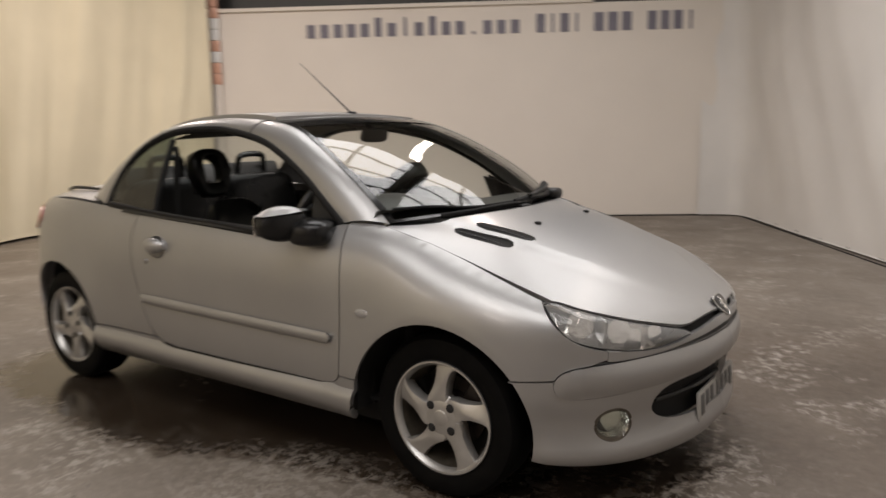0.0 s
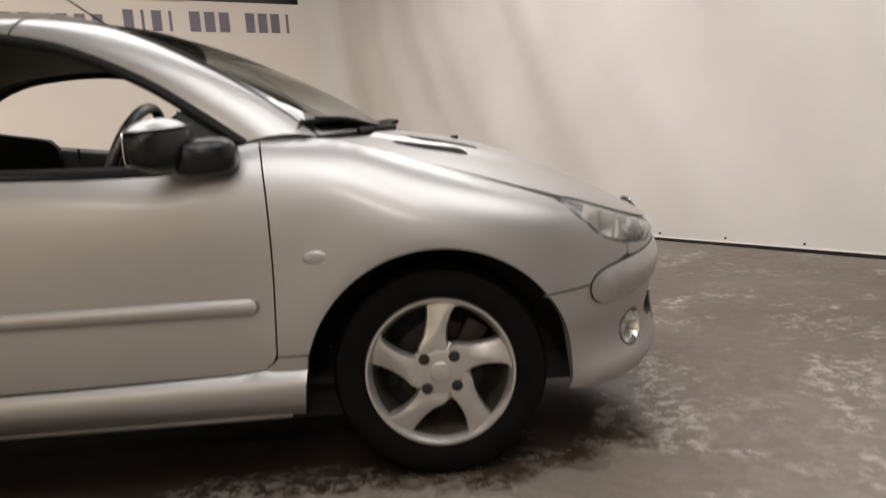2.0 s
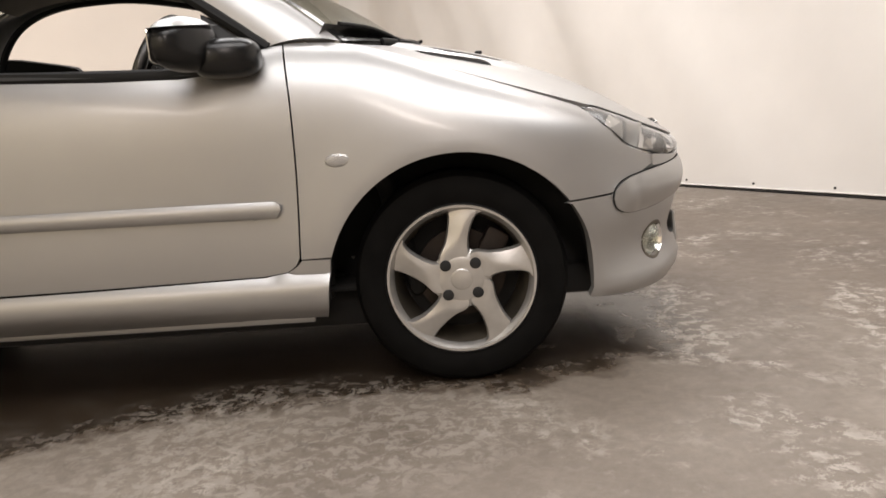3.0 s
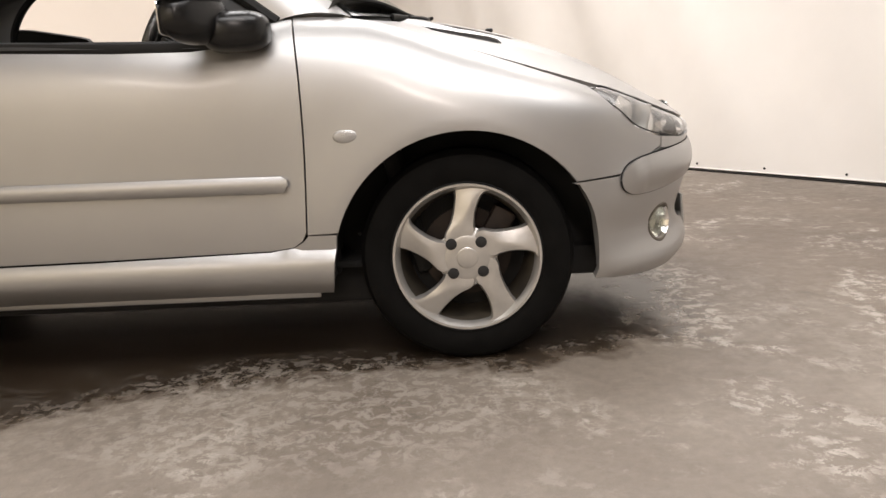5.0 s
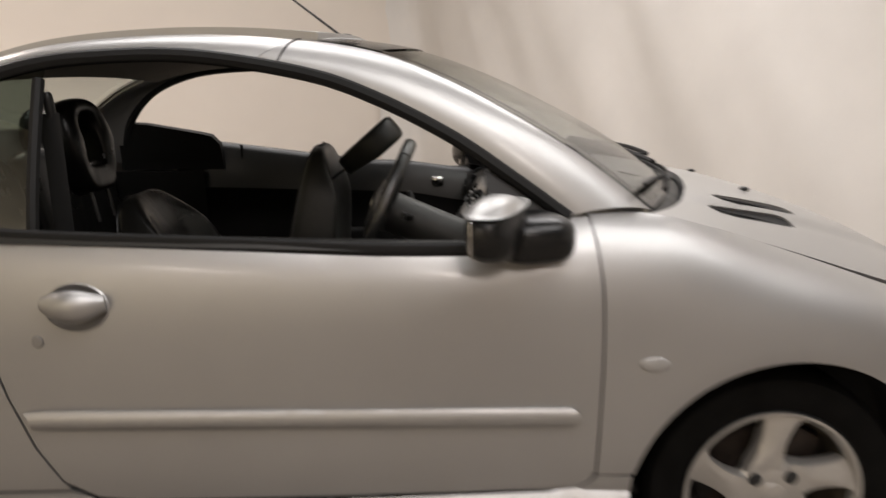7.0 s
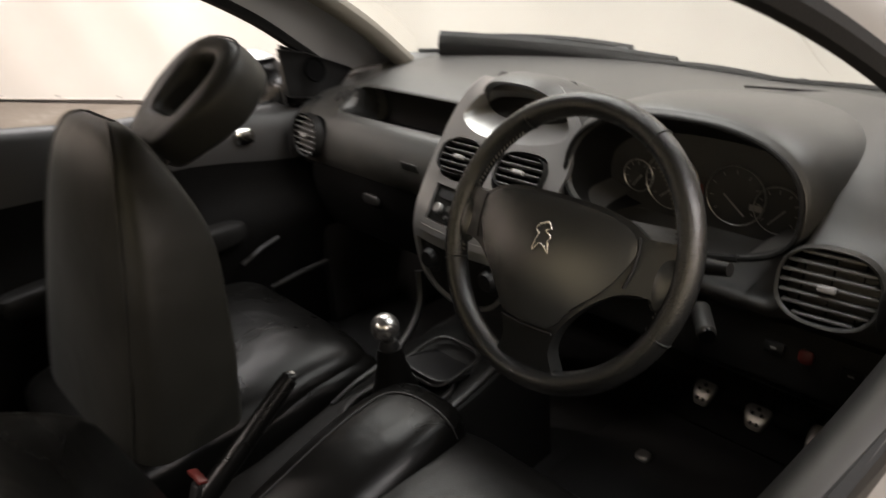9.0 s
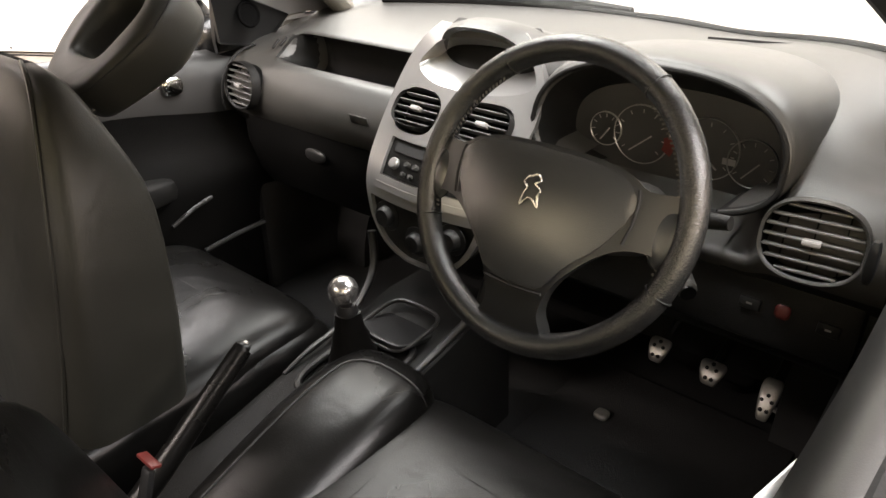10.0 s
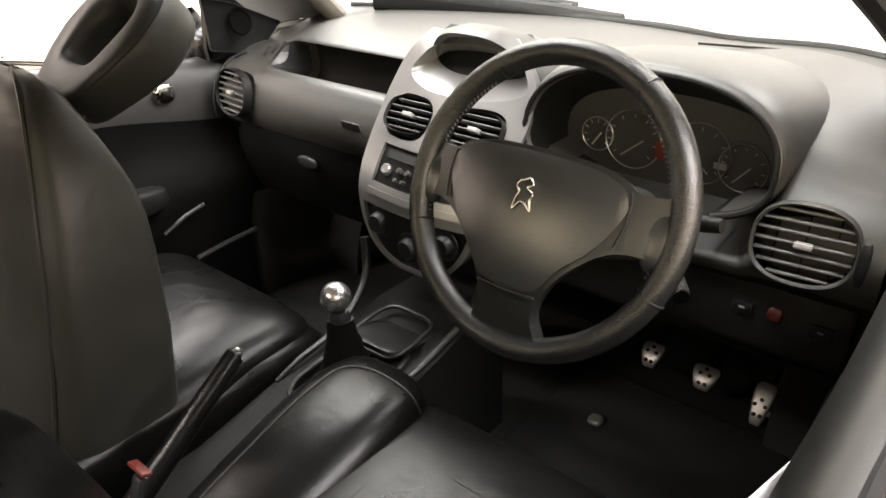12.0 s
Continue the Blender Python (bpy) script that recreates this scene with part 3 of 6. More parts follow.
PLAN = smooth_curve([(-3.03, 0, 0), (-3.01, 0.30, 0), (-2.93, 0.56, 0), (-2.75, 0.735, 0), (-2.44, 0.80, 0), (-2.0, 0.812, 0), (-1.2, 0.815, 0), (-0.4, 0.815, 0),
                     (0, 0.812, 0), (0.25, 0.79, 0), (0.42, 0.735, 0), (0.56, 0.63, 0), (0.67, 0.46, 0), (0.75, 0.23, 0), (0.775, 0, 0)], 24)
PX = np.array([p.x for p in PLAN])
PY = np.array([p.y for p in PLAN])
PU = np.concatenate([[0], np.cumsum(np.hypot(np.diff(PX), np.diff(PY)))])
TOPZ = [(-3.03, 0.93), (-2.75, 0.975), (-2.4, 0.985), (-1.9, 0.965), (-1.6, 0.945), (-0.9, 0.905), (-0.7, 0.90), (-0.52, 0.945), (-0.43, 0.965), (-0.29, 0.957), (0, 0.872), (0.2, 0.805), (0.383, 0.742),
        (0.56, 0.69), (0.67, 0.65), (0.74, 0.635), (0.775, 0.64)]
TOPIN = [(-3.03, 0.06), (-2.75, 0.10), (-1.9, 0.06), (-0.9, 0.052), (-0.6, 0.07), (-0.43, 0.115), (-0.29, 0.128), (0, 0.145), (0.2, 0.128), (0.383, 0.09), (0.56, 0.06), (0.67, 0.04), (0.775, 0.025)]


def U(x):
    return float(np.interp(x, PX, PU))


def NY(y):
    """Place along the outline of a nose point at |y|."""
    k = len(PX) // 2
    return float(np.interp(-y, -PY[k:], PU[k:]))


def skin(u, z, out=0.0, side=-1):
    """A point of the car's side at outline place u and height z; side -1 is the driver's."""
    x, y = float(np.interp(u, PU, PX)), float(np.interp(u, PU, PY))
    e = 0.02
    dx = float(np.interp(u + e, PU, PX) - np.interp(u - e, PU, PX))
    dy = float(np.interp(u + e, PU, PY) - np.interp(u - e, PU, PY))
    if u + e > PU[-1]:
        dx, dy = 0.0, -1.0
    ln = math.hypot(dx, dy)
    nx, ny = -dy / ln, dx / ln
    zt, inn = interp(x, TOPZ), interp(x, TOPIN)
    off = 0.0
    z0 = 0.56
    if z > z0:
        rise = min(1.0, (z - z0) / (zt - z0))
        off -= inn * (0.50 * rise ** 4.2 + 0.50 * (1 - math.sqrt(1 - min(0.9995, rise ** 4.6))))
    if z < 0.46:
        off -= 0.032 * ((0.46 - z) / 0.24) ** 2
    if x > 0.30:
        lip = min(1, (x - 0.30) / 0.1)
        off += lip * (0.030 * math.exp(-((z - 0.235) / 0.045) ** 2) - 0.012 * math.exp(-((z - 0.36) / 0.05) ** 2))
    for ax in (0.0, -2.442):
        r = math.hypot(x - ax, z - 0.295)
        if r < 0.60 and z > 0.2:
            off += (0.004 * math.exp(-((r - 0.362) / 0.030) ** 2) + 0.011 * math.exp(-((r - 0.385) / 0.10) ** 2)) * min(1, max(0, (z - 0.2) / 0.15))
    off += out
    return Vector((x + nx * off, side * (y + ny * off), z))


def on_side(x, z):
    return (U(x), z)


def side_panel(name, outline, mat, parent, step=0.03, depth=0.014, holes=(), out=0.0, label=""):
    bm = sheet(outline, lambda a, b: skin(a, b, out), step, depth, holes, inward=(0, 1, 0) if name != "front_bumper" else (-1, 0.8, 0))
    return part(name, bm, mat, parent, label, 30)


def arc(cx, cz, r, a0, a1, n=18):
    return [(U(cx + r * math.cos(radians(a0 + (a1 - a0) * k / n))), cz + r * math.sin(radians(a0 + (a1 - a0) * k / n))) for k in range(n + 1)]


ARCH_R = 0.362
DOOR_FRONT = [(-0.434, 0.958), (-0.424, 0.90), (-0.415, 0.80), (-0.414, 0.65), (-0.420, 0.50), (-0.426, 0.40)]
front_gap = smooth_curve([(x, z, 0) for x, z in DOOR_FRONT], 6)
wing_top = smooth_curve([(-0.436, 0.964, 0), (-0.29, 0.957, 0), (-0.15, 0.922, 0), (0, 0.873, 0), (0.2, 0.806, 0), (0.383, 0.746, 0)], 8)
lamp_low = smooth_curve([(0.383, 0.744, 0), (0.425, 0.68, 0), (0.48, 0.628, 0), (0.562, 0.594, 0)], 6)
wing = [on_side(p.x, p.y) for p in wing_top] + [on_side(p.x, p.y) for p in lamp_low[1:]]
wing += [on_side(x, z) for x, z in ((0.566, 0.572), (0.53, 0.557), (0.47, 0.535), (0.425, 0.507), (0.30, 0.500))]
wing += arc(0.004, 0.288, ARCH_R, 35.5, 162.5, 26)
wing += [on_side(-0.424, 0.394)] + [on_side(p.x + 0.003, p.y) for p in front_gap[::-1]]
wing_gap = [skin(U(p.x), p.y) + Vector((0, 0.0027, -0.0011)) for p in wing_top]
front_wing = side_panel("front_wing", wing, SILVER, car, 0.020)
part("hood_gap", tube(wing_gap, 0.0011, 6), SEAL, front_wing)
door_out = [on_side(p.x - 0.002, p.y) for p in front_gap]
door_out += [on_side(x, z) for x, z in ((-0.440, 0.378), (-0.465, 0.361), (-0.53, 0.352), (-1.0, 0.346), (-1.45, 0.344), (-1.54, 0.355), (-1.61, 0.395), (-1.66, 0.48), (-1.705, 0.60), (-1.735, 0.72), (-1.735, 0.83), (-1.715, 0.90), (-1.70, 0.941))]
door_out += [on_side(x, z) for x, z in ((-1.6, 0.930), (-1.2, 0.908), (-0.9, 0.891), (-0.70, 0.886), (-0.60, 0.893), (-0.55, 0.915), (-0.51, 0.945), (-0.47, 0.957))]
HX, HZ = -1.535, 0.80
handle_hole = [on_side(HX + 0.068 * math.cos(a), HZ + 0.05 * math.sin(a)) for a in np.linspace(0, 2 * math.pi, 20, endpoint=False)]
door = side_panel("door", door_out, SILVER, car, 0.028, holes=[handle_hole])
quarter = [on_side(x, z) for x, z in ((-1.706, 0.941), (-1.721, 0.90), (-1.741, 0.83), (-1.741, 0.72), (-1.711, 0.60), (-1.667, 0.48), (-1.617, 0.395), (-1.60, 0.375), (-2.085, 0.37))]
quarter += [(U(-2.442 + ARCH_R * math.cos(radians(a))), 0.295 + ARCH_R * math.sin(radians(a))) for a in np.linspace(12, 168, 26)]
quarter += [on_side(x, z) for x, z in ((-2.80, 0.37), (-2.82, 0.62), (-2.87, 0.78), (-2.90, 0.93), (-2.80, 0.965), (-2.6, 0.978), (-2.3, 0.98), (-2.0, 0.965), (-1.85, 0.955))]
rear_quarter = side_panel("rear_quarter", quarter, SILVER, car, 0.035)


def sill_map(u, z):
    p = skin(u, max(z, 0.30))
    f = (0.352 - z) / 0.13
    bulge = 0.032 * math.sin(math.pi * min(1, max(0, f)) ** 0.8) - 0.075 * max(0, f - 0.55) ** 1.6
    return Vector((p.x, p.y - bulge * (1 if p.y < 0 else -1), z))


sill_out = [on_side(x, z) for x, z in ((-0.345, 0.391), (-0.422, 0.391), (-0.437, 0.375), (-0.466, 0.358), (-0.53, 0.349), (-1.0, 0.343), (-1.45, 0.341), (-1.54, 0.348), (-1.60, 0.368), (-2.092, 0.362), (-2.07, 0.225), (-1.2, 0.222), (-0.372, 0.225), (-0.362, 0.26))]
sill = part("sill", sheet(sill_out, sill_map, 0.02, 0.02, inward=(0, 1, 0)), SILVER, car, "", 30)
part("sill_flange", box((1.62, 0.012, 0.03), (-1.23, -0.735, 0.213), 0.003), SILVER, sill, "scuffed jacking flange under the sill")

bump = [on_side(x, z) for x, z in ((0.288, 0.495), (0.42, 0.501), (0.46, 0.527), (0.515, 0.548))]
bump += [(NY(y), z) for y, z in ((0.60, 0.560), (0.50, 0.566), (0.40, 0.568), (0.2, 0.572), (0.0, 0.574))]
bump += [(NY(y), z) for y, z in ((0.0, 0.195), (0.25, 0.195), (0.45, 0.197), (0.60, 0.205))] + [on_side(0.45, 0.213), on_side(0.358, 0.222)]
bump += arc(0.004, 0.288, ARCH_R, -6, 34, 8)
FOG_U = NY(0.60)
FOG_Z = 0.343
intake = [(NY(y), z) for y, z in ((0.0, 0.458), (0.2, 0.457), (0.40, 0.446), (0.465, 0.405), (0.455, 0.352), (0.37, 0.316), (0.2, 0.305), (0.0, 0.30))]
fog_hole = [(FOG_U + 0.070 * math.cos(a), FOG_Z + 0.056 * math.sin(a)) for a in np.linspace(0, 2 * math.pi, 20, endpoint=False)]
END_U = NY(0.0)
intake = [(p.x, p.y) for p in smooth_curve([(a, b, 0) for a, b in intake], 4)]
intake[0], intake[-1] = (END_U - 0.001, 0.458), (END_U - 0.001, 0.30)
front_bumper = side_panel("front_bumper", bump, SILVER, car, 0.022, 0.02, [intake, fog_hole])

strip = smooth_curve([(U(0.424), 0.490, 0), (U(0.432), 0.515, 0), (U(0.462), 0.538, 0), (U(0.53), 0.553, 0), (NY(0.50), 0.563, 0), (NY(0.25), 0.566, 0), (END_U, 0.566, 0)], 6)
strip += smooth_curve([(END_U, 0.475, 0), (NY(0.25), 0.470, 0), (NY(0.50), 0.458, 0), (U(0.52), 0.445, 0), (U(0.462), 0.447, 0), (U(0.432), 0.464, 0), (U(0.424), 0.490, 0)], 6)[:-1]


def strip_map(u, z):
    zc = 0.51 if u > U(0.5) else 0.50
    return skin(u, z, 0.004 + 0.017 * max(0, 1 - ((z - zc) / 0.058) ** 2) * min(1, (u - U(0.415)) / 0.05))


bump_strip = part("bumper_strip", sheet([(p.x, p.y) for p in strip], strip_map, 0.014, 0.012, inward=(-1, 0.8, 0)), SILVER, front_bumper, "", 40)
part("strip_seal", tube([skin(p.x, p.y, 0.002) for p in strip], 0.0015, 6), SEAL, front_bumper)

# dark mouth behind the lower opening, with a bar, and the plate
part("intake", sheet([(NY(y), z) for y, z in ((0.0, 0.475), (0.50, 0.465), (0.49, 0.29), (0.0, 0.285))], lambda a, b: skin(a, b, -0.05), 0.04, 0.0, inward=(-1, 0.8, 0)), VOID, front_bumper)
part("intake_bar", tube([skin(u, 0.392, -0.022) for u in np.linspace(NY(0.44), END_U, 14)], 0.009, 8), BLACK, front_bumper, "dark bar in the lower intake")
fog_at = skin(FOG_U, FOG_Z, -0.02)
fog_turn = math.degrees(math.atan2(-0.62, 0.70)) - 8
fog = part("fog_lamp", lathe([(0.0, -0.050), (0.024, -0.046), (0.042, -0.026), (0.051, 0.010), (0.057, 0.018), (0.061, 0.012), (0.060, -0.02)], 28, "X"), REFLECT, front_bumper, "round fog lamp")
fog.matrix_basis = Matrix.Translation(fog_at) @ pose(0, 0, 0, 0, 0, fog_turn)
fl = part("fog_glass", lathe([(0.0, 0.012), (0.034, 0.010), (0.053, 0.004), (0.053, 0.0)], 28, "X"), CLEAR, fog)
fl.data.transform(Matrix.Translation((0.004, 0, 0)))
ring_bm = tube([skin(FOG_U + 0.069 * math.cos(a), FOG_Z + 0.055 * math.sin(a), -0.008) for a in np.linspace(0, 2 * math.pi, 28, endpoint=False)], 0.010, 8, True)
part("fog_bezel", ring_bm, ALLOYBROWN, front_bumper)
part("fog_well", sheet([(FOG_U + 0.072 * math.cos(a), FOG_Z + 0.058 * math.sin(a)) for a in np.linspace(0, 2 * math.pi, 20, endpoint=False)], lambda a, b: skin(a, b, -0.045), 0.02, 0.0, inward=(-1, 0.8, 0)), BLACK, front_bumper)

# nose: slits, silver bar and emblem shield
part("grille", sheet([(NY(y), z) for y, z in ((0.0, 0.66), (0.2, 0.655), (0.34, 0.62), (0.44, 0.585), (0.44, 0.55), (0.0, 0.55))], lambda a, b: skin(a, b, -0.03), 0.03, 0.0, inward=(-1, 0.8, 0)), VOID, car, "black grille slits above the bumper")
nosebar = smooth_curve([(NY(0.626), 0.596, 0), (NY(0.55), 0.588, 0), (NY(0.475), 0.581, 0), (NY(0.38), 0.588, 0), (NY(0.30), 0.602, 0), (NY(0.12), 0.622, 0), (END_U, 0.624, 0)], 6) + smooth_curve([(END_U, 0.593, 0), (NY(0.2), 0.588, 0), (NY(0.36), 0.576, 0), (NY(0.46), 0.569, 0), (NY(0.60), 0.563, 0), (NY(0.628), 0.566, 0)], 6)
part("nose_bar", sheet([(p.x, p.y) for p in nosebar], lambda a, b: skin(a, b, 0.004), 0.016, 0.02, inward=(-1, 0.8, 0)), SILVER, car, "", 40)
shield = smooth_curve([(0, 0.048, 0.034), (0, 0.046, -0.005), (0, 0.0, -0.046), (0, -0.046, -0.005), (0, -0.048, 0.034), (0, 0.0, 0.042)], 6, True)
bm = ring_loft([[p * 1.0 + Vector((0, 0, 0)) for p in shield], [p * 1.0 + Vector((0.008, 0, 0)) for p in shield], [p * 0.86 + Vector((0.013, 0, 0)) for p in shield]])
bm.transform(pose(0.744, 0, 0.640, 0, -38, 0))
emblem = part("emblem", bm, GLOSSBLACK, car, "black shield emblem with a chrome figure")
bm = box((0.004, 0.009, 0.040), (0, 0.003, 0), 0.0015, (0, 0, 0))
for dy, dz, a in ((0.014, 0.014, 40), (-0.014, 0.010, -35), (0.012, -0.018, -30), (-0.012, -0.020, 30), (0.0, 0.028, 60)):
    box((0.004, 0.006, 0.020), (0, dy * 0.85, dz * 0.85), 0.0015, (a, 0, 0), into=bm)
bm.transform(pose(0.7555, 0, 0.649, 0, -38, 0))
part("emblem_mark", bm, CHROME, emblem)
part("shield_rim", tube([pose(0.7525, 0, 0.6465, 0, -38, 0) @ p for p in shield], 0.0022, 6, True), CHROME, emblem)

# plate
plate = part("number_plate", box((0.010, 0.47, 0.105), (0.742, 0.0, 0.316), 0.004, (0, -4, 0)), PLATE, front_bumper, "white plate with dark bars")
for k in range(7):
    y = 0.19 - k * 0.059 - (0.025 if k > 3 else 0)
    part("plate_bar", box((0.004, 0.038, 0.074), (0.7475, y, 0.3165), 0.001, (0, -4, 0)), INK, plate)

# underside and wheel wells
part("underbody", box((3.0, 1.24, 0.13), (-1.25, 0, 0.205), 0.03), VOID, car)
part("undertray", box((0.56, 1.16, 0.10), (0.29, 0, 0.235), 0.03), VOID, car)
part("engine_block", box((0.62, 0.98, 0.40), (0.24, 0, 0.48), 0.05), VOID, car)


def liner(ax):
    rings = []
    for y in (-0.775, -0.55):
        rings.append([(ax + 0.378 * math.cos(radians(a)), y + (0.085 * max(0, math.cos(radians(a)) * (1 if ax == 0.0 else -1.4)) if y < -0.7 else 0), 0.292 + 0.378 * math.sin(radians(a))) for a in (range(-6, 187, 6) if ax == 0.0 else range(6, 175, 6))])
    bm = ring_loft(rings, closed=False)
    back = bm.verts.new((ax, -0.55, 0.30))
    bm.verts.ensure_lookup_table()
    n = len(rings[0])
    ring = [v for v in bm.verts if abs(v.co.y + 0.55) < 1e-5 and v is not back]
    for a, b in zip(ring, ring[1:]):
        bm.faces.new((a, b, back))
    return part("wheel_liner", bm, VOID, car)


for ax in (0.0, -2.442):
    mirror_y(liner(ax), car)


# ---- hood ----
ZC = [(-0.35, 1.03), (-0.1, 0.980), (0.1, 0.938), (0.3, 0.872), (0.5, 0.782), (0.65, 0.705), (0.72, 0.668), (0.765, 0.640)]
YE = [(-0.29, 0.687), (0.0, 0.668), (0.2, 0.664), (0.383, 0.660), (0.48, 0.60), (0.58, 0.50), (0.66, 0.40), (0.715, 0.29), (0.745, 0.15), (0.765, 0.03)]
ZE = [(-0.29, 0.957), (-0.15, 0.920), (0, 0.872), (0.2, 0.806), (0.383, 0.746), (0.48, 0.714), (0.58, 0.678), (0.66, 0.652), (0.715, 0.638), (0.745, 0.638), (0.765, 0.638)]


def hood_z(x, y):
    zc, ye, ze = interp(x, ZC), interp(x, YE), interp(x, ZE)
    s = abs(y) / ye
    crease_y = interp(x, [(-0.1, 0.480), (0.02, 0.462), (0.15, 0.448), (0.27, 0.425), (0.38, 0.385), (0.48, 0.325), (0.58, 0.24), (0.70, 0.12)])
    k = max(0.0, min(1.0, (crease_y + 0.022 - abs(y)) / 0.044))
    rise = 0.0105 * k * k * (3 - 2 * k) * max(0, min(1, (0.68 - x) / 0.3))
    return zc - 0.006 - (zc - ze - 0.006) * min(1.3, s) ** 2.5 + rise * min(1, max(0, 1 - s) * 6) - 0.0012 * min(1, max(0, (0.40 - x) / 0.03)) * min(1, max(0, s - 0.9) * 10)


half = smooth_curve([(-0.058, 0.0, 0), (-0.074, 0.2, 0), (-0.128, 0.42, 0), (-0.203, 0.58, 0), (-0.282, 0.676, 0)], 6)
half += smooth_curve([(-0.278, 0.685, 0), (0.0, 0.6655, 0), (0.2, 0.6615, 0), (0.378, 0.6575, 0)], 6)
half += smooth_curve([(0.387, 0.654, 0), (0.477, 0.601, 0), (0.577, 0.502, 0), (0.657, 0.403, 0), (0.714, 0.300, 0), (0.738, 0.15, 0), (0.755, 0.0, 0)], 6)
hood_out = [(p.x, p.y) for p in half] + [(p.x, -p.y) for p in half[::-1]][1:-1]


def vent_shape(xa, xb, yc, side):
    """Outline of one slanted hood slot."""
    xa, xb = xa + 0.008, xb + 0.006
    pts = [(xa, yc - 0.014), (xa + 0.018, yc - 0.030), (xa + 0.06, yc - 0.031), (xb - 0.03, yc - 0.029), (xb - 0.008, yc - 0.022), (xb, yc - 0.004), (xb - 0.010, yc + 0.020), (xb - 0.035, yc + 0.029), (xa + 0.05, yc + 0.030), (xa + 0.012, yc + 0.018)]
    c, s = math.cos(radians(-13)), math.sin(radians(-13))
    xm = (xa + xb) / 2
    return [(xm + (p[0] - xm) * c - (p[1] - yc) * s, (yc + (p[0] - xm) * s + (p[1] - yc) * c) * side) for p in pts]


vents = [vent_shape(-0.105, 0.130, 0.498, s) for s in (-1, 1)] + [vent_shape(-0.065, 0.170, 0.408, s) for s in (-1, 1)]
hood = part("hood", sheet(hood_out, lambda a, b: Vector((a, b, hood_z(a, b))), 0.021, 0.015, vents, inward=(0, 0, -1)), SILVER, car, "", 30)
for v in vents:
    c = Vector((sum(p[0] for p in v) / len(v), sum(p[1] for p in v) / len(v)))
    big = [tuple(c + (Vector(p) - c) * 1.08) for p in v]
    vent = part("hood_vent", sheet(big, lambda a, b: Vector((a, b, hood_z(a, b) - 0.007)), 0.012, 0.0, inward=(0, 0, -1)), VOID, hood, "black hood vent slot")
    ax = min(p[0] for p in v)
    part("vent_lip", tube([Vector((ax + 0.02 + 0.19 * t, c.y * (1 + 0.05 * (1 - 2 * t)), hood_z(ax + 0.02 + 0.19 * t, c.y) - 0.005)) for t in np.linspace(0, 1, 8)], 0.004, 6, flat=0.6), BLACK, vent)
for s in (-1, 1):
    part("washer_jet", blob((0.026, 0.020, 0.014), (0.105, s * 0.228, hood_z(0.105, 0.228) + 0.004), 0.6, 0.7, 12), BLACK, hood)

# ---- headlamps ----
lamp_top = smooth_curve([(0.388, -0.658, 0.743), (0.478, -0.604, 0.711), (0.578, -0.506, 0.673), (0.658, -0.408, 0.645), (0.708, -0.325, 0.622), (0.728, -0.285, 0.600)], 6)
lamp_bot = smooth_curve([skin(U(0.386), 0.742), skin(U(0.430), 0.683), skin(U(0.485), 0.630), skin(NY(0.60), 0.597), skin(NY(0.475), 0.585), skin(NY(0.29), 0.603)], 6)


def lamp_surface(inset, bulge, shrink=1.0):
    rows = []
    n = len(lamp_top)
    for i in range(n):
        a, b = lamp_top[i], lamp_bot[i]
        mid = (a + b) / 2
        row = []
        for k in range(9):
            f = k / 8
            p = a.lerp(b, 0.5 + (f - 0.5) * shrink)
            o = Vector((0.70, -0.66, 0.28)).normalized()
            row.append(p + o * (bulge * (1 - (2 * f - 1) ** 2) * math.sin(math.pi * i / (n - 1)) ** 0.6 - inset))
        rows.append(row)
    return ring_loft(rows, closed=False)


lamp = part("headlight", lamp_surface(0.045, -0.02, 0.96), REFLECT, car, "clear headlight with chrome reflectors", 60)
part("lens", lamp_surface(0.002, 0.030), LENS, lamp, "", 70)
part("lamp_seal", tube(lamp_top + lamp_bot[::-1][1:-1], 0.002, 6, True), SEAL, lamp)
for at, r, aim in (((0.475, -0.625, 0.672), 0.046, -42), ((0.565, -0.525, 0.636), 0.042, -36), ((0.645, -0.41, 0.617), 0.028, -30)):
    bm = lathe([(0.0, -0.055), (0.012, -0.052), (r * 0.6, -0.035), (r * 0.92, -0.012), (r, 0.0), (r * 1.06, 0.0)], 24, "X")
    bm.transform(pose(at[0] - 0.012, at[1] + 0.012, at[2], 0, -6, aim))
    bowl = part("reflector", bm, REFLECT, lamp)
    bm = blob((0.03, 0.016, 0.016), (at[0] - 0.022, at[1] + 0.022, at[2]), 1, 1, 12, (0, 0, aim))
    part("bulb", bm, CLEAR, lamp)
part("lamp_divider", box((0.07, 0.008, 0.08), (0.512, -0.572, 0.652), 0.003, (0, 12, -40)), TRIMGREY, lamp)
mirror_y(lamp, car)

# ---- greenhouse ----
SEALLINE = smooth_curve([(-0.475, -0.715, 0.958), (-0.60, -0.690, 1.05), (-0.73, -0.660, 1.138), (-0.90, -0.622, 1.225), (-1.06, -0.592, 1.281), (-1.31, -0.568, 1.325), (-1.51, -0.566, 1.330), (-1.70, -0.581, 1.311),
                         (-1.86, -0.608, 1.252), (-1.975, -0.648, 1.152), (-2.03, -0.690, 1.045), (-2.045, -0.725, 0.962)], 8)
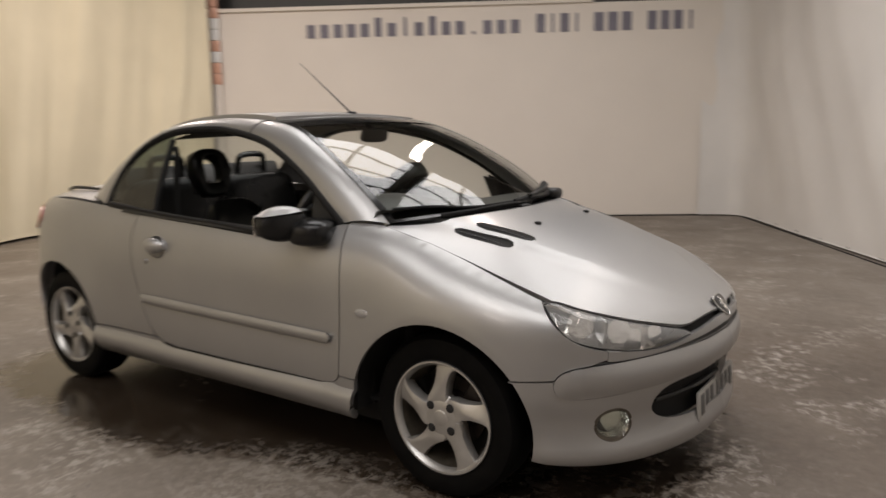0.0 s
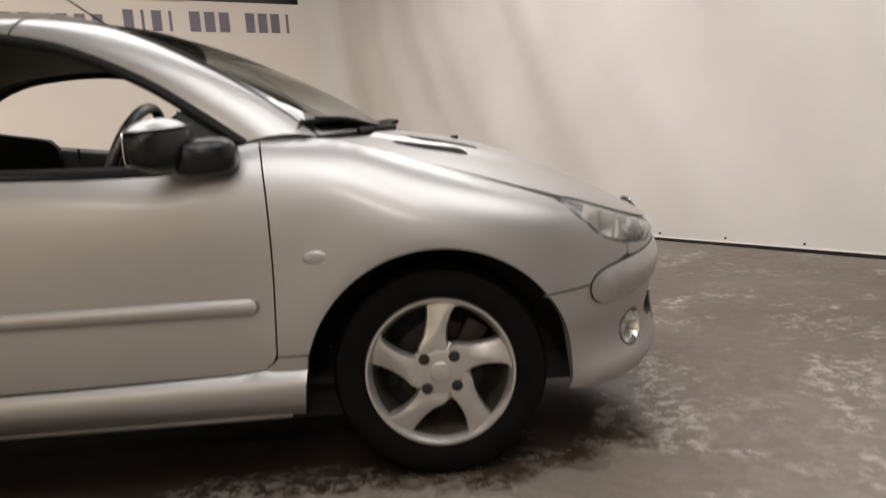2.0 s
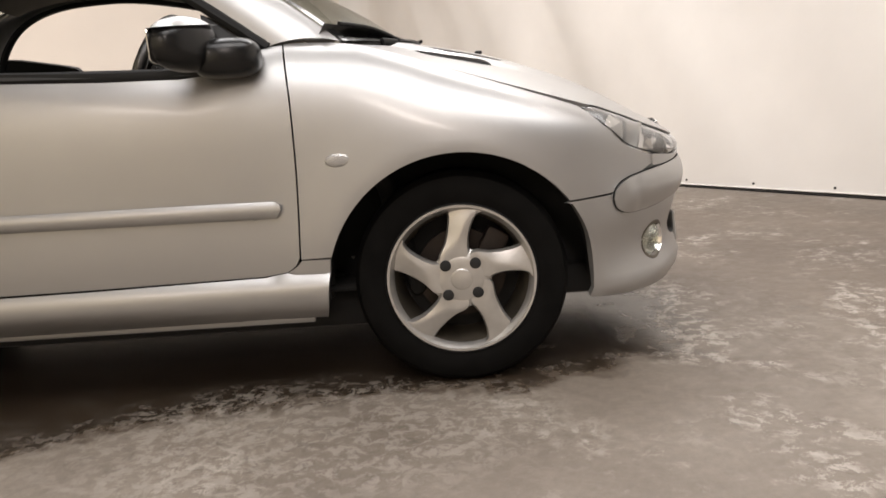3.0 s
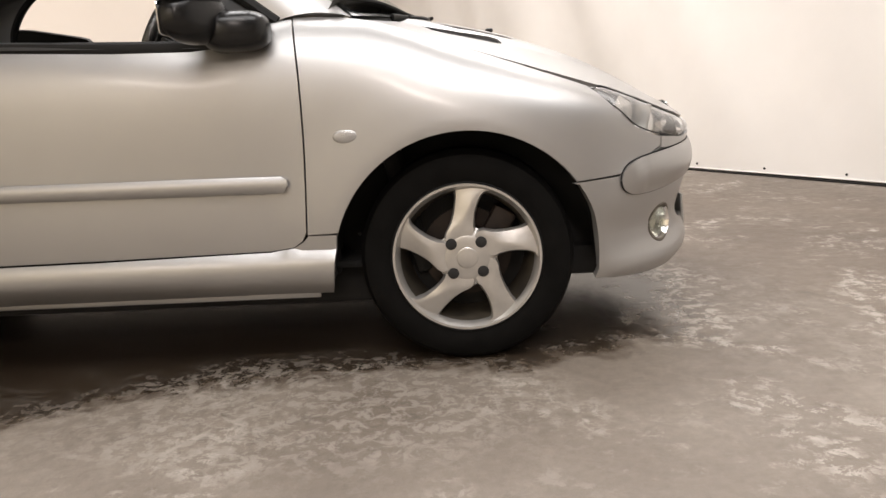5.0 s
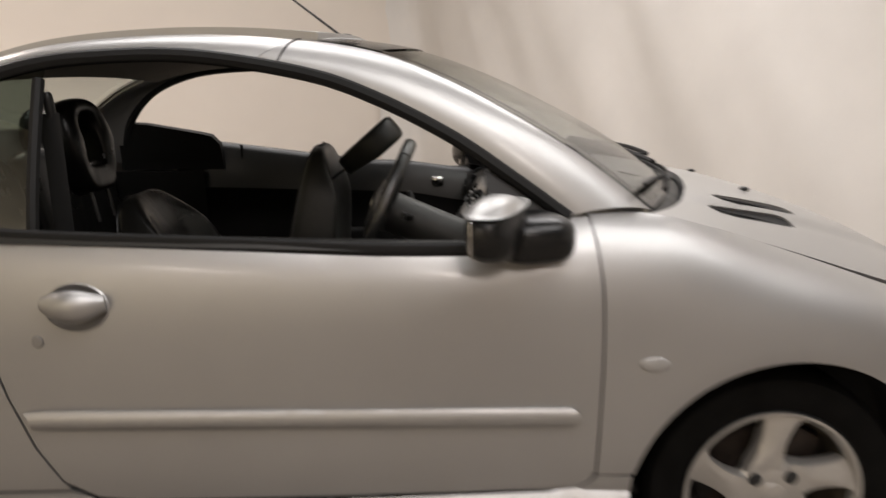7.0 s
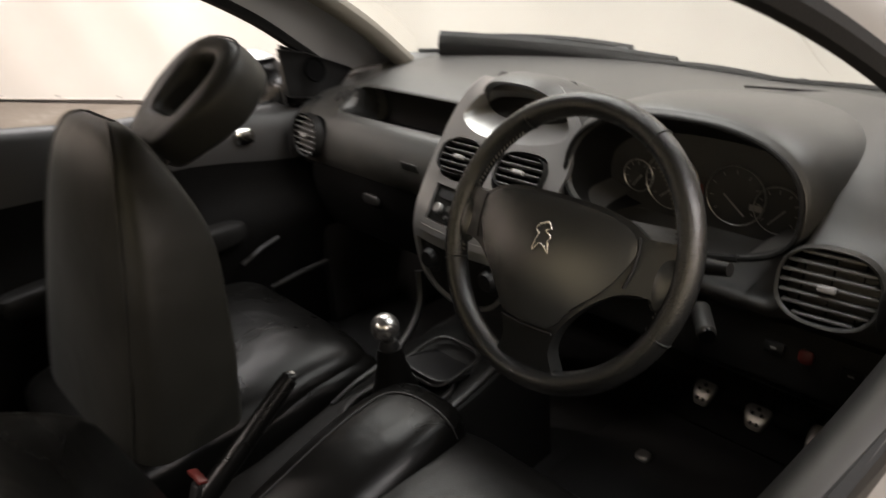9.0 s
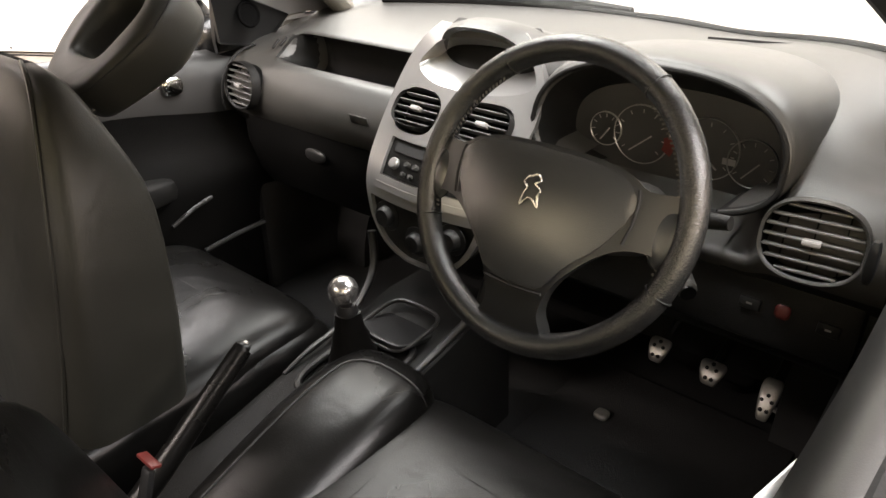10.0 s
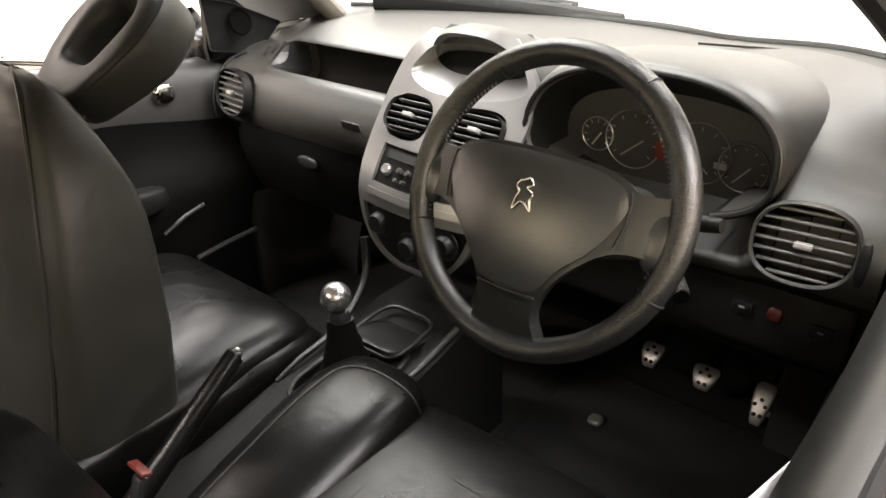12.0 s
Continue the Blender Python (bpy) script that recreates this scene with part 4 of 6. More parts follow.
RAILLINE = smooth_curve([(-0.283, -0.668, 0.962), (-0.425, -0.645, 1.075), (-0.57, -0.618, 1.168), (-0.75, -0.570, 1.265), (-0.93, -0.520, 1.332), (-1.17, -0.480, 1.366), (-1.45, -0.465, 1.372), (-1.72, -0.480, 1.345),
                         (-1.94, -0.515, 1.27), (-2.10, -0.56, 1.175), (-2.22, -0.60, 1.08), (-2.32, -0.63, 0.985)], 8)


def rail_point(i, f):
    a, b = SEALLINE[i], RAILLINE[i]
    out = Vector((0.12, -0.62, 0.55)).normalized()
    return a.lerp(b, f) + out * 0.022 * math.sin(math.pi * f) ** 0.8


rows = [[rail_point(i, k / 8) for k in range(9)] for i in range(len(SEALLINE))]
split = 37
bm = ring_loft(rows[:split], closed=False)
bmesh.ops.solidify(bm, geom=list(bm.faces), thickness=0.02)
a_pillar = part("a_pillar", bm, SILVER, car, "", 40)
bm = ring_loft([r for r in rows[split - 1:]], closed=False)
for v in bm.verts:
    v.co.x -= 0.003
bmesh.ops.solidify(bm, geom=list(bm.faces), thickness=0.02)
roof_rail = part("roof_rail", bm, SILVER, car, "", 40)
inner_rows = [[rail_point(i, k / 4) + Vector((0, 0.014, -0.010)) for k in range(5)] for i in range(len(SEALLINE))]
part("pillar_trim", ring_loft(inner_rows, closed=False), BEIGE, a_pillar, "beige cloth pillar lining", 60)
part("window_seal", tube([p + Vector((0, 0.006, -0.004)) for p in SEALLINE], 0.017, 8), SEAL, a_pillar, "black rubber window seal")

def seam_point(i, f):
    k = int(i)
    return rail_point(k, f).lerp(rail_point(k + 1, f), i - k)


for i, tilt in ((34.3, 2.9), (59, 0)):
    part("roof_seam", tube([seam_point(i + tilt * k / 10, k / 10) + Vector((0, -0.0005, 0.0005)) for k in range(11)], 0.0022, 6), SEAL, a_pillar)

# roof panel and windscreen between the two rails
R0, GLASS0 = 37, 59


def across(i, f, crown):
    a = RAILLINE[i]
    y = a.y * (1 - 2 * f)
    g = 1 - (2 * f - 1) ** 2
    return Vector((a.x, y, a.z + crown * g))


roof_rows = [[across(i, k / 20, 0.014) + Vector((0.05 * (1 - (2 * k / 20 - 1) ** 2) * max(0, 1 - (i - R0) / 8), 0, 0)) for k in range(21)] for i in range(R0 - 1, GLASS0 + 1)]
bm = ring_loft(roof_rows, closed=False)
bmesh.ops.solidify(bm, geom=list(bm.faces), thickness=-0.02)
roof = part("roof", bm, SILVER, car, "", 40)
lining = [[p + Vector((0, 0, -0.045)) for p in r] for r in roof_rows]
part("headlining", ring_loft(lining, closed=False), BEIGE, roof, "beige headlining", 60)
SC0, SC1 = 0, 36


def screen_point(i, f):
    a = RAILLINE[i]
    t = i / SC1
    g = 1 - (2 * f - 1) ** 2
    fwd = 0.175 * (1 - t) + 0.085 * t
    return Vector((a.x + fwd * g, a.y * (1 - 2 * f), a.z + (0.020 * (1 - t) + 0.018 * t) * g))


scr_rows = [[screen_point(i, k / 24) for k in range(25)] for i in range(SC0, SC1 + 1)]
bm = ring_loft(scr_rows, closed=False)
windscreen = part("windscreen", bm, SCREEN, car, "raked windscreen with a black border", 80)
windscreen.visible_shadow = False
band_rows = [[screen_point(i, k / 24) + Vector((0.003, 0, 0.003)) for k in range(25)] for i in range(SC1 - 5, SC1 + 1)]
part("screen_band", ring_loft(band_rows, closed=False), GLOSSBLACK, windscreen, "black band along the screen edge", 80)
base_rows = [[screen_point(i, k / 24) + Vector((0.003, 0, 0.003)) for k in range(25)] for i in range(0, 2)]
part("screen_foot", ring_loft(base_rows, closed=False), GLOSSBLACK, windscreen, "black band along the screen foot", 80)
for s in (0, 1):
    side_rows = [[screen_point(i, (k / 24) * 0.45 if s == 0 else 1 - (k / 24) * 0.45) + Vector((0.003, 0, 0.003)) for k in range(0, 2)] for i in range(SC0, SC1 - 4)]
    part("screen_edge", ring_loft(side_rows, closed=False), GLOSSBLACK, windscreen, "", 80)
header_rows = [[screen_point(SC1, k / 24) + Vector((-0.012 * j, 0, 0.004 + 0.004 * (j > 0))) for k in range(25)] for j in range(0, 6)]
bm = ring_loft(header_rows, closed=False)
bmesh.ops.solidify(bm, geom=list(bm.faces), thickness=0.012)
part("roof_header", bm, SILVER, car, "", 40)
part("header_lining", ring_loft([[p + Vector((-0.01, 0, -0.045)) for p in r] for r in (header_rows[0], header_rows[-1])], closed=False), BEIGE, car, "beige lining over the windscreen")

# rear window, boot lid, tail
rows = []
for j in range(8):
    i = GLASS0 + round(j * (84 - GLASS0) / 7)
    rows.append([across(i, k / 12, 0.014 + 0.011 * j / 7) for k in range(13)])
part("rear_window", ring_loft(rows, closed=False), REARGLASS, car, "heated rear window", 80).visible_shadow = False
rows = []
for j in range(12):
    t = j / 11
    x = -2.24 - 0.70 * t
    w = interp(x, [(-2.95, 0.52), (-2.75, 0.63), (-2.24, 0.67)])
    rows.append([Vector((x - 0.05 * (1 - (2 * k / 14 - 1) ** 2), w * (2 * k / 14 - 1), 0.968 + 0.05 * (1 - (2 * k / 14 - 1) ** 4) + 0.015 * math.sin(math.pi * t) - 0.03 * t ** 3)) for k in range(15)])
bm = ring_loft(rows, closed=False)
bmesh.ops.solidify(bm, geom=list(bm.faces), thickness=0.02)
boot = part("boot_lid", bm, SILVER, car, "", 40)
part("boot_rail", tube(smooth_curve([(-2.32, -0.54, 0.998), (-2.40, -0.545, 1.016), (-2.66, -0.54, 1.020), (-2.80, -0.50, 1.0)], 6), 0.009, 8), BLACK, boot, "black rail on the boot lid")
part("tail_panel", sheet([(U(-3.03), 0.62), (U(-2.825), 0.62), (U(-2.875), 0.78), (U(-2.905), 0.935), (U(-3.03), 0.935)], lambda a, b: skin(a, b, -0.002), 0.05, 0.01, inward=(1, 0, 0)), SILVER, car)
lens_out = [(p.x, p.y) for p in smooth_curve([(U(-2.69), 0.87, 0), (U(-2.78), 0.925, 0), (U(-2.95), 0.915, 0), (U(-2.96), 0.80, 0), (U(-2.80), 0.795, 0)], 5, True)]
part("tail_light", sheet(lens_out, lambda a, b: skin(a, b, 0.010), 0.02, 0.012, inward=(1, 0.5, 0)), REDLENS, car, "red tail light", 50)
part("rear_bumper", sheet([(U(-3.03), 0.60), (U(-2.82), 0.60), (U(-2.80), 0.36), (U(-2.79), 0.24), (U(-3.03), 0.22)], lambda a, b: skin(a, b, 0.012), 0.05, 0.02, inward=(1, 0.5, 0)), SILVER, car)

# rear side glass with its dark upright
q_out = [(p.x, p.z) for p in SEALLINE if p.x < -1.66]
q_out = [(-1.655, 1.314)] + q_out + [(-2.03, 0.96), (-1.75, 0.945), (-1.668, 0.942)]


def glass_map(x, z):
    s = max(0, (z - 0.93) / 0.40)
    return Vector((x, -(0.728 - 0.165 * s ** 1.2), z))


quarter_glass = part("quarter_glass", sheet(q_out, glass_map, 0.04, 0.0, inward=(0, 1, 0)), TINT, car, "tinted rear side window")
quarter_glass.visible_shadow = False
part("glass_upright", tube([glass_map(-1.655 - 0.002 * k, 0.94 + k * 0.048) + Vector((0, 0.004, 0)) for k in range(8)], 0.014, 8), SEAL, quarter_glass)

# belt trim
belt = [(x, z) for x, z in ((-0.52, 0.902), (-0.60, 0.897), (-0.70, 0.894), (-0.9, 0.899), (-1.2, 0.916), (-1.6, 0.938), (-1.80, 0.953), (-1.98, 0.966))]
belt_pts = [skin(U(p.x), p.y, 0.001) + Vector((0, 0.004, 0.006)) for p in smooth_curve([(x, z, 0) for x, z in belt], 6)]
part("belt_trim", tube(belt_pts, 0.0105, 8, flat=1.5), SEAL, door, "black rubber strip along the window sill")

# door furniture: rub strip, handle, lock, mirror triangle
rub = smooth_curve([(U(-0.462), 0.532, 0), (U(-0.475), 0.552, 0), (U(-0.55), 0.556, 0), (U(-1.1), 0.563, 0), (U(-1.62), 0.570, 0), (U(-1.665), 0.560, 0)], 5)
rub += smooth_curve([(U(-1.66), 0.535, 0), (U(-1.6), 0.524, 0), (U(-1.1), 0.517, 0), (U(-0.55), 0.510, 0), (U(-0.475), 0.513, 0)], 5)


def rub_map(u, z):
    zc = 0.533 - 0.012 * (u - U(-0.46))
    return skin(u, z, 0.004 + 0.013 * max(0, 1 - abs((z - zc) / 0.027) ** 2.4))


part("rub_strip", sheet([(p.x, p.y) for p in rub], rub_map, 0.011, 0.008, inward=(0, 1, 0)), SILVER, door, "silver rubbing strip", 50)
cup_rows = []
for r, d in ((0.072, -0.001), (0.067, 0.0035), (0.062, -0.002), (0.045, -0.010), (0.02, -0.015), (0.001, -0.016)):
    cup_rows.append([skin(U(HX + r * math.cos(a)), HZ + r * 0.74 * math.sin(a), d) for a in np.linspace(0, 2 * math.pi, 28, endpoint=False)])
cup = part("handle_cup", ring_loft(cup_rows, cap=False), SILVER, door, "silver oval handle recess", 60)
bm = tube([skin(U(HX - 0.066 + 0.132 * t), HZ + 0.012 - 0.004 * math.sin(math.pi * t), 0.010 + 0.012 * math.sin(math.pi * t)) for t in np.linspace(0, 1, 12)], lambda t: 0.013 + 0.015 * math.sin(math.pi * t), 14, flat=1.3)
part("handle", bm, SILVER, door, "silver pull handle", 60)
lock = part("door_lock", lathe([(0.0, 0.004), (0.011, 0.004), (0.0135, 0.001), (0.014, -0.003)], 20, "Y"), TRIMGREY, door, "round key lock")
lock.data.transform(Matrix.Translation(skin(U(-1.625), 0.727, 0.0)) @ Matrix.Diagonal((1, -1, 1, 1)))
lock.data.flip_normals()
tri = [(-0.475, 0.962), (-0.53, 0.925), (-0.64, 0.905), (-0.66, 1.06), (-0.60, 1.035)]


def tri_map(x, z):
    s = max(0, (z - 0.93) / 0.40)
    return Vector((x, -(0.712 - 0.165 * s ** 1.2), z))


part("mirror_triangle", sheet(tri, tri_map, 0.03, 0.012, inward=(0, 1, 0)), BLACK, door, "black corner panel behind the mirror")


def head_shape(p):
    return Vector((p.x * (1.0 - 0.25 * max(0, -p.y / 0.11)) + 0.02 * (p.y / 0.11), p.y, p.z * (1 - 0.14 * abs(min(0, p.y)) / 0.11) * (0.95 if p.z < 0 else 1)))


wing_mirror = part("wing_mirror", blob((0.110, 0.186, 0.136), (-0.648, -0.866, 0.960), 0.82, 0.66, 36, (0, 0, -10), head_shape), MIRRORBLACK, door, "black door mirror with a silver cap")


def cap_shape(p):
    q = head_shape(p)
    return Vector((q.x, q.y, max(q.z, 0.046 + 0.010 * (p.y / 0.11))))


part("mirror_cap", blob((0.114, 0.191, 0.142), (-0.648, -0.866, 0.960), 0.82, 0.66, 36, (0, 0, -10), cap_shape), SILVER, wing_mirror, "silver cap")
part("mirror_arm", blob((0.175, 0.18, 0.105), (-0.567, -0.780, 0.928), 0.66, 0.72, 28, (0, 0, 10)), MIRRORBLACK, wing_mirror, "gloss black mirror foot")
part("mirror_glass", blob((0.006, 0.150, 0.085), (-0.690, -0.880, 0.958), 0.3, 0.4, 24, (0, 0, -10)), CHROME, wing_mirror)
marker = part("side_marker", blob((0.062, 0.012, 0.032), tuple(skin(U(-0.303), 0.650, 0.001)), 1.0, 1.0, 20), LENS, front_wing, "clear oval side indicator")
part("marker_base", blob((0.066, 0.008, 0.036), tuple(skin(U(-0.303), 0.650, 0.0005)), 1.0, 1.0, 20), SILVER, marker)
for o in (front_wing, door, rear_quarter, sill, a_pillar, roof_rail):
    mirror_y(o, car)
for o in list(car.children):
    if o.name.startswith(("front_bumper", "nose_bar", "grille", "tail_panel", "tail_light", "rear_bumper")):
        flipped = [c for c in o.children if c.name.split(".")[0] in ("number_plate",)]
        for c in flipped:
            c.parent = None
        twin = mirror_y(o, car)
        for c in flipped:
            c.parent = o

# ---- wipers, antenna ----
def screen_foot(y, up, out=0.016):
    """A place just above the glass: y across, up rows from its foot."""
    f = (1 - y / RAILLINE[4].y) / 2
    g = 1 - (2 * f - 1) ** 2
    k = min(int(up), SC1 - 1)
    a, t = RAILLINE[k].lerp(RAILLINE[k + 1], up - k), up / SC1
    return Vector((a.x + (0.175 * (1 - t) + 0.085 * t) * g + out, y, a.z + 0.02 * g + out * 0.9))


for root_y, tip_y, lift in ((0.02, -0.44, 0), (0.50, -0.02, 1)):
    root = screen_foot(root_y, 0, 0.010 * lift) + Vector((0.012, 0, -0.010 * (1 - lift)))
    near, gap = 0.004 + 0.010 * lift, 0.003 + 0.007 * lift
    wiper = part("wiper", tube([root, root + Vector((-0.01, -0.05, 0.012)), screen_foot(tip_y * 0.5 + root_y * 0.5, lift, near), screen_foot(tip_y * 0.8 + root_y * 0.2, lift, near + 0.005)], lambda t: 0.009 + 0.008 * lift - 0.005 * t, 8), BLACK, car, "black wiper arm and blade")
    part("wiper_blade", tube([screen_foot(y, lift * (0.4 + 5.0 * max(0.0, y)), gap) for y in np.linspace(tip_y - 0.02, tip_y + 0.56, 14)], lambda t: 0.007 + 0.003 * lift + 0.012 * t * lift, 8, flat=1.5), SEAL, wiper)
    part("blade_bridge", tube([screen_foot(tip_y + 0.10 + 0.40 * t, lift * (0.4 + 5.0 * max(0.0, tip_y + 0.10 + 0.40 * t)), gap + 0.006 + 0.014 * lift + 0.006 * math.sin(math.pi * t)) for t in np.linspace(0, 1, 9)], 0.005 + 0.002 * lift, 6), BLACK, wiper)
    part("wiper_knuckle", blob((0.06 + 0.03 * lift, 0.075 + 0.03 * lift, 0.024 + 0.031 * lift), tuple(root + Vector((-0.01 * lift, 0, 0.008 * lift))), 0.6, 0.6, 16), BLACK, wiper)
cowl_rows = []
for j in range(6):
    cowl_rows.append([Vector((-0.045 - 0.215 * (abs(y) / 0.68) ** 2 - 0.034 * j, y, 0.960 - 0.030 * (abs(y) / 0.66) ** 2.5 + 0.016 * math.sin(j * 0.62) - (0.014 if j == 0 else 0))) for y in np.linspace(-0.66, 0.66, 27)])
part("cowl", ring_loft(cowl_rows, closed=False), BLACK, car, "black cowl below the windscreen", 60)
ant_base = Vector((-1.045, 0.0, 1.392))
antenna = part("antenna", tube([ant_base + Vector((-0.175, 0.0, 0.135)) * 1.95 * t for t in np.linspace(0, 1, 8)], lambda t: 0.0045 - 0.0028 * t, 6), BLACK, car, "thin black roof antenna")
part("antenna_foot", blob((0.06, 0.034, 0.022), tuple(ant_base), 0.7, 0.8, 14), BLACK, antenna)

# ---- wheels ----
def wheel_parts(ax, spin):
    wheel = part("wheel", lathe([(0.205, -0.09), (0.225, -0.097), (0.262, -0.100), (0.284, -0.092), (0.296, -0.072), (0.2985, -0.04), (0.2985, 0.04), (0.296, 0.072), (0.284, 0.092), (0.25, 0.10), (0.205, 0.09)], 72, "Y", True), TYRE, car, "alloy wheel with a worn black tyre")
    part("tyre_bead", lathe([(0.2085, -0.095), (0.2105, -0.0975), (0.2125, -0.095), (0.2105, -0.09)], 64, "Y", True), SEAL, wheel)
    part("rim_lip", lathe([(0.2075, -0.094), (0.2065, -0.0985), (0.200, -0.0985), (0.196, -0.092), (0.188, -0.080), (0.186, -0.03), (0.19, 0.06), (0.2, 0.08), (0.2075, 0.08)], 64, "Y", True), ALLOY, wheel, "scuffed rim edge")
    part("barrel", lathe([(0.187, -0.075), (0.180, -0.03), (0.170, 0.03), (0.165, 0.075), (0.16, 0.075), (0.168, 0.03), (0.178, -0.03)], 48, "Y", True), ALLOYBROWN, wheel)
    part("brake_disc", lathe([(0.0, -0.012), (0.075, -0.012), (0.08, 0.0), (0.128, 0.0), (0.128, 0.016), (0.0, 0.016)], 40, "Y"), IRON, wheel, "rusty brake disc")
    part("caliper", box((0.07, 0.05, 0.11), (0.09, 0.0, 0.07), 0.012, (0, 30, 0)), IRON, wheel)
    part("hub_back", lathe([(0.0, 0.03), (0.183, 0.03), (0.183, 0.05), (0.0, 0.05)], 40, "Y"), VOID, wheel)
    # five swept blades that join at the hub; each has a ridge between two facets
    lead_edge = [(0.030, 148), (0.078, 142), (0.089, 132), (0.104, 115), (0.140, 103.5), (0.175, 99.5), (0.199, 99)]
    trail_edge = [(0.030, 70), (0.078, 69), (0.088, 73.5), (0.123, 77), (0.165, 75.3), (0.188, 72), (0.199, 66)]
    for k in range(5):
        rings = []
        for j in range(17):
            t = j / 16
            r = 0.040 + 0.158 * t
            a0, a1 = interp(r, trail_edge), interp(r, lead_edge)
            ridge = 0.12 + 0.45 * (1 - t)
            yo = -0.0895 - 0.006 * math.sin(math.pi * min(1, t * 1.05)) - 0.003 * t
            ring = []
            for q in range(15):
                f = q / 14
                a = radians(spin + 72 * k + a0 + (a1 - a0) * f)
                slope = abs(f - ridge) / max(ridge, 1 - ridge)
                ring.append((r * math.cos(a), yo + 0.015 * slope ** 1.2 * smooth_step(0.15, 0.6, t) + 0.012 * max(0, abs(2 * f - 1) - 0.86) / 0.14, r * math.sin(a)))
            for q in range(15):
                f = 1 - q / 14
                a = radians(spin + 72 * k + a0 + (a1 - a0) * (0.06 + 0.88 * f))
                ring.append((r * math.cos(a), -0.050 + 0.008 * t, r * math.sin(a)))
            rings.append(ring)
        part("spoke", ring_loft(rings), ALLOY, wheel, "", 42)
    part("hub", lathe([(0.0, -0.0965), (0.030, -0.0965), (0.056, -0.0945), (0.070, -0.0900), (0.084, -0.0790), (0.080, -0.05), (0.0, -0.05)], 40, "Y"), ALLOY, wheel, "", 50)
    part("centre_cap", lathe([(0.0, -0.0985), (0.026, -0.0985), (0.029, -0.0975), (0.0305, -0.0960), (0.031, -0.09)], 28, "Y"), ALLOY, wheel, "round centre cap")
    # dark discs on the hub stand for the shaded bolt recesses
    for k in range(4):
        a = radians(47 + 90 * k)
        part("bolt", lathe([(0.0, -0.0972), (0.0145, -0.0972), (0.0158, -0.0962), (0.0145, -0.085)], 18, "Y"), VOID, wheel).data.transform(Matrix.Translation((0.0585 * math.cos(a), 0, 0.0585 * math.sin(a))))
    wheel.matrix_basis = pose(ax, -0.667, 0.2985)
    return wheel


wf = wheel_parts(0.0, 0)
wr = clone(wf, pose(-2.442, 0.004, 0, 0, 0, 0))
wr.matrix_basis = pose(-2.442, -0.66, 0.2985, 0, 33, 0)
for ax in (0.0, -2.442):
    w = copy_thing(wf, pose(ax, 0.667, 0.2985, 0, 0, 180))
for w in [o for o in scene.objects if o.name.split(".")[0] == "wheel"]:
    w.parent = car


# ---- cabin ----
part("cabin_floor", box((1.95, 1.40, 0.02), (-1.20, 0, 0.280), 0.008), CARPET, car, "black carpet")
part("footwell", box((0.05, 1.36, 0.66), (-0.20, 0, 0.56), 0.02, (0, -14, 0)), CARPET, car)
part("rear_bulkhead", box((0.08, 1.36, 0.62), (-2.22, 0, 0.66), 0.03, (0, -14, 0)), SHADELEATHER, car)


def dash_section(y):
    ay = abs(y)
    tray = smooth_step(0.115, 0.132, y) * (1 - smooth_step(0.525, 0.545, y))
    clus = smooth_step(0.105, 0.125, -y) * (1 - smooth_step(0.512, 0.55, -y))
    mid = 1 - smooth_step(0.10, 0.17, ay)
    edge = smooth_step(0.52, 0.66, ay)
    base_x = -0.122 - 0.185 * (ay / 0.66) ** 2
    hump = 0.012 * (1 - smooth_step(0.0, 0.34, abs(y + 0.35)))
    far = 0.021 * smooth_step(0.26, 0.54, -y)
    pts = [Vector((base_x, 0, 0.988 + 0.006 * (1 - ay) + far)), Vector((-0.30 - 0.05 * edge, 0, 0.984 - 0.022 * edge + hump + 0.7 * far)), Vector((-0.42, 0, 0.980 - 0.030 * edge + hump)),
           Vector((-0.49, 0, 0.966 - 0.032 * edge + hump))]
    plain = [Vector((-0.53, 0, 0.953 - 0.025 * edge)), Vector((-0.555, 0, 0.940 - 0.02 * edge)), Vector((-0.575, 0, 0.925 - 0.012 * edge)), Vector((-0.60, 0, 0.905))]
    tr = [Vector((-0.522, 0, 0.954)), Vector((-0.468, 0, 0.938)), Vector((-0.470, 0, 0.858)), Vector((-0.590, 0, 0.902))]
    cl = [Vector((-0.485, 0, 0.950)), Vector((-0.488, 0, 0.905)), Vector((-0.50, 0, 0.86)), Vector((-0.515, 0, 0.825))]
    low = [Vector((-0.628, 0, 0.880)), Vector((-0.646, 0, 0.845)), Vector((-0.645, 0, 0.805)), Vector((-0.622, 0, 0.768))]
    low_c = [Vector((-0.57, 0, 0.805)), Vector((-0.618, 0, 0.797)), Vector((-0.635, 0, 0.785)), Vector((-0.622, 0, 0.762))]
    for p, q, r in zip(plain, tr, cl):
        pts.append(p * (1 - tray - clus) + q * tray + r * clus)
    for p, r in zip(low, low_c):
        pts.append(p * (1 - clus) + r * clus)
    pts += [Vector((-0.60, 0, 0.742)), Vector((-0.605, 0, 0.70)), Vector((-0.575, 0, 0.62)), Vector((-0.45, 0, 0.60)), Vector((-0.35, 0, 0.58))]
    out = smooth_curve(pts, 4)
    return [Vector((p.x, y, p.z)) for p in out]


ys = sorted(set([round(v, 4) for v in np.linspace(-0.69, 0.69, 160)]))
sections = [dash_section(y) for y in ys]
CUT = 43
dashboard = part("dashboard", ring_loft([r[:CUT + 1] for r in sections], closed=False), DASH, car, "dark grey grained plastic dashboard", 60)
# lower dash in a darker copy, since little light reaches it
part("lower_dash", ring_loft([r[CUT:] for r in sections], closed=False), LOWDASH, dashboard, "lower dash, darkened for its shade", 60)
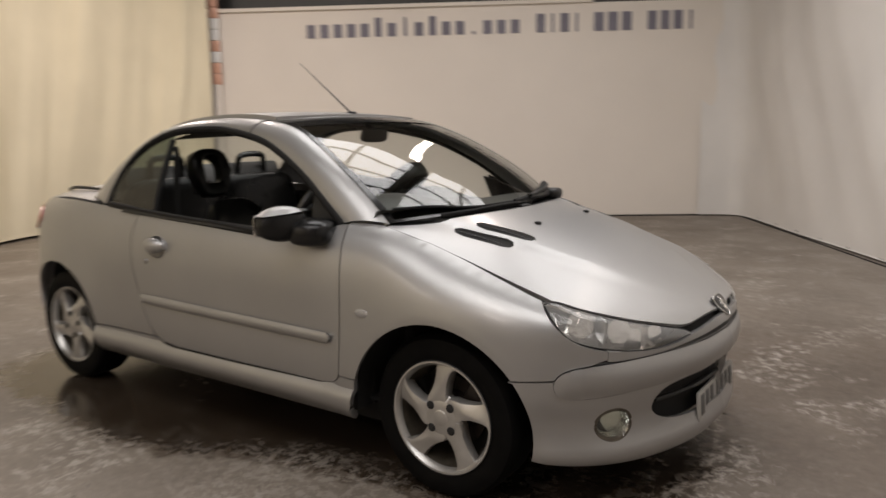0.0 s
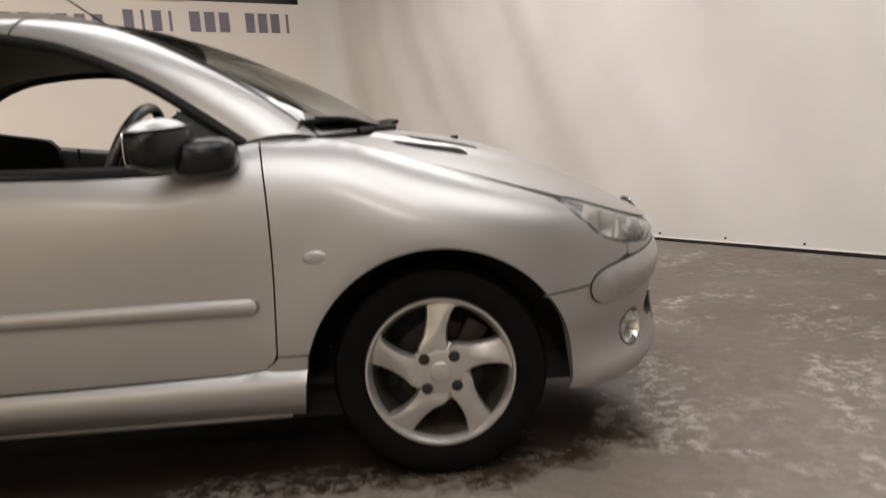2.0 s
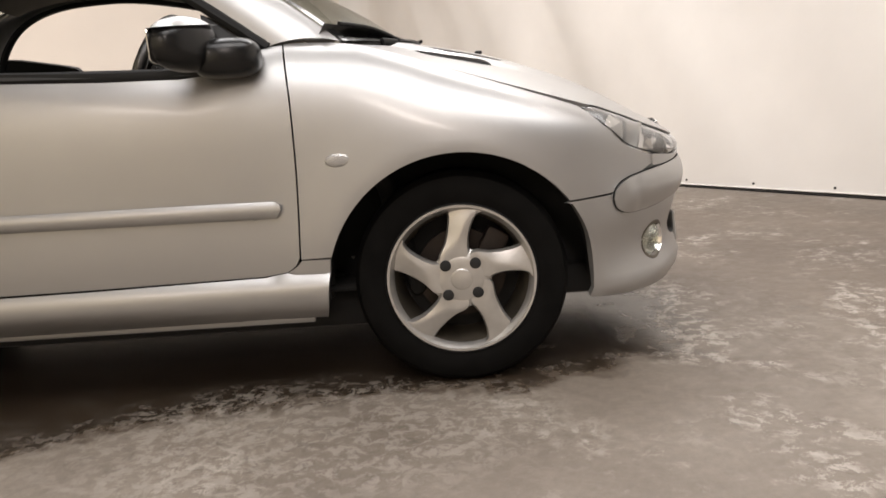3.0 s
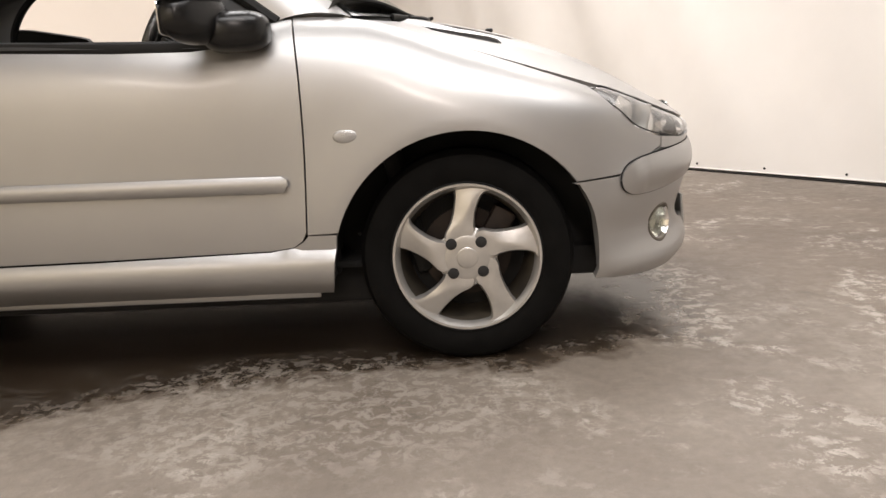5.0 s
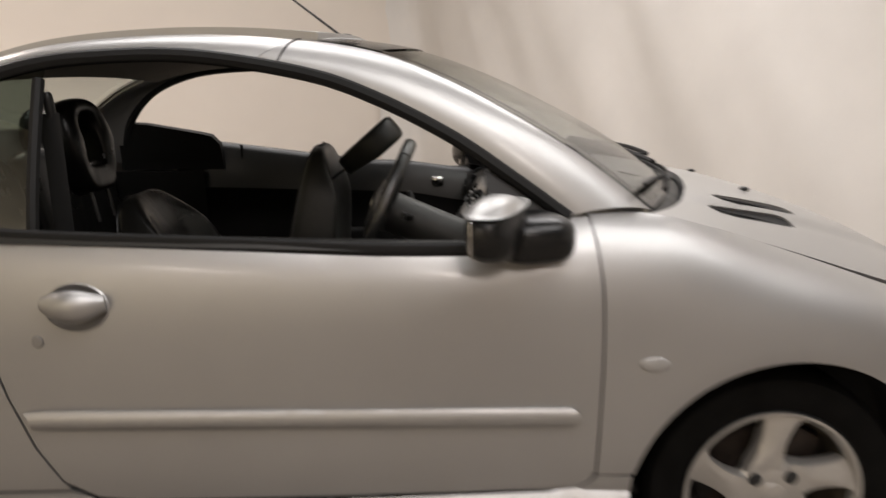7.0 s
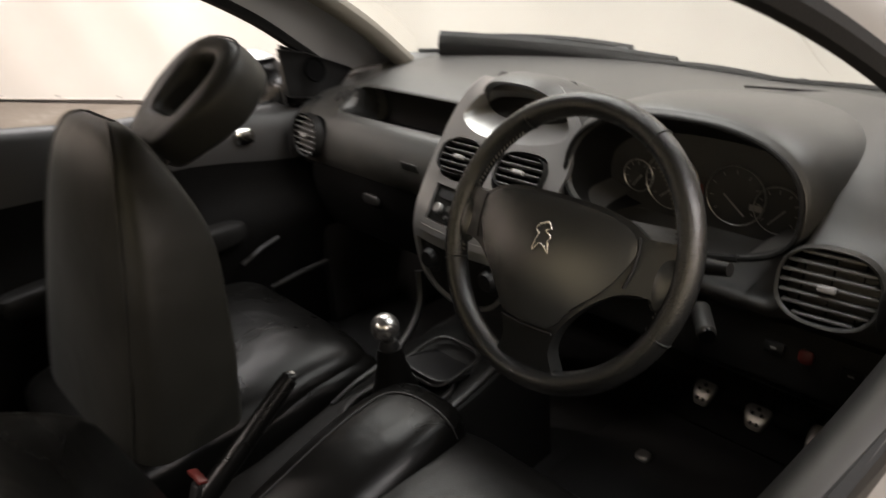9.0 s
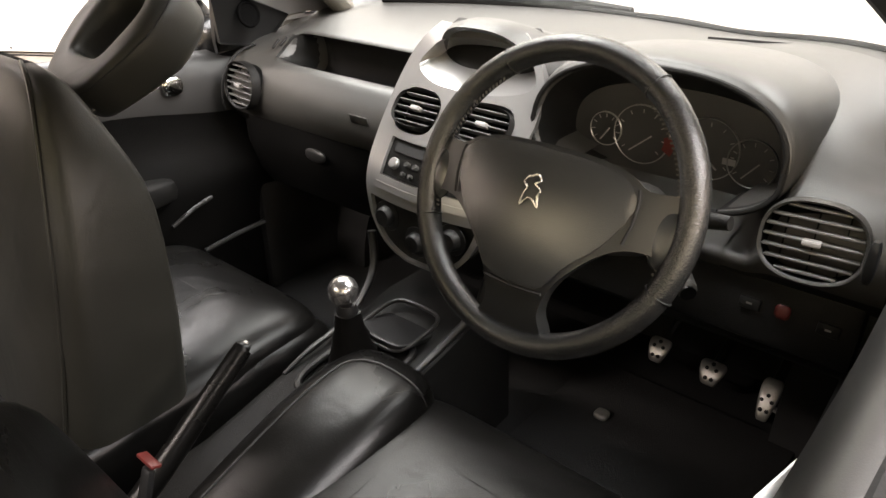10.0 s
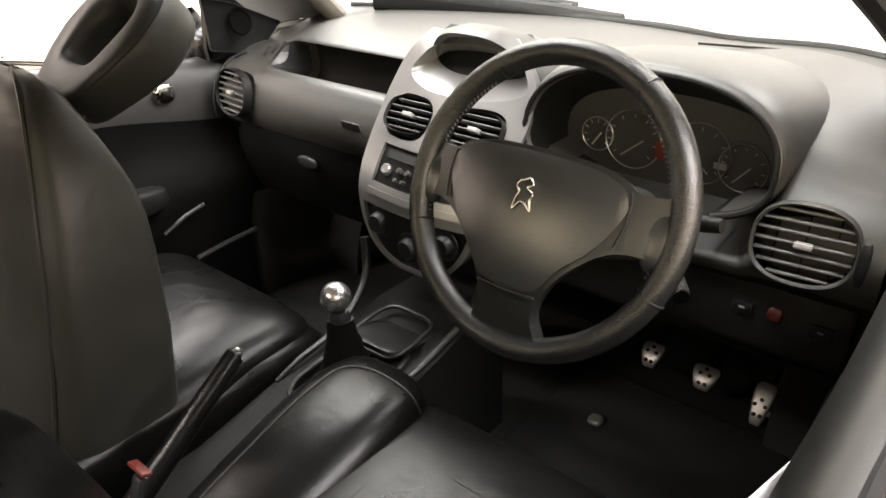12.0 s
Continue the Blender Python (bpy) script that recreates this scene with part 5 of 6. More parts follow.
part("glass_seal", tube([r[0] + Vector((0.004, 0, 0.003)) for r in sections[6:-6:4]], 0.0055, 8), SEAL, dashboard, "black seal where the dash meets the glass")
knee_rows = [[p + Vector((-0.004, 0, 0.003)) for p in r[31:CUT + 2]] for y, r in zip(ys, sections) if -0.485 < y < -0.15]
part("column_surround", ring_loft(knee_rows, closed=False), DIALFACE, dashboard, "black panel under the instruments", 60)

# dark sheet over the tray surface, standing for the shade under its lip
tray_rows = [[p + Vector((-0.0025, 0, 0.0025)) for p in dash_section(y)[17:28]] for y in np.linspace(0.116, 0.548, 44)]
part("tray_liner", ring_loft(tray_rows, closed=False), LOWDASH, dashboard, "dark sheet laid in the open tray for its shade", 60)

# instrument cowl, dark well and dials
CY = -0.345


def cowl_ring(x, w, top, bottom, lean=0.0, n=40, power=2.5):
    ring = []
    mid = bottom + 0.40 * (top - bottom)
    for k in range(n + 1):
        a = radians(236 - 292 * k / n)
        c, v = math.cos(a), math.sin(a)
        y = CY - w * math.copysign(abs(c) ** (2 / power), c)
        z = mid + ((top - mid) if v > 0 else (mid - bottom)) * math.copysign(abs(v) ** (2 / power), v)
        ring.append(Vector((x + lean * (z - bottom), y, z)))
    return ring


lip = [cowl_ring(-0.628, 0.190, 1.020, 0.840, 0.16), cowl_ring(-0.636, 0.194, 1.026, 0.838, 0.16), cowl_ring(-0.636, 0.199, 1.031, 0.836, 0.17)]
dome = [(-0.636, 0.199, 1.031), (-0.622, 0.203, 1.036), (-0.59, 0.208, 1.040), (-0.54, 0.212, 1.040), (-0.47, 0.218, 1.034), (-0.38, 0.218, 1.020), (-0.28, 0.205, 1.000), (-0.18, 0.170, 0.972)]
for k, p in enumerate(smooth_curve(dome, 4)[1:]):
    lip.append(cowl_ring(p.x, p.y, p.z, 0.836 + 0.01 * min(1, k / 8), 0.17 * max(0, 1 - k / 14)))
cowl_shell = ring_loft(lip, closed=False)
binnacle = part("instrument_cowl", cowl_shell, DASH, dashboard, "rounded hood over the instruments", 60)
well = ring_loft([cowl_ring(-0.628, 0.190, 1.020, 0.840, 0.16), cowl_ring(-0.57, 0.186, 1.000, 0.835, 0.10), cowl_ring(-0.515, 0.182, 0.975, 0.83, 0.02)], closed=False)
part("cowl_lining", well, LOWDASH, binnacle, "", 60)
face = [Vector((-0.512, p.y, p.z)) for p in cowl_ring(-0.515, 0.190, 0.985, 0.79, 0.0)]
bm = bmesh.new()
bm.faces.new([bm.verts.new(p) for p in face])
part("dial_panel", bm, DIALFACE, binnacle, "instrument panel, greyed for its cover glass haze")
lip_path = [Vector((-0.640 + 0.16 * (p.z - 0.84), p.y, p.z)) for p in cowl_ring(-0.64, 0.195, 1.026, 0.838, 0.0)]
part("cowl_rim", tube(lip_path, 0.0042, 8), LOWDASH, binnacle)
floor_lip = smooth_curve([lip_path[0], Vector((-0.642, CY + 0.06, 0.838)), Vector((-0.643, CY, 0.837)), Vector((-0.642, CY - 0.06, 0.838)), lip_path[-1]], 6)
part("cowl_sill", tube(floor_lip, 0.006, 8), LOWDASH, binnacle)
for dy, dz, r, needle in ((-0.224, 0.890, 0.027, 35), (-0.288, 0.893, 0.047, 50), (-0.398, 0.893, 0.047, 130), (-0.466, 0.885, 0.036, 40)):
    dial = part("dial", lathe([(r, -0.003), (r + 0.0010, -0.0040), (r + 0.0020, -0.003), (r + 0.0018, 0.0)], 36, "X", True), TRIMGREY, binnacle, "chrome-ringed dial")
    dial.matrix_basis = pose(-0.518, dy, dz)
    nd = part("needle", box((0.002, 0.0022, r * 1.0), (-0.005, 0, -r * 0.3), 0.0, (needle, 0, 0)), DIALWHITE, dial)
    for k in range(9):
        a = radians(-40 + 260 * k / 8)
        part("tick", box((0.0012, 0.0012, 0.006), (-0.003, r * 0.82 * math.cos(a), r * 0.82 * math.sin(a)), 0, (90 - math.degrees(-a), 0, 0)), DIALWHITE, dial)
bm = bmesh.new()
vs = [bm.verts.new((-0.5225, -0.306 - 0.040 * math.cos(a) * f, 0.888 + 0.040 * math.sin(a) * f)) for f, seq in ((1.0, np.linspace(-0.55, 0.35, 9)), (0.55, np.linspace(0.35, -0.55, 9))) for a in seq]
bm.faces.new(vs)
part("red_sector", bm, DIALRED, binnacle, "red warning sector")
part("dial_mark", box((0.001, 0.02, 0.010), (-0.520, -0.432, 0.880), 0), DIALWHITE, binnacle)


def air_vent(name, at, w, h, slats, turn, parent, power=2.6, outer=1.22, pod=None):
    """A rounded air vent with slats and a pale tab."""
    def ring(k, x):
        return [Vector((x, k * w / 2 * math.copysign(abs(math.cos(a)) ** (2 / power), math.cos(a)), k * h / 2 * math.copysign(abs(math.sin(a)) ** (2 / power), math.sin(a)))) for a in np.linspace(0, 2 * math.pi, 40, endpoint=False)]
    m = pose(*at, *turn)
    bm = ring_loft([ring(outer, 0.012), ring(outer, -0.001), ring(outer - 0.06, -0.008), ring(1.07, -0.009), ring(1.0, -0.004)], cap=False)
    v = part(name, bm, pod or LOWDASH, parent, "black air vent with slats", 50)
    # black well and back sheet stand for the shade behind the slats
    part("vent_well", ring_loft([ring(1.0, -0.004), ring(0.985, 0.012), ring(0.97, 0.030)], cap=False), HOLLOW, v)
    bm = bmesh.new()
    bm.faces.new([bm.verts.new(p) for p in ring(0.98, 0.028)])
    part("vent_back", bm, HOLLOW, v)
    for k in range(slats):
        z = (k + 0.5) / slats * 2 - 1
        half = (1 - abs(z) ** power) ** (1 / power) * w / 2
        part("slat", box((0.012, 2 * half * 0.99, h * 0.030 + 0.0014), (0.001, 0, z * h / 2), 0.0012, (0, 6, 0), 1), SLAT, v)
    for y in np.linspace(-0.3, 0.3, 3):
        part("vane", box((0.006, 0.0016, h * 0.86), (0.018, y * w, 0)), HOLLOW, v)
    part("tab", box((0.014, 0.022, 0.008), (-0.006, 0.0, 0.0), 0.002), DIALWHITE, v, "pale grey adjuster tab")
    v.matrix_basis = m
    return v


air_vent("air_vent", (-0.660, -0.598, 0.855), 0.118, 0.098, 7, (0, 10, 6), dashboard, 2.5, 1.09, DASHDARK)
air_vent("air_vent", (-0.655, 0.605, 0.853), 0.112, 0.094, 7, (0, 10, -6), dashboard, 2.3, 1.10, LOWDASH)
part("vent_wheel", blob((0.02, 0.014, 0.06), (-0.668, -0.668, 0.853), 0.7, 0.6, 16), BLACK, dashboard)

# centre stack
STACK_X = [(0.50, -0.70), (0.56, -0.725), (0.62, -0.742), (0.70, -0.752), (0.76, -0.748), (0.80, -0.733), (0.85, -0.700), (0.90, -0.662), (0.95, -0.628), (1.0, -0.600), (1.04, -0.575)]


def stack_map(y, z, out=0.0):
    return Vector((interp(z, STACK_X) + 0.020 * (abs(y) / 0.15) ** 2 - out, y, z))


def rounded(cy, cz, w, h, n=20, power=4):
    return [(cy + w / 2 * math.copysign(abs(math.cos(a)) ** (2 / power), math.cos(a)), cz + h / 2 * math.copysign(abs(math.sin(a)) ** (2 / power), math.sin(a))) for a in np.linspace(0, 2 * math.pi, n, endpoint=False)]


left_edge = smooth_curve([(0.088, 1.036, 0), (0.120, 1.008, 0), (0.143, 0.970, 0), (0.155, 0.925, 0), (0.156, 0.88, 0), (0.150, 0.82, 0), (0.140, 0.77, 0), (0.118, 0.71, 0), (0.080, 0.665, 0), (0.030, 0.646, 0)], 5)
stack_out = [(p.x, p.y) for p in left_edge] + [(-p.x - 0.006 * smooth_step(0.87, 0.98, p.y), p.y) for p in left_edge[::-1]]
display = [(p.x, p.y) for p in smooth_curve([(0.108, 0.962, 0), (0.094, 0.990, 0), (0.062, 1.012, 0), (-0.015, 1.020, 0), (-0.090, 1.014, 0), (-0.124, 0.990, 0), (-0.134, 0.958, 0), (-0.085, 0.943, 0), (-0.015, 0.940, 0), (0.06, 0.943, 0)], 4, True)]
vent_holes = [rounded(0.073, 0.897, 0.104, 0.068, 20, 3), rounded(-0.073, 0.897, 0.104, 0.068, 20, 3)]
radio_hole = [(0.105, 0.852), (-0.105, 0.852), (-0.105, 0.792), (0.105, 0.792)]
hvac_hole = [(p.x * 0.90, 0.70 + (p.y - 0.70) * 0.90) for p in left_edge if p.y < 0.768]
hvac = hvac_hole + [(-y, z) for y, z in hvac_hole[::-1]]
console = part("console_panel", sheet(stack_out, lambda a, b: stack_map(a, b), 0.016, 0.03, [display, radio_hole, hvac] + vent_holes, inward=(1, 0, 0)), TRIMGREY, dashboard, "silver-grey centre stack", 35)
part("stack_core", sheet([(y * 0.96, z) for y, z in stack_out], lambda a, b: stack_map(a, b, -0.045), 0.03, 0.03, inward=(1, 0, 0)), DASHDARK, console)
pod_rows = []
for j, (x, w, z) in enumerate(((-0.604, 0.112, 1.034), (-0.614, 0.120, 1.042), (-0.598, 0.128, 1.049), (-0.55, 0.136, 1.048), (-0.48, 0.142, 1.026), (-0.40, 0.145, 0.990), (-0.34, 0.145, 0.965))):
    pod_rows.append([Vector((x + 0.055 * abs(2 * t - 1) ** 3, -0.018 + w * (1 - 2 * t), z - 0.075 * abs(2 * t - 1) ** 3)) for t in np.linspace(0, 1, 25)])
part("display_hood", ring_loft(pod_rows, closed=False), DASH, console, "hood over the small display", 60)
bowl = []
for k, deep in ((1.0, 0.0), (0.985, 0.008), (0.95, 0.022), (0.88, 0.040), (0.82, 0.050)):
    bowl.append([stack_map(-0.014 + (y + 0.014) * k, 0.978 + (z - 0.978) * k) + Vector((deep, 0, 0.35 * deep)) for y, z in display])
part("display_bezel", ring_loft(bowl, cap=False), TRIMGREY, console, "silver bowl round the display", 50)
bm = bmesh.new()
bm.faces.new([bm.verts.new(p) for p in bowl[-1]])
part("display", bm, LOWDASH, console, "dark display glass")
for s in (1, -1):
    at = stack_map(0.073 * s, 0.897, -0.004)
    air_vent("stack_vent", at, 0.098, 0.064, 5, (0, 38, 0), console, 3.0, 1.12)
part("stack_button", blob((0.014, 0.020, 0.05), stack_map(0.0, 0.900, -0.001), 0.6, 0.7, 16, (0, 38, 0)), BLACK, console)
radio = part("radio", sheet([(0.106, 0.853), (-0.106, 0.853), (-0.106, 0.791), (0.106, 0.791)], lambda a, b: stack_map(a, b, -0.007), 0.03, 0.02, inward=(1, 0, 0)), LOWDASH, console, "dark car radio with round buttons")
part("radio_slot", sheet([(0.088, 0.845), (-0.088, 0.845), (-0.088, 0.832), (0.088, 0.832)], lambda a, b: stack_map(a, b, -0.003), 0.03, 0.004, inward=(1, 0, 0)), VOID, radio)
for by, bz, r in ((0.078, 0.814, 0.013), (-0.078, 0.814, 0.013), (0.045, 0.818, 0.007), (0.025, 0.818, 0.007), (0.048, 0.803, 0.005), (0.030, 0.803, 0.005), (0.0, 0.815, 0.008), (-0.03, 0.818, 0.007), (-0.045, 0.803, 0.006)):
    r *= 0.8
    bm = lathe([(0.0, -0.006), (r * 0.8, -0.006), (r, -0.004), (r, 0.004)], 16, "X")
    bm.transform(Matrix.Translation(stack_map(by, bz, -0.004)) @ pose(0, 0, 0, 0, 40, 0))
    part("radio_button", bm, TRIMGREY if r > 0.009 else DASHDARK, radio)
panel = part("heater_panel", sheet(hvac, lambda a, b: stack_map(a, b, -0.008), 0.02, 0.0, inward=(1, 0, 0)), LOWDASH, console, "black heater panel with knobs")
for by, bz in ((0.076, 0.722), (-0.076, 0.722), (0.0, 0.695)):
    bm = lathe([(0.0, -0.016), (0.015, -0.016), (0.018, -0.012), (0.020, -0.003), (0.028, -0.002), (0.029, 0.0)], 28, "X")
    bm.transform(Matrix.Translation(stack_map(by, bz, -0.006)) @ pose(0, 0, 0, 0, 2, 0))
    knob = part("heater_knob", bm, BLACK, panel)
part("switch_bar", sheet([(0.11, 0.782), (-0.11, 0.782), (-0.11, 0.771), (0.11, 0.771)], lambda a, b: stack_map(a, b, 0.003), 0.03, 0.012, inward=(1, 0, 0)), TRIMGREY, console)

# glovebox, badge marks, demister slots, lower switch panel
glove_rows = []
for z, x in ((0.775, -0.628), (0.74, -0.636), (0.70, -0.632), (0.64, -0.612), (0.60, -0.585)):
    glove_rows.append([Vector((x, y, z)) for y in np.linspace(0.19, 0.63, 12)])
bm = ring_loft(glove_rows, closed=False)
bmesh.ops.solidify(bm, geom=list(bm.faces), thickness=0.015)
# lid darkened for the shade under the dash
glovebox = part("glovebox", bm, SHADEBLACK, dashboard, "closed glovebox lid, darkened for its shade", 50)
part("glovebox_latch", blob((0.014, 0.064, 0.028), (-0.644, 0.385, 0.736), 0.8, 0.9, 18), RAIL, glovebox, "oval dark metal latch")
for k in range(3):
    part("demist_slot", box((0.026, 0.006, 0.004), (-0.572 + 0.014 * k, 0.575 - 0.010 * k, 0.9335 + 0.004 * k), 0.001, (0, -38, 0)), VOID, dashboard)
part("airbag_line", box((0.002, 0.155, 0.004), (-0.247, -0.348, 1.0015), 0.0, (0, 0, 14)), VOID, dashboard)
part("airbag_mark", box((0.002, 0.05, 0.018), (-0.650, 0.235, 0.845), 0.0005, (0, -14, 0)), DASHDARK, dashboard)
lower = part("switch_panel", box((0.03, 0.26, 0.10), (-0.612, -0.545, 0.715), 0.01, (0, 14, 0)), LOWDASH, dashboard, "dark lower switch panel")
part("red_switch", blob((0.010, 0.022, 0.022), (-0.630, -0.577, 0.728), 0.7, 0.8, 14, (0, 14, 0)), REDBTN, lower, "red switch")
for y, z in ((-0.532, 0.724), (-0.637, 0.722), (-0.637, 0.692)):
    part("switch", box((0.008, 0.030, 0.018), (-0.6275 + 0.12 * (0.722 - z), y, z), 0.003, (0, 14, 0)), LOWDASH, lower)
    part("switch_mark", box((0.001, 0.008, 0.0025), (-0.6325 + 0.12 * (0.722 - z), y, z + 0.002), 0, (0, 14, 0)), DIALWHITE, lower)
part("knee_panel", box((0.05, 0.44, 0.12), (-0.585, -0.36, 0.70), 0.02, (0, 20, 0)), LOWDASH, dashboard)

# steering wheel
SW = pose(-0.907, -0.36, 0.935, 0, 23.7, 0)
SWR = 0.1735


def sw_pt(a, r, x=0.0):
    """A place on the wheel: a degrees from the top towards the driver's right, r out, x forward."""
    return Vector((x, -r * math.sin(radians(a)), r * math.cos(radians(a))))


steering = part("steering_wheel", tube([sw_pt(a, SWR) for a in np.linspace(0, 360, 72, endpoint=False)], 0.0155, 14, True, 1.12, (1, 0, 0)), RIMLEATHER, car, "black leather steering wheel with a worn rim", 80)
for a in (-33, 33, -112, 112):
    part("rim_joint", tube([sw_pt(a, SWR) + (sw_pt(a, 1.0) * math.cos(b) + Vector((1, 0, 0)) * math.sin(b)) * 0.0162 for b in np.linspace(0, 2 * math.pi, 16, endpoint=False)], 0.0010, 6, True), SEAM, steering)
for k in range(34):
    for lo in (-108, 38):
        a = lo + k * 2.1
        part("stitch", box((0.0012, 0.0022, 0.007), (0, 0, 0), 0, (0, 0, 0)), STITCH, steering).matrix_basis = Matrix.Translation(sw_pt(a, SWR - 0.0150, -0.003)) @ pose(0, 0, 0, a, 0, 0) @ pose(0, 0, 0, 25, 0, 0)


def wheel_face(out):
    def place(s, z):
        return Vector((0.004 - out - 0.034 * max(0, 1 - (s / 0.19) ** 2) * max(0, 1 - ((z + 0.02) / 0.17) ** 2), -s, z))
    return place


right_half = [(0.0, 0.060), (0.06, 0.058), (0.10, 0.050), (0.125, 0.037), (0.168, 0.034), (0.174, -0.034), (0.142, -0.027), (0.108, -0.034), (0.074, -0.062), (0.047, -0.098), (0.037, -0.132), (0.046, -0.166), (0.0, -0.174)]
face_out = [(p.x, p.y) for p in smooth_curve([(a, b, 0) for a, b in right_half], 4)]
face_out += [(-a, b) for a, b in face_out[::-1]][1:-1]
part("spoke_plate", sheet(face_out, wheel_face(0.0), 0.012, 0.022, inward=(1, 0, 0)), SPOKE, steering, "smooth black spokes", 40)
pad_half = [(0.0, 0.055), (0.06, 0.053), (0.098, 0.044), (0.116, 0.026), (0.114, 0.004), (0.093, -0.034), (0.060, -0.068), (0.038, -0.098), (0.0, -0.104)]
pad_out = [(p.x, p.y) for p in smooth_curve([(a, b, 0) for a, b in pad_half], 4)]
pad_out += [(-a, b) for a, b in pad_out[::-1]][1:-1]


def pad_map(s, z):
    e = min(1.0, max(0.0, min(0.120 - abs(s) - 0.25 * max(0, -z), 0.057 - z, z + 0.110) / 0.010))
    return wheel_face(0.001 + 0.0045 * math.sqrt(1 - (1 - e) ** 2))(s, z)


part("airbag_pad", sheet(pad_out, pad_map, 0.007, 0.010, inward=(1, 0, 0)), PAD, steering, "smooth black centre pad", 50)
for s in (-1, 1):
    part("pad_seam", tube([wheel_face(0.0035)(s * (0.119 - 0.20 * max(0, -z - 0.0) - 2.0 * max(0, z - 0.02) ** 2 * 6), z) for z in np.linspace(0.036, -0.024, 12)], 0.0018, 6), VOID, steering)
part("pad_seam", tube([wheel_face(0.0035)(x, -0.108 + 1.2 * x * x) for x in np.linspace(-0.040, 0.040, 12)], 0.0018, 6), VOID, steering)
for s in (-1, 1):
    part("thumb_grip", blob((0.018, 0.036, 0.066), (-0.003, s * 0.152, -0.008), 0.9, 0.9, 20), PAD, steering)
figure = smooth_curve([(0, 0.004, 0.020), (0, -0.006, 0.024), (0, -0.012, 0.016), (0, -0.004, 0.011), (0, -0.014, 0.004), (0, -0.012, -0.006), (0, -0.016, -0.020), (0, -0.007, -0.012), (0, 0.003, -0.010), (0, 0.012, -0.022), (0, 0.011, -0.006), (0, 0.007, 0.004), (0, 0.014, 0.010), (0, 0.009, 0.018)], 3, True)
bm = tube([p * 0.82 for p in figure], lambda t: 0.0013 + 0.0004 * math.sin(40 * t), 6, True, 1.0, (1, 0, 0))
bm.transform(pose(-0.0375, 0, 0.004))
part("wheel_emblem", bm, SATIN, steering, "small chrome emblem")
steering.matrix_basis = SW
part("steering_column", tube([SW @ Vector((0.02, 0, -0.01)), SW @ Vector((0.28, 0, -0.01))], 0.055, 20), DASHDARK, car, "black column shroud")
for s in (-1, 1):
    stalk = part("column_stalk", tube([SW @ Vector((0.075, s * 0.04, 0.005)), SW @ Vector((0.07, s * 0.10, 0.012)), SW @ Vector((0.055, s * 0.165, 0.022)), SW @ Vector((0.05, s * 0.195, 0.026))], lambda t: 0.007 + 0.003 * (t > 0.6) - 0.002 * (t > 0.97), 12), LOWDASH, car, "black control stalk")
part("ignition", tube([(-0.68, -0.44, 0.775), (-0.725, -0.475, 0.768)], 0.014, 14), DASHDARK, car, "ignition lock")
part("ignition_ring", tube([(-0.722, -0.473, 0.7685), (-0.731, -0.480, 0.767)], 0.011, 14), CHROME, car)

# pedals
for name, at, w, h, tilt in (("clutch_pedal", (-0.337, -0.298, 0.376), 0.044, 0.054, 40), ("brake_pedal", (-0.334, -0.411, 0.369), 0.050, 0.052, 40), ("accelerator_pedal", (-0.313, -0.520, 0.345), 0.038, 0.088, 35)):
    def taper(p, h=h):
        f = p.z / h + 0.5
        return Vector((p.x - 0.006 * (1 - (2 * f - 1) ** 2), p.y * (0.66 + 0.40 * smooth_step(0.0, 0.75, f)), p.z))
    pedal = part(name, blob((0.012, w, h), (0, 0, 0), 0.42, 0.5, 28, (0, 0, 0), taper), ALLOYDARK, car, "drilled alloy pedal")
    pedal.matrix_basis = pose(*at, 0, tilt, 0)
    low = -0.26 * h
    for sy, sz in ((-0.0095, low + 0.020), (0.0095, low + 0.020), (0, low + 0.031), (-0.006, low), (0.006, low)):
        part("pedal_stud", lathe([(0.0, -0.0130), (0.0034, -0.0130), (0.0042, -0.011), (0.0042, 0.0)], 12, "X"), VOID, pedal).data.transform(Matrix.Translation((0, sy, sz)))
    if h > 0.08:
        part("pedal_hook", tube([(0.0, -0.012, -0.012), (-0.004, -0.024, -0.014), (-0.010, -0.030, -0.008)], 0.006, 8), ALLOYDARK, pedal)
    part("pedal_arm", tube([(0.008, 0, 0.01), (0.05, 0, 0.08), (0.07, 0, 0.20)], 0.010, 8), BLACK, pedal)
part("mat_clip", blob((0.03, 0.03, 0.014), (-0.52, -0.274, 0.310), 0.6, 0.7, 14), ALLOYDARK, car, "small metal clip on the floor mat")
part("floor_mat", box((0.62, 0.44, 0.012), (-0.66, -0.38, 0.297), 0.005), CARPET, car, "black ribbed floor mat")

# tunnel, gear lever, handbrake
rows = []
for x, zt, w in ((-0.62, 0.56, 0.10), (-0.72, 0.555, 0.105), (-0.80, 0.535, 0.105), (-0.90, 0.515, 0.105), (-1.0, 0.505, 0.10), (-1.15, 0.475, 0.095), (-1.40, 0.455, 0.095), (-1.65, 0.47, 0.095)):
    rows.append([Vector((x, y, z)) for y, z in ((w + 0.02, 0.28), (w + 0.012, zt - 0.03), (w, zt - 0.004), (w - 0.015, zt), (0.03, zt - 0.004), (-0.03, zt - 0.004), (-w + 0.015, zt), (-w, zt - 0.004), (-w - 0.012, zt - 0.03), (-w - 0.02, 0.28))])
tunnel = part("tunnel_console", ring_loft(rows, closed=False), LOWDASH, car, "black plastic tunnel console", 40)
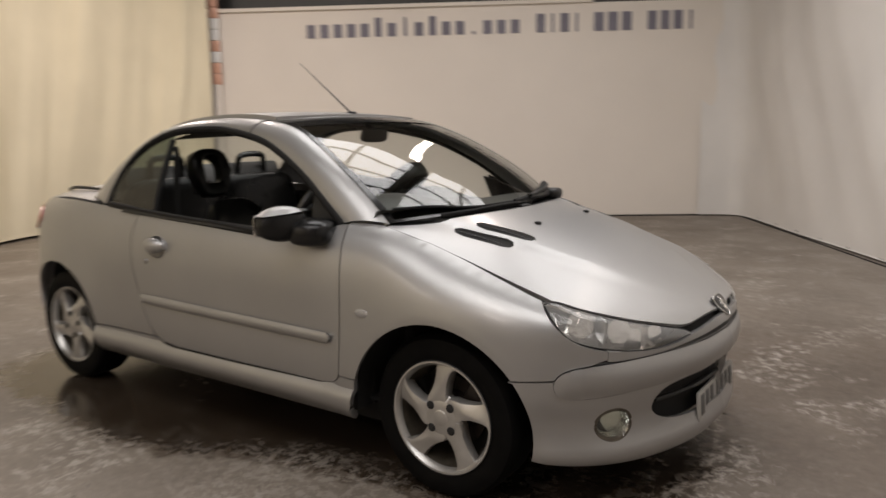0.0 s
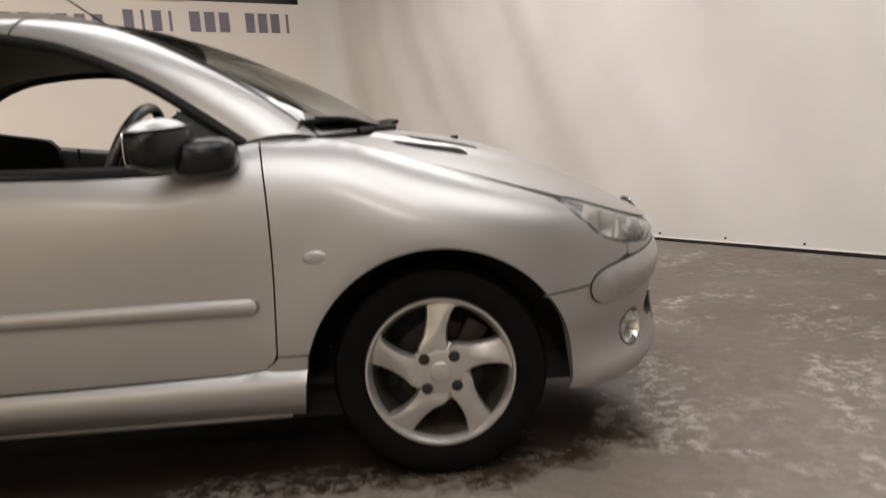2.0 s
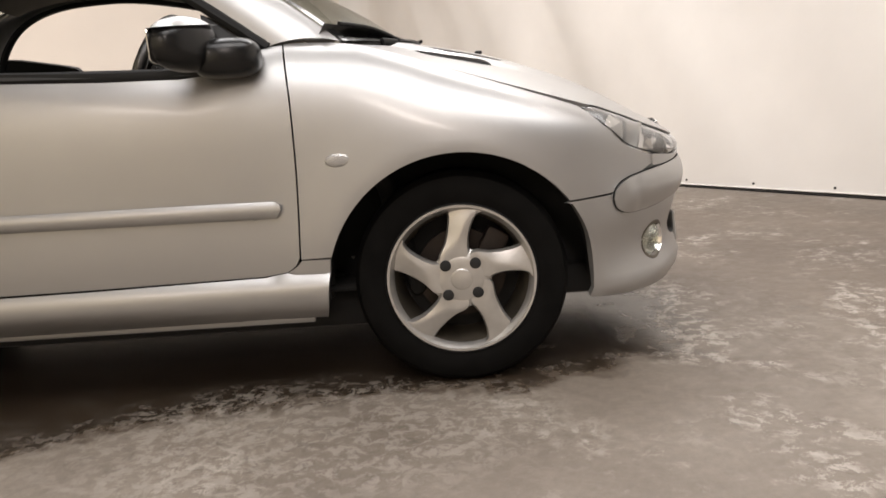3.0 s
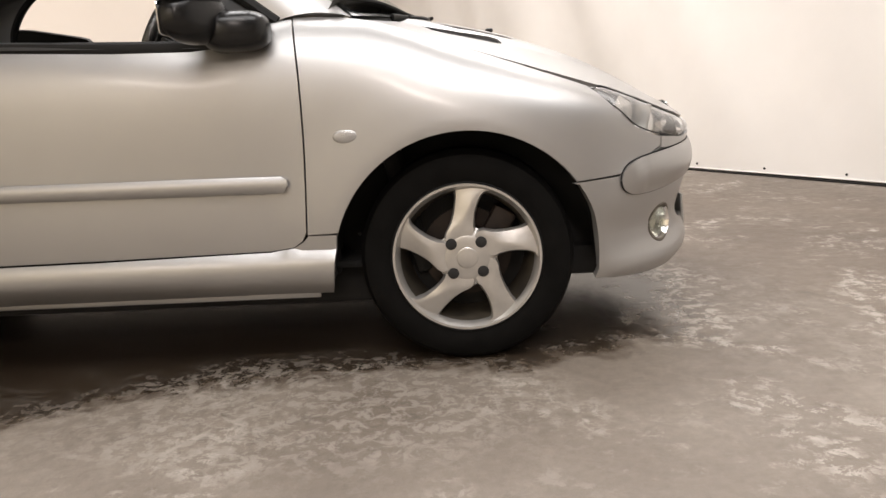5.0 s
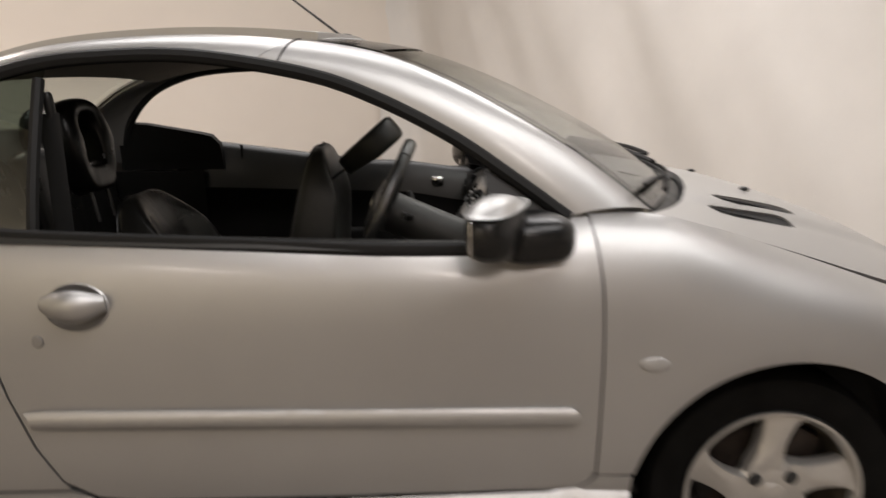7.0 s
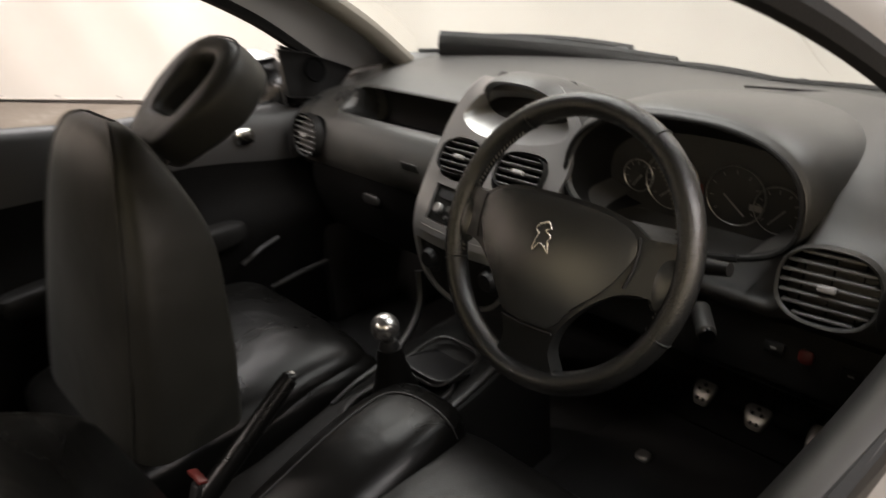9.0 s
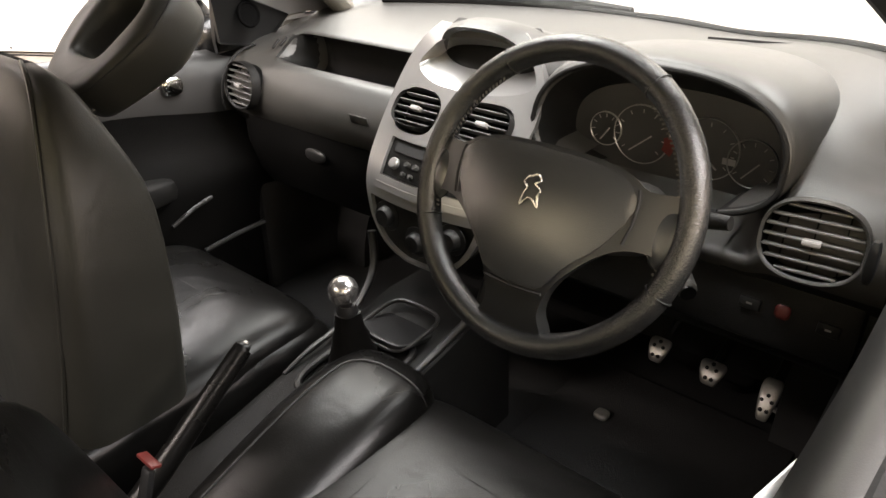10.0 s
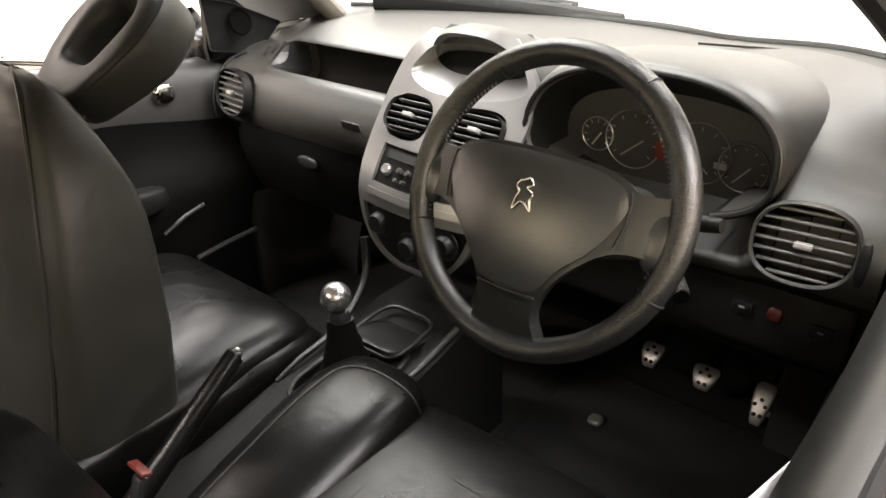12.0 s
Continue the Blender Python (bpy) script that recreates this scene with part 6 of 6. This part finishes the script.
for s in (-1, 1):
    part("console_rail", tube(smooth_curve([(-0.722, s * 0.140, 0.665), (-0.738, s * 0.125, 0.60), (-0.79, s * 0.108, 0.56), (-0.86, s * 0.100, 0.533), (-0.93, s * 0.098, 0.522), (-0.99 if s > 0 else -1.06, s * 0.096, 0.505)], 5), lambda t: 0.009 - 0.005 * t, 10), RAIL, tunnel, "satin grey edge rail")
part("oddments_tray", blob((0.13, 0.12, 0.012), (-0.80, 0, 0.540), 0.3, 0.4, 24, (0, 12, 0)), BLACK, tunnel)
frame_path = [(-0.908 + 0.098 * math.copysign(abs(math.cos(a)) ** 0.5, math.cos(a)), 0.066 * math.copysign(abs(math.sin(a)) ** 0.5, math.sin(a)), 0.520 - 0.10 * 0.098 * math.copysign(abs(math.cos(a)) ** 0.5, -math.cos(a))) for a in np.linspace(0, 2 * math.pi, 40, endpoint=False)]
part("gaiter_frame", tube(frame_path, 0.0065, 8, True), RAIL, tunnel, "satin grey frame round the gaiter")
tray_path = [(p[0] * 0.62 - 0.24, p[1] * 0.9, 0.553 + 0.12 * (p[0] * 0.62 - 0.24 + 0.80)) for p in frame_path]
part("tray_rim", tube(tray_path, 0.004, 8, True), RAIL, tunnel)
gear = part("gear_lever", tube([(-0.905, 0, 0.56), (-0.918, 0, 0.64), (-0.922, 0, 0.668)], lambda t: 0.013 - 0.003 * t, 12), BLACK, car, "gear lever with a round metal knob")
part("gear_knob", blob((0.050, 0.050, 0.050), (-0.923, 0, 0.678), 1, 1, 28), SATIN, gear, "round polished metal knob")
part("knob_collar", lathe([(0.0, 0.0), (0.016, 0.0), (0.018, 0.012), (0.014, 0.024), (0.0, 0.024)], 20, "Z"), BLACK, gear).data.transform(Matrix.Translation((-0.918, 0, 0.626)))
rings = []
for t in np.linspace(0, 1, 9):
    w = 0.027 * (1 - t) ** 1.3 + 0.018
    z = 0.510 + 0.125 * t
    rings.append([Vector((-0.91 - 0.008 * t + w * 1.1 * math.copysign(abs(math.cos(a)) ** 0.7, math.cos(a)) * (1 + 0.08 * math.sin(7 * t * math.pi)), w * math.copysign(abs(math.sin(a)) ** 0.7, math.sin(a)) * (1 + 0.10 * math.sin(7 * t * math.pi + a)), z)) for a in np.linspace(0, 2 * math.pi, 28, endpoint=False)])
part("gaiter", ring_loft(rings), SHADELEATHER, gear, "folded leather gaiter", 50)
hb = part("handbrake", tube(smooth_curve([(-1.42, 0.01, 0.44), (-1.36, 0.01, 0.478), (-1.25, 0.01, 0.556), (-1.18, 0.01, 0.610), (-1.118, 0.01, 0.658), (-1.110, 0.01, 0.664)], 5), lambda t: (0.0195 - 0.006 * t) * (1 if t < 0.97 else 0.62), 18), SHADELEATHER, car, "leather-covered handbrake lever", 60)
part("handbrake_button", tube([(-1.114, 0.01, 0.661), (-1.103, 0.01, 0.6695), (-1.101, 0.01, 0.671)], lambda t: 0.0075 - 0.003 * (t > 0.9), 14), SATIN, hb, "chrome release button")


# seats
def car_seat(cx, cy, back_x, lean, head, side_up, label, hide, rise=0.27, top_in=0.36, thick=1.0, tall=0.60, sunk=0.0):
    """A leather sports seat: cushion front at cx, backrest foot at back_x, lean in degrees."""
    seat = None

    def cushion_shape(p):
        front = p.x / 0.27
        crown = 0.016 * (1 - (p.y / 0.21) ** 2) * (1 - front * front) if p.z > 0 else 0.0
        return Vector((p.x, p.y, p.z + crown - 0.020 * max(0, front) ** 3 * (p.z > 0)))
    seat = part("front_seat", blob((0.55, 0.44 + 1.6 * sunk, 0.17), (cx - 0.285, cy, 0.460 + 0.45 * side_up + 0.4 * sunk), 0.34, 0.26, 48, (0, -5, 0), cushion_shape), SHADELEATHER, car, label, 60)
    part("seat_base", box((0.46, 0.40, 0.14), (cx - 0.30, cy, 0.355), 0.02), VOID, seat)
    inner = 1 if cy < 0 else -1
    for s in (-1, 1):
        def bolster_shape(p):
            f = p.x / 0.28
            grow = 0.78 + 0.22 * smooth_step(-1.0, 0.5, f)
            return Vector((p.x, p.y * grow + s * 0.012 * f, p.z * grow + 0.5 * up * f))
        up = side_up if s == inner else 0.0
        wide = 0.150 + 1.0 * up
        bx, by, bz = cx - 0.285 - 0.4 * up, cy + s * (0.178 + 0.9 * up), 0.482 + 0.5 * up - sunk
        bolster = part("bolster", blob((0.57, wide, 0.165), (bx, by, bz), 0.70, 0.50, 44, (0, -6, 0), bolster_shape), SHADELEATHER, seat, "rolled leather bolster", 80)
        m = pose(bx, by, bz, 0, -6, 0)
        path = [(x, 0.24 * wide) for x in np.linspace(-0.25, 0.19, 22)] + [(0.19 + 0.045 * math.sin(a), 0.24 * wide - 0.3 * wide * (1 - math.cos(a))) for a in np.linspace(0.1, 1.57, 9)] + [(0.235, y * wide) for y in np.linspace(-0.1, -0.42, 8)]
        seam = []
        for x, y in path:
            r = ((abs(x) / 0.285) ** 4 + (abs(y) / (wide / 2)) ** 4) ** (0.5 / 0.70)
            seam.append(m @ bolster_shape(Vector((x, s * y, 0.0825 * max(0.0, 1 - r) ** 0.35 + 0.0008))))
        part("bolster_seam", tube(seam, 0.0018, 6), SEAM, bolster)

    def back_shape(p):
        t = p.z / tall + 0.5
        w = 1.0 - top_in * smooth_step(0.40, 1.0, t) - 0.05 * smooth_step(0.4, 0.0, t)
        f = abs(p.y) / 0.24
        bol = 0.055 * f ** 3 * (1 - smooth_step(0.75, 1.0, t) * 0.8) if p.x > 0 else 0.0
        return Vector((p.x * (thick - (thick - 0.65) * t) + bol - 0.02 * (1 - f * f) * (p.x > 0), p.y * w, p.z))
    m = pose(back_x, cy, 0.44, 0, lean, 0)
    back = part("backrest", blob((0.16, 0.49, tall), (0, 0, rise), 0.52, 0.55, 52, (0, 0, 0), back_shape), hide, seat, "padded leather backrest", 60)
    back.data.transform(m)
    for s in (-1, 1):
        ca, sa = -abs(math.cos(radians(132))) ** 0.55, math.sin(radians(132)) ** 0.55
        seam = []
        for th in np.linspace(-1.2, 1.45, 30):
            k = abs(math.cos(th)) ** 0.52
            seam.append(m @ (back_shape(Vector((0.0805 * k * ca, s * 0.2455 * k * sa, (tall / 2 + 0.0005) * math.copysign(abs(math.sin(th)) ** 0.52, th)))) + Vector((0, 0, rise))))
        part("backrest_seam", tube(seam, 0.0034, 6), hide, back)
    # headrest: a padded loop
    hm = pose(head[0], cy, head[1], 0, head[2], 0)
    rings, edge = [], []
    for a in np.linspace(0, 2 * math.pi, 56, endpoint=False):
        e = 0.72 if math.sin(a) > 0 else 0.45
        c, v = math.copysign(abs(math.cos(a)) ** e, math.cos(a)), math.copysign(abs(math.sin(a)) ** e, math.sin(a))
        front, soft = 1 - 0.42 * smooth_step(0.2, -1.0, v), 0.42 + 0.26 * smooth_step(-0.6, 0.5, v)
        neck = 1 - 0.32 * smooth_step(0.1, -0.95, v)
        outer, inner_p = Vector((0, 0.116 * c * neck, 0.120 + (0.120 if v > 0 else 0.126) * v)), Vector((0, 0.050 * c, 0.128 + 0.064 * v))
        mid, half = (outer + inner_p) / 2, (outer - inner_p) / 2
        rings.append([mid + half * math.copysign(abs(math.cos(b)) ** soft, math.cos(b)) + Vector((0.046 * (front if b < math.pi else 1.0) * math.copysign(abs(math.sin(b)) ** soft, math.sin(b)), 0, 0)) for b in np.linspace(0, 2 * math.pi, 24, endpoint=False)])
        edge.append(mid + half * 0.90 + Vector((-0.036, 0, 0)))
    bm = ring_loft(rings + rings[:1], cap=False)
    bmesh.ops.remove_doubles(bm, verts=bm.verts, dist=1e-5)
    bm.transform(hm)
    hr = part("headrest", bm, hide, seat, "padded loop headrest", 80)
    bm = tube(edge, 0.0018, 6, True)
    bm.transform(hm)
    part("headrest_seam", bm, SEAM, hr)
    for s in (-1, 1):
        bm = tube([(0.0, s * 0.045, 0.02), (-0.01, s * 0.045, -0.08)], 0.005, 10)
        bm.transform(hm)
        part("headrest_post", bm, RAIL, hr, "dark metal headrest post")
    return seat


# driver's seat takes the dark copy; passenger back and headrest the lit one
car_seat(-0.885, -0.365, -1.388, -17, (-1.665, 0.995, -16), 0.055, "black leather driver's seat with padded bolsters", SHADELEATHER)
car_seat(-0.832, 0.375, -1.262, 8, (-1.100, 0.957, 50), 0.005, "black leather passenger seat tipped upright", LITLEATHER, 0.247, 0.20, 1.40, 0.73, 0.035)
part("seat_buckle", box((0.012, 0.020, 0.066), (-1.325, -0.080, 0.612), 0.006, (0, 20, 0)), BLACK, car, "seat belt buckle with a red button")
part("buckle_button", box((0.014, 0.036, 0.005), (-1.312, -0.080, 0.652), 0.002, (0, 20, 0)), REDBTN, car, "red release button")
for s in (-1, 1):
    back = part("rear_seat", blob((0.16, 0.56, 0.62), (-2.08, s * 0.30, 0.76), 0.35, 0.35, 28, (0, -12, 0)), SHADELEATHER, car, "black leather rear seat back", 60)
    part("rear_cushion", blob((0.45, 0.52, 0.16), (-1.88, s * 0.30, 0.46), 0.35, 0.35, 24), SHADELEATHER, back, "", 60)
    part("roll_hoop", tube(smooth_curve([(-2.17, s * 0.20, 1.00), (-2.16, s * 0.20, 1.13), (-2.15, s * 0.23, 1.175), (-2.15, s * 0.37, 1.175), (-2.16, s * 0.40, 1.13), (-2.17, s * 0.40, 1.00)], 5), 0.018, 10), GLOSSBLACK, car, "black roll hoop behind the seat")
part("parcel_shelf", box((0.10, 1.10, 0.22), (-2.20, 0, 1.02), 0.03, (0, -20, 0)), DASHDARK, car, "dark padded panel below the rear window")

# door linings
for s in (-1, 1):
    part("kick_panel", box((0.24, 0.03, 0.62), (-0.485, s * 0.676, 0.56), 0.01), CARPET, car)
for s in (-1, 1):
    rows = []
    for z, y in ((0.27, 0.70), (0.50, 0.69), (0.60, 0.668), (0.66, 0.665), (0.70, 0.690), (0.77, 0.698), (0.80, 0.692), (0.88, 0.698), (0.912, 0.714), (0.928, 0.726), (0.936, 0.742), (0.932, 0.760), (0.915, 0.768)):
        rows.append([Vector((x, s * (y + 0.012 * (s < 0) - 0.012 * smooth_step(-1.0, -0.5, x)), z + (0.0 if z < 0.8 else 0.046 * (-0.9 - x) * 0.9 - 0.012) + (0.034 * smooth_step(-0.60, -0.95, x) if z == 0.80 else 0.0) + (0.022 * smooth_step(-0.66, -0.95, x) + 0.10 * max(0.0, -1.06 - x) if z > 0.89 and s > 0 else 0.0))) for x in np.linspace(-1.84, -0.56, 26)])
    # lining below the padded top is darkened for the shade there
    lining = part("door_lining", ring_loft(rows[:7], closed=False), SHADEBLACK, car, "lower door lining, darkened for the shade under its top", 50)
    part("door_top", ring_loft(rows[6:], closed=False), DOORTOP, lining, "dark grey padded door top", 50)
    part("armrest", blob((0.55, 0.07, 0.06), (-1.10, s * (0.662 if s > 0 else 0.70), 0.652), 0.4, 0.4, 20), LOWDASH, lining)
    pull_x, pull_z = (-0.775, 0.862) if s > 0 else (-0.475, 0.655)
    part("door_pull", blob((0.052, 0.018, 0.042), (pull_x, s * 0.684, pull_z), 0.7, 0.8, 18), CHROME, lining, "chrome inner door handle")
    if s > 0:
        part("pocket_edge", tube([(-0.797, 0.632, 0.488), (-0.71, 0.628, 0.500), (-0.633, 0.622, 0.507)], 0.006, 8), RAIL, lining, "satin edge of the door pocket")
        part("pull_strap", tube([(-0.86, 0.640, 0.571), (-0.80, 0.640, 0.596), (-0.752, 0.640, 0.608)], 0.005, 8), RAIL, lining, "satin edge of the door grip")
    corner = [(-0.46, 0.975), (-0.50, 0.93), (-0.548, 0.912), (-0.648, 0.935), (-0.68, 1.055), (-0.60, 1.035)] if s > 0 else [(-0.46, 0.955), (-0.50, 0.93), (-0.61, 0.90), (-0.61, 1.035), (-0.60, 1.02)]
    trim = part("corner_trim", sheet(corner, lambda a, b: Vector((a, s * (0.685 + 0.02 * (s < 0) - 0.30 * max(0, b - 0.93)), b)), 0.04, 0.01), BLACK, lining, "black corner panel with a speaker")
    if s > 0:
        bm = lathe([(0.0, 0.0), (0.022, 0.0), (0.025, -0.003), (0.028, -0.003), (0.030, 0.001)], 28, "Y")
        bm.transform(pose(-0.580, 0.650, 0.990, -16, 0, 0))
        part("speaker", bm, HOLLOW, lining, "round black speaker")
        part("dash_joint", tube(smooth_curve([(-0.566, 0.662, 0.920), (-0.61, 0.657, 0.914), (-0.64, 0.655, 0.895), (-0.665, 0.655, 0.865), (-0.675, 0.655, 0.822), (-0.672, 0.655, 0.795)], 4), 0.003, 6), SEAL, lining)
    part("pillar_inner", tube([Vector((p.x - 0.01, s * (abs(p.y) - (0.002 if s < 0 else 0.035)), p.z - 0.008)) for p in RAILLINE[:37]], 0.012 if s < 0 else 0.030, 10, flat=0.8), BEIGE, car, "beige windscreen pillar lining")
    quarter_rows = [[Vector((x, s * 0.665, z)) for x in np.linspace(-2.15, -1.72, 6)] for z in (0.38, 0.7, 0.93)]
    part("rear_side_lining", ring_loft(quarter_rows, closed=False), LOWDASH, car)
part("quarter_pad", sheet([(-2.06, 0.93), (-2.05, 1.125), (-1.93, 1.115), (-1.72, 1.075), (-1.68, 1.065), (-1.65, 1.03), (-1.645, 0.93)], lambda a, b: Vector((a, 0.690 - 0.2 * max(0, b - 0.95), b)), 0.03, 0.03, inward=(0, 1, 0)), LOWDASH, car, "dark padded panel behind the passenger door")
part("lock_knob", tube([(-1.574, 0.715, 0.95), (-1.574, 0.712, 1.025)], 0.006, 8), BLACK, car, "door lock knob")
belt = part("seat_belt", tube([(-1.655, -0.585, 1.20), (-1.645, -0.605, 1.0), (-1.640, -0.620, 0.80), (-1.640, -0.630, 0.45)], 0.023, 8, flat=0.06, up=(0, 1, 0)), SEAL, car, "black seat belt strap")
part("belt_guide", blob((0.020, 0.024, 0.070), (-1.655, -0.580, 1.215), 0.6, 0.6, 16, (8, 0, 0)), BLACK, belt)
part("mirror_stem", tube([(-0.955, 0, 1.335), (-0.90, 0, 1.31)], 0.010, 8), BLACK, car)
rear_view = part("rear_view_mirror", blob((0.035, 0.185, 0.068), (-0.895, -0.01, 1.285), 0.5, 0.5, 24, (0, 14, 0)), BLACK, car, "black interior mirror")
part("mirror_face", blob((0.004, 0.150, 0.045), (-0.9125, -0.01, 1.2805), 0.4, 0.5, 20, (0, 14, 0)), CHROME, rear_view)
for s in (-1, 1):
    part("sun_visor", blob((0.15, 0.38, 0.018), (-1.04, s * 0.26, 1.325), 0.4, 0.4, 20, (0, -6, 0)), BEIGE, car, "folded beige sun visor")
part("paper_tag", box((0.15, 0.003, 0.014), (-1.085, -0.702, 0.842), 0.001, (-15, 24.6, 0)), PAPER, car, "white paper tag in the door")


# ---- keep the tree at thing > part > sub-part ----
def depth_of(ob):
    d = 0
    while ob.parent:
        ob, d = ob.parent, d + 1
    return d


for ob in list(car.children_recursive):
    while depth_of(ob) > 2:
        ob.matrix_basis = ob.parent.matrix_basis @ ob.matrix_basis
        ob.parent = ob.parent.parent
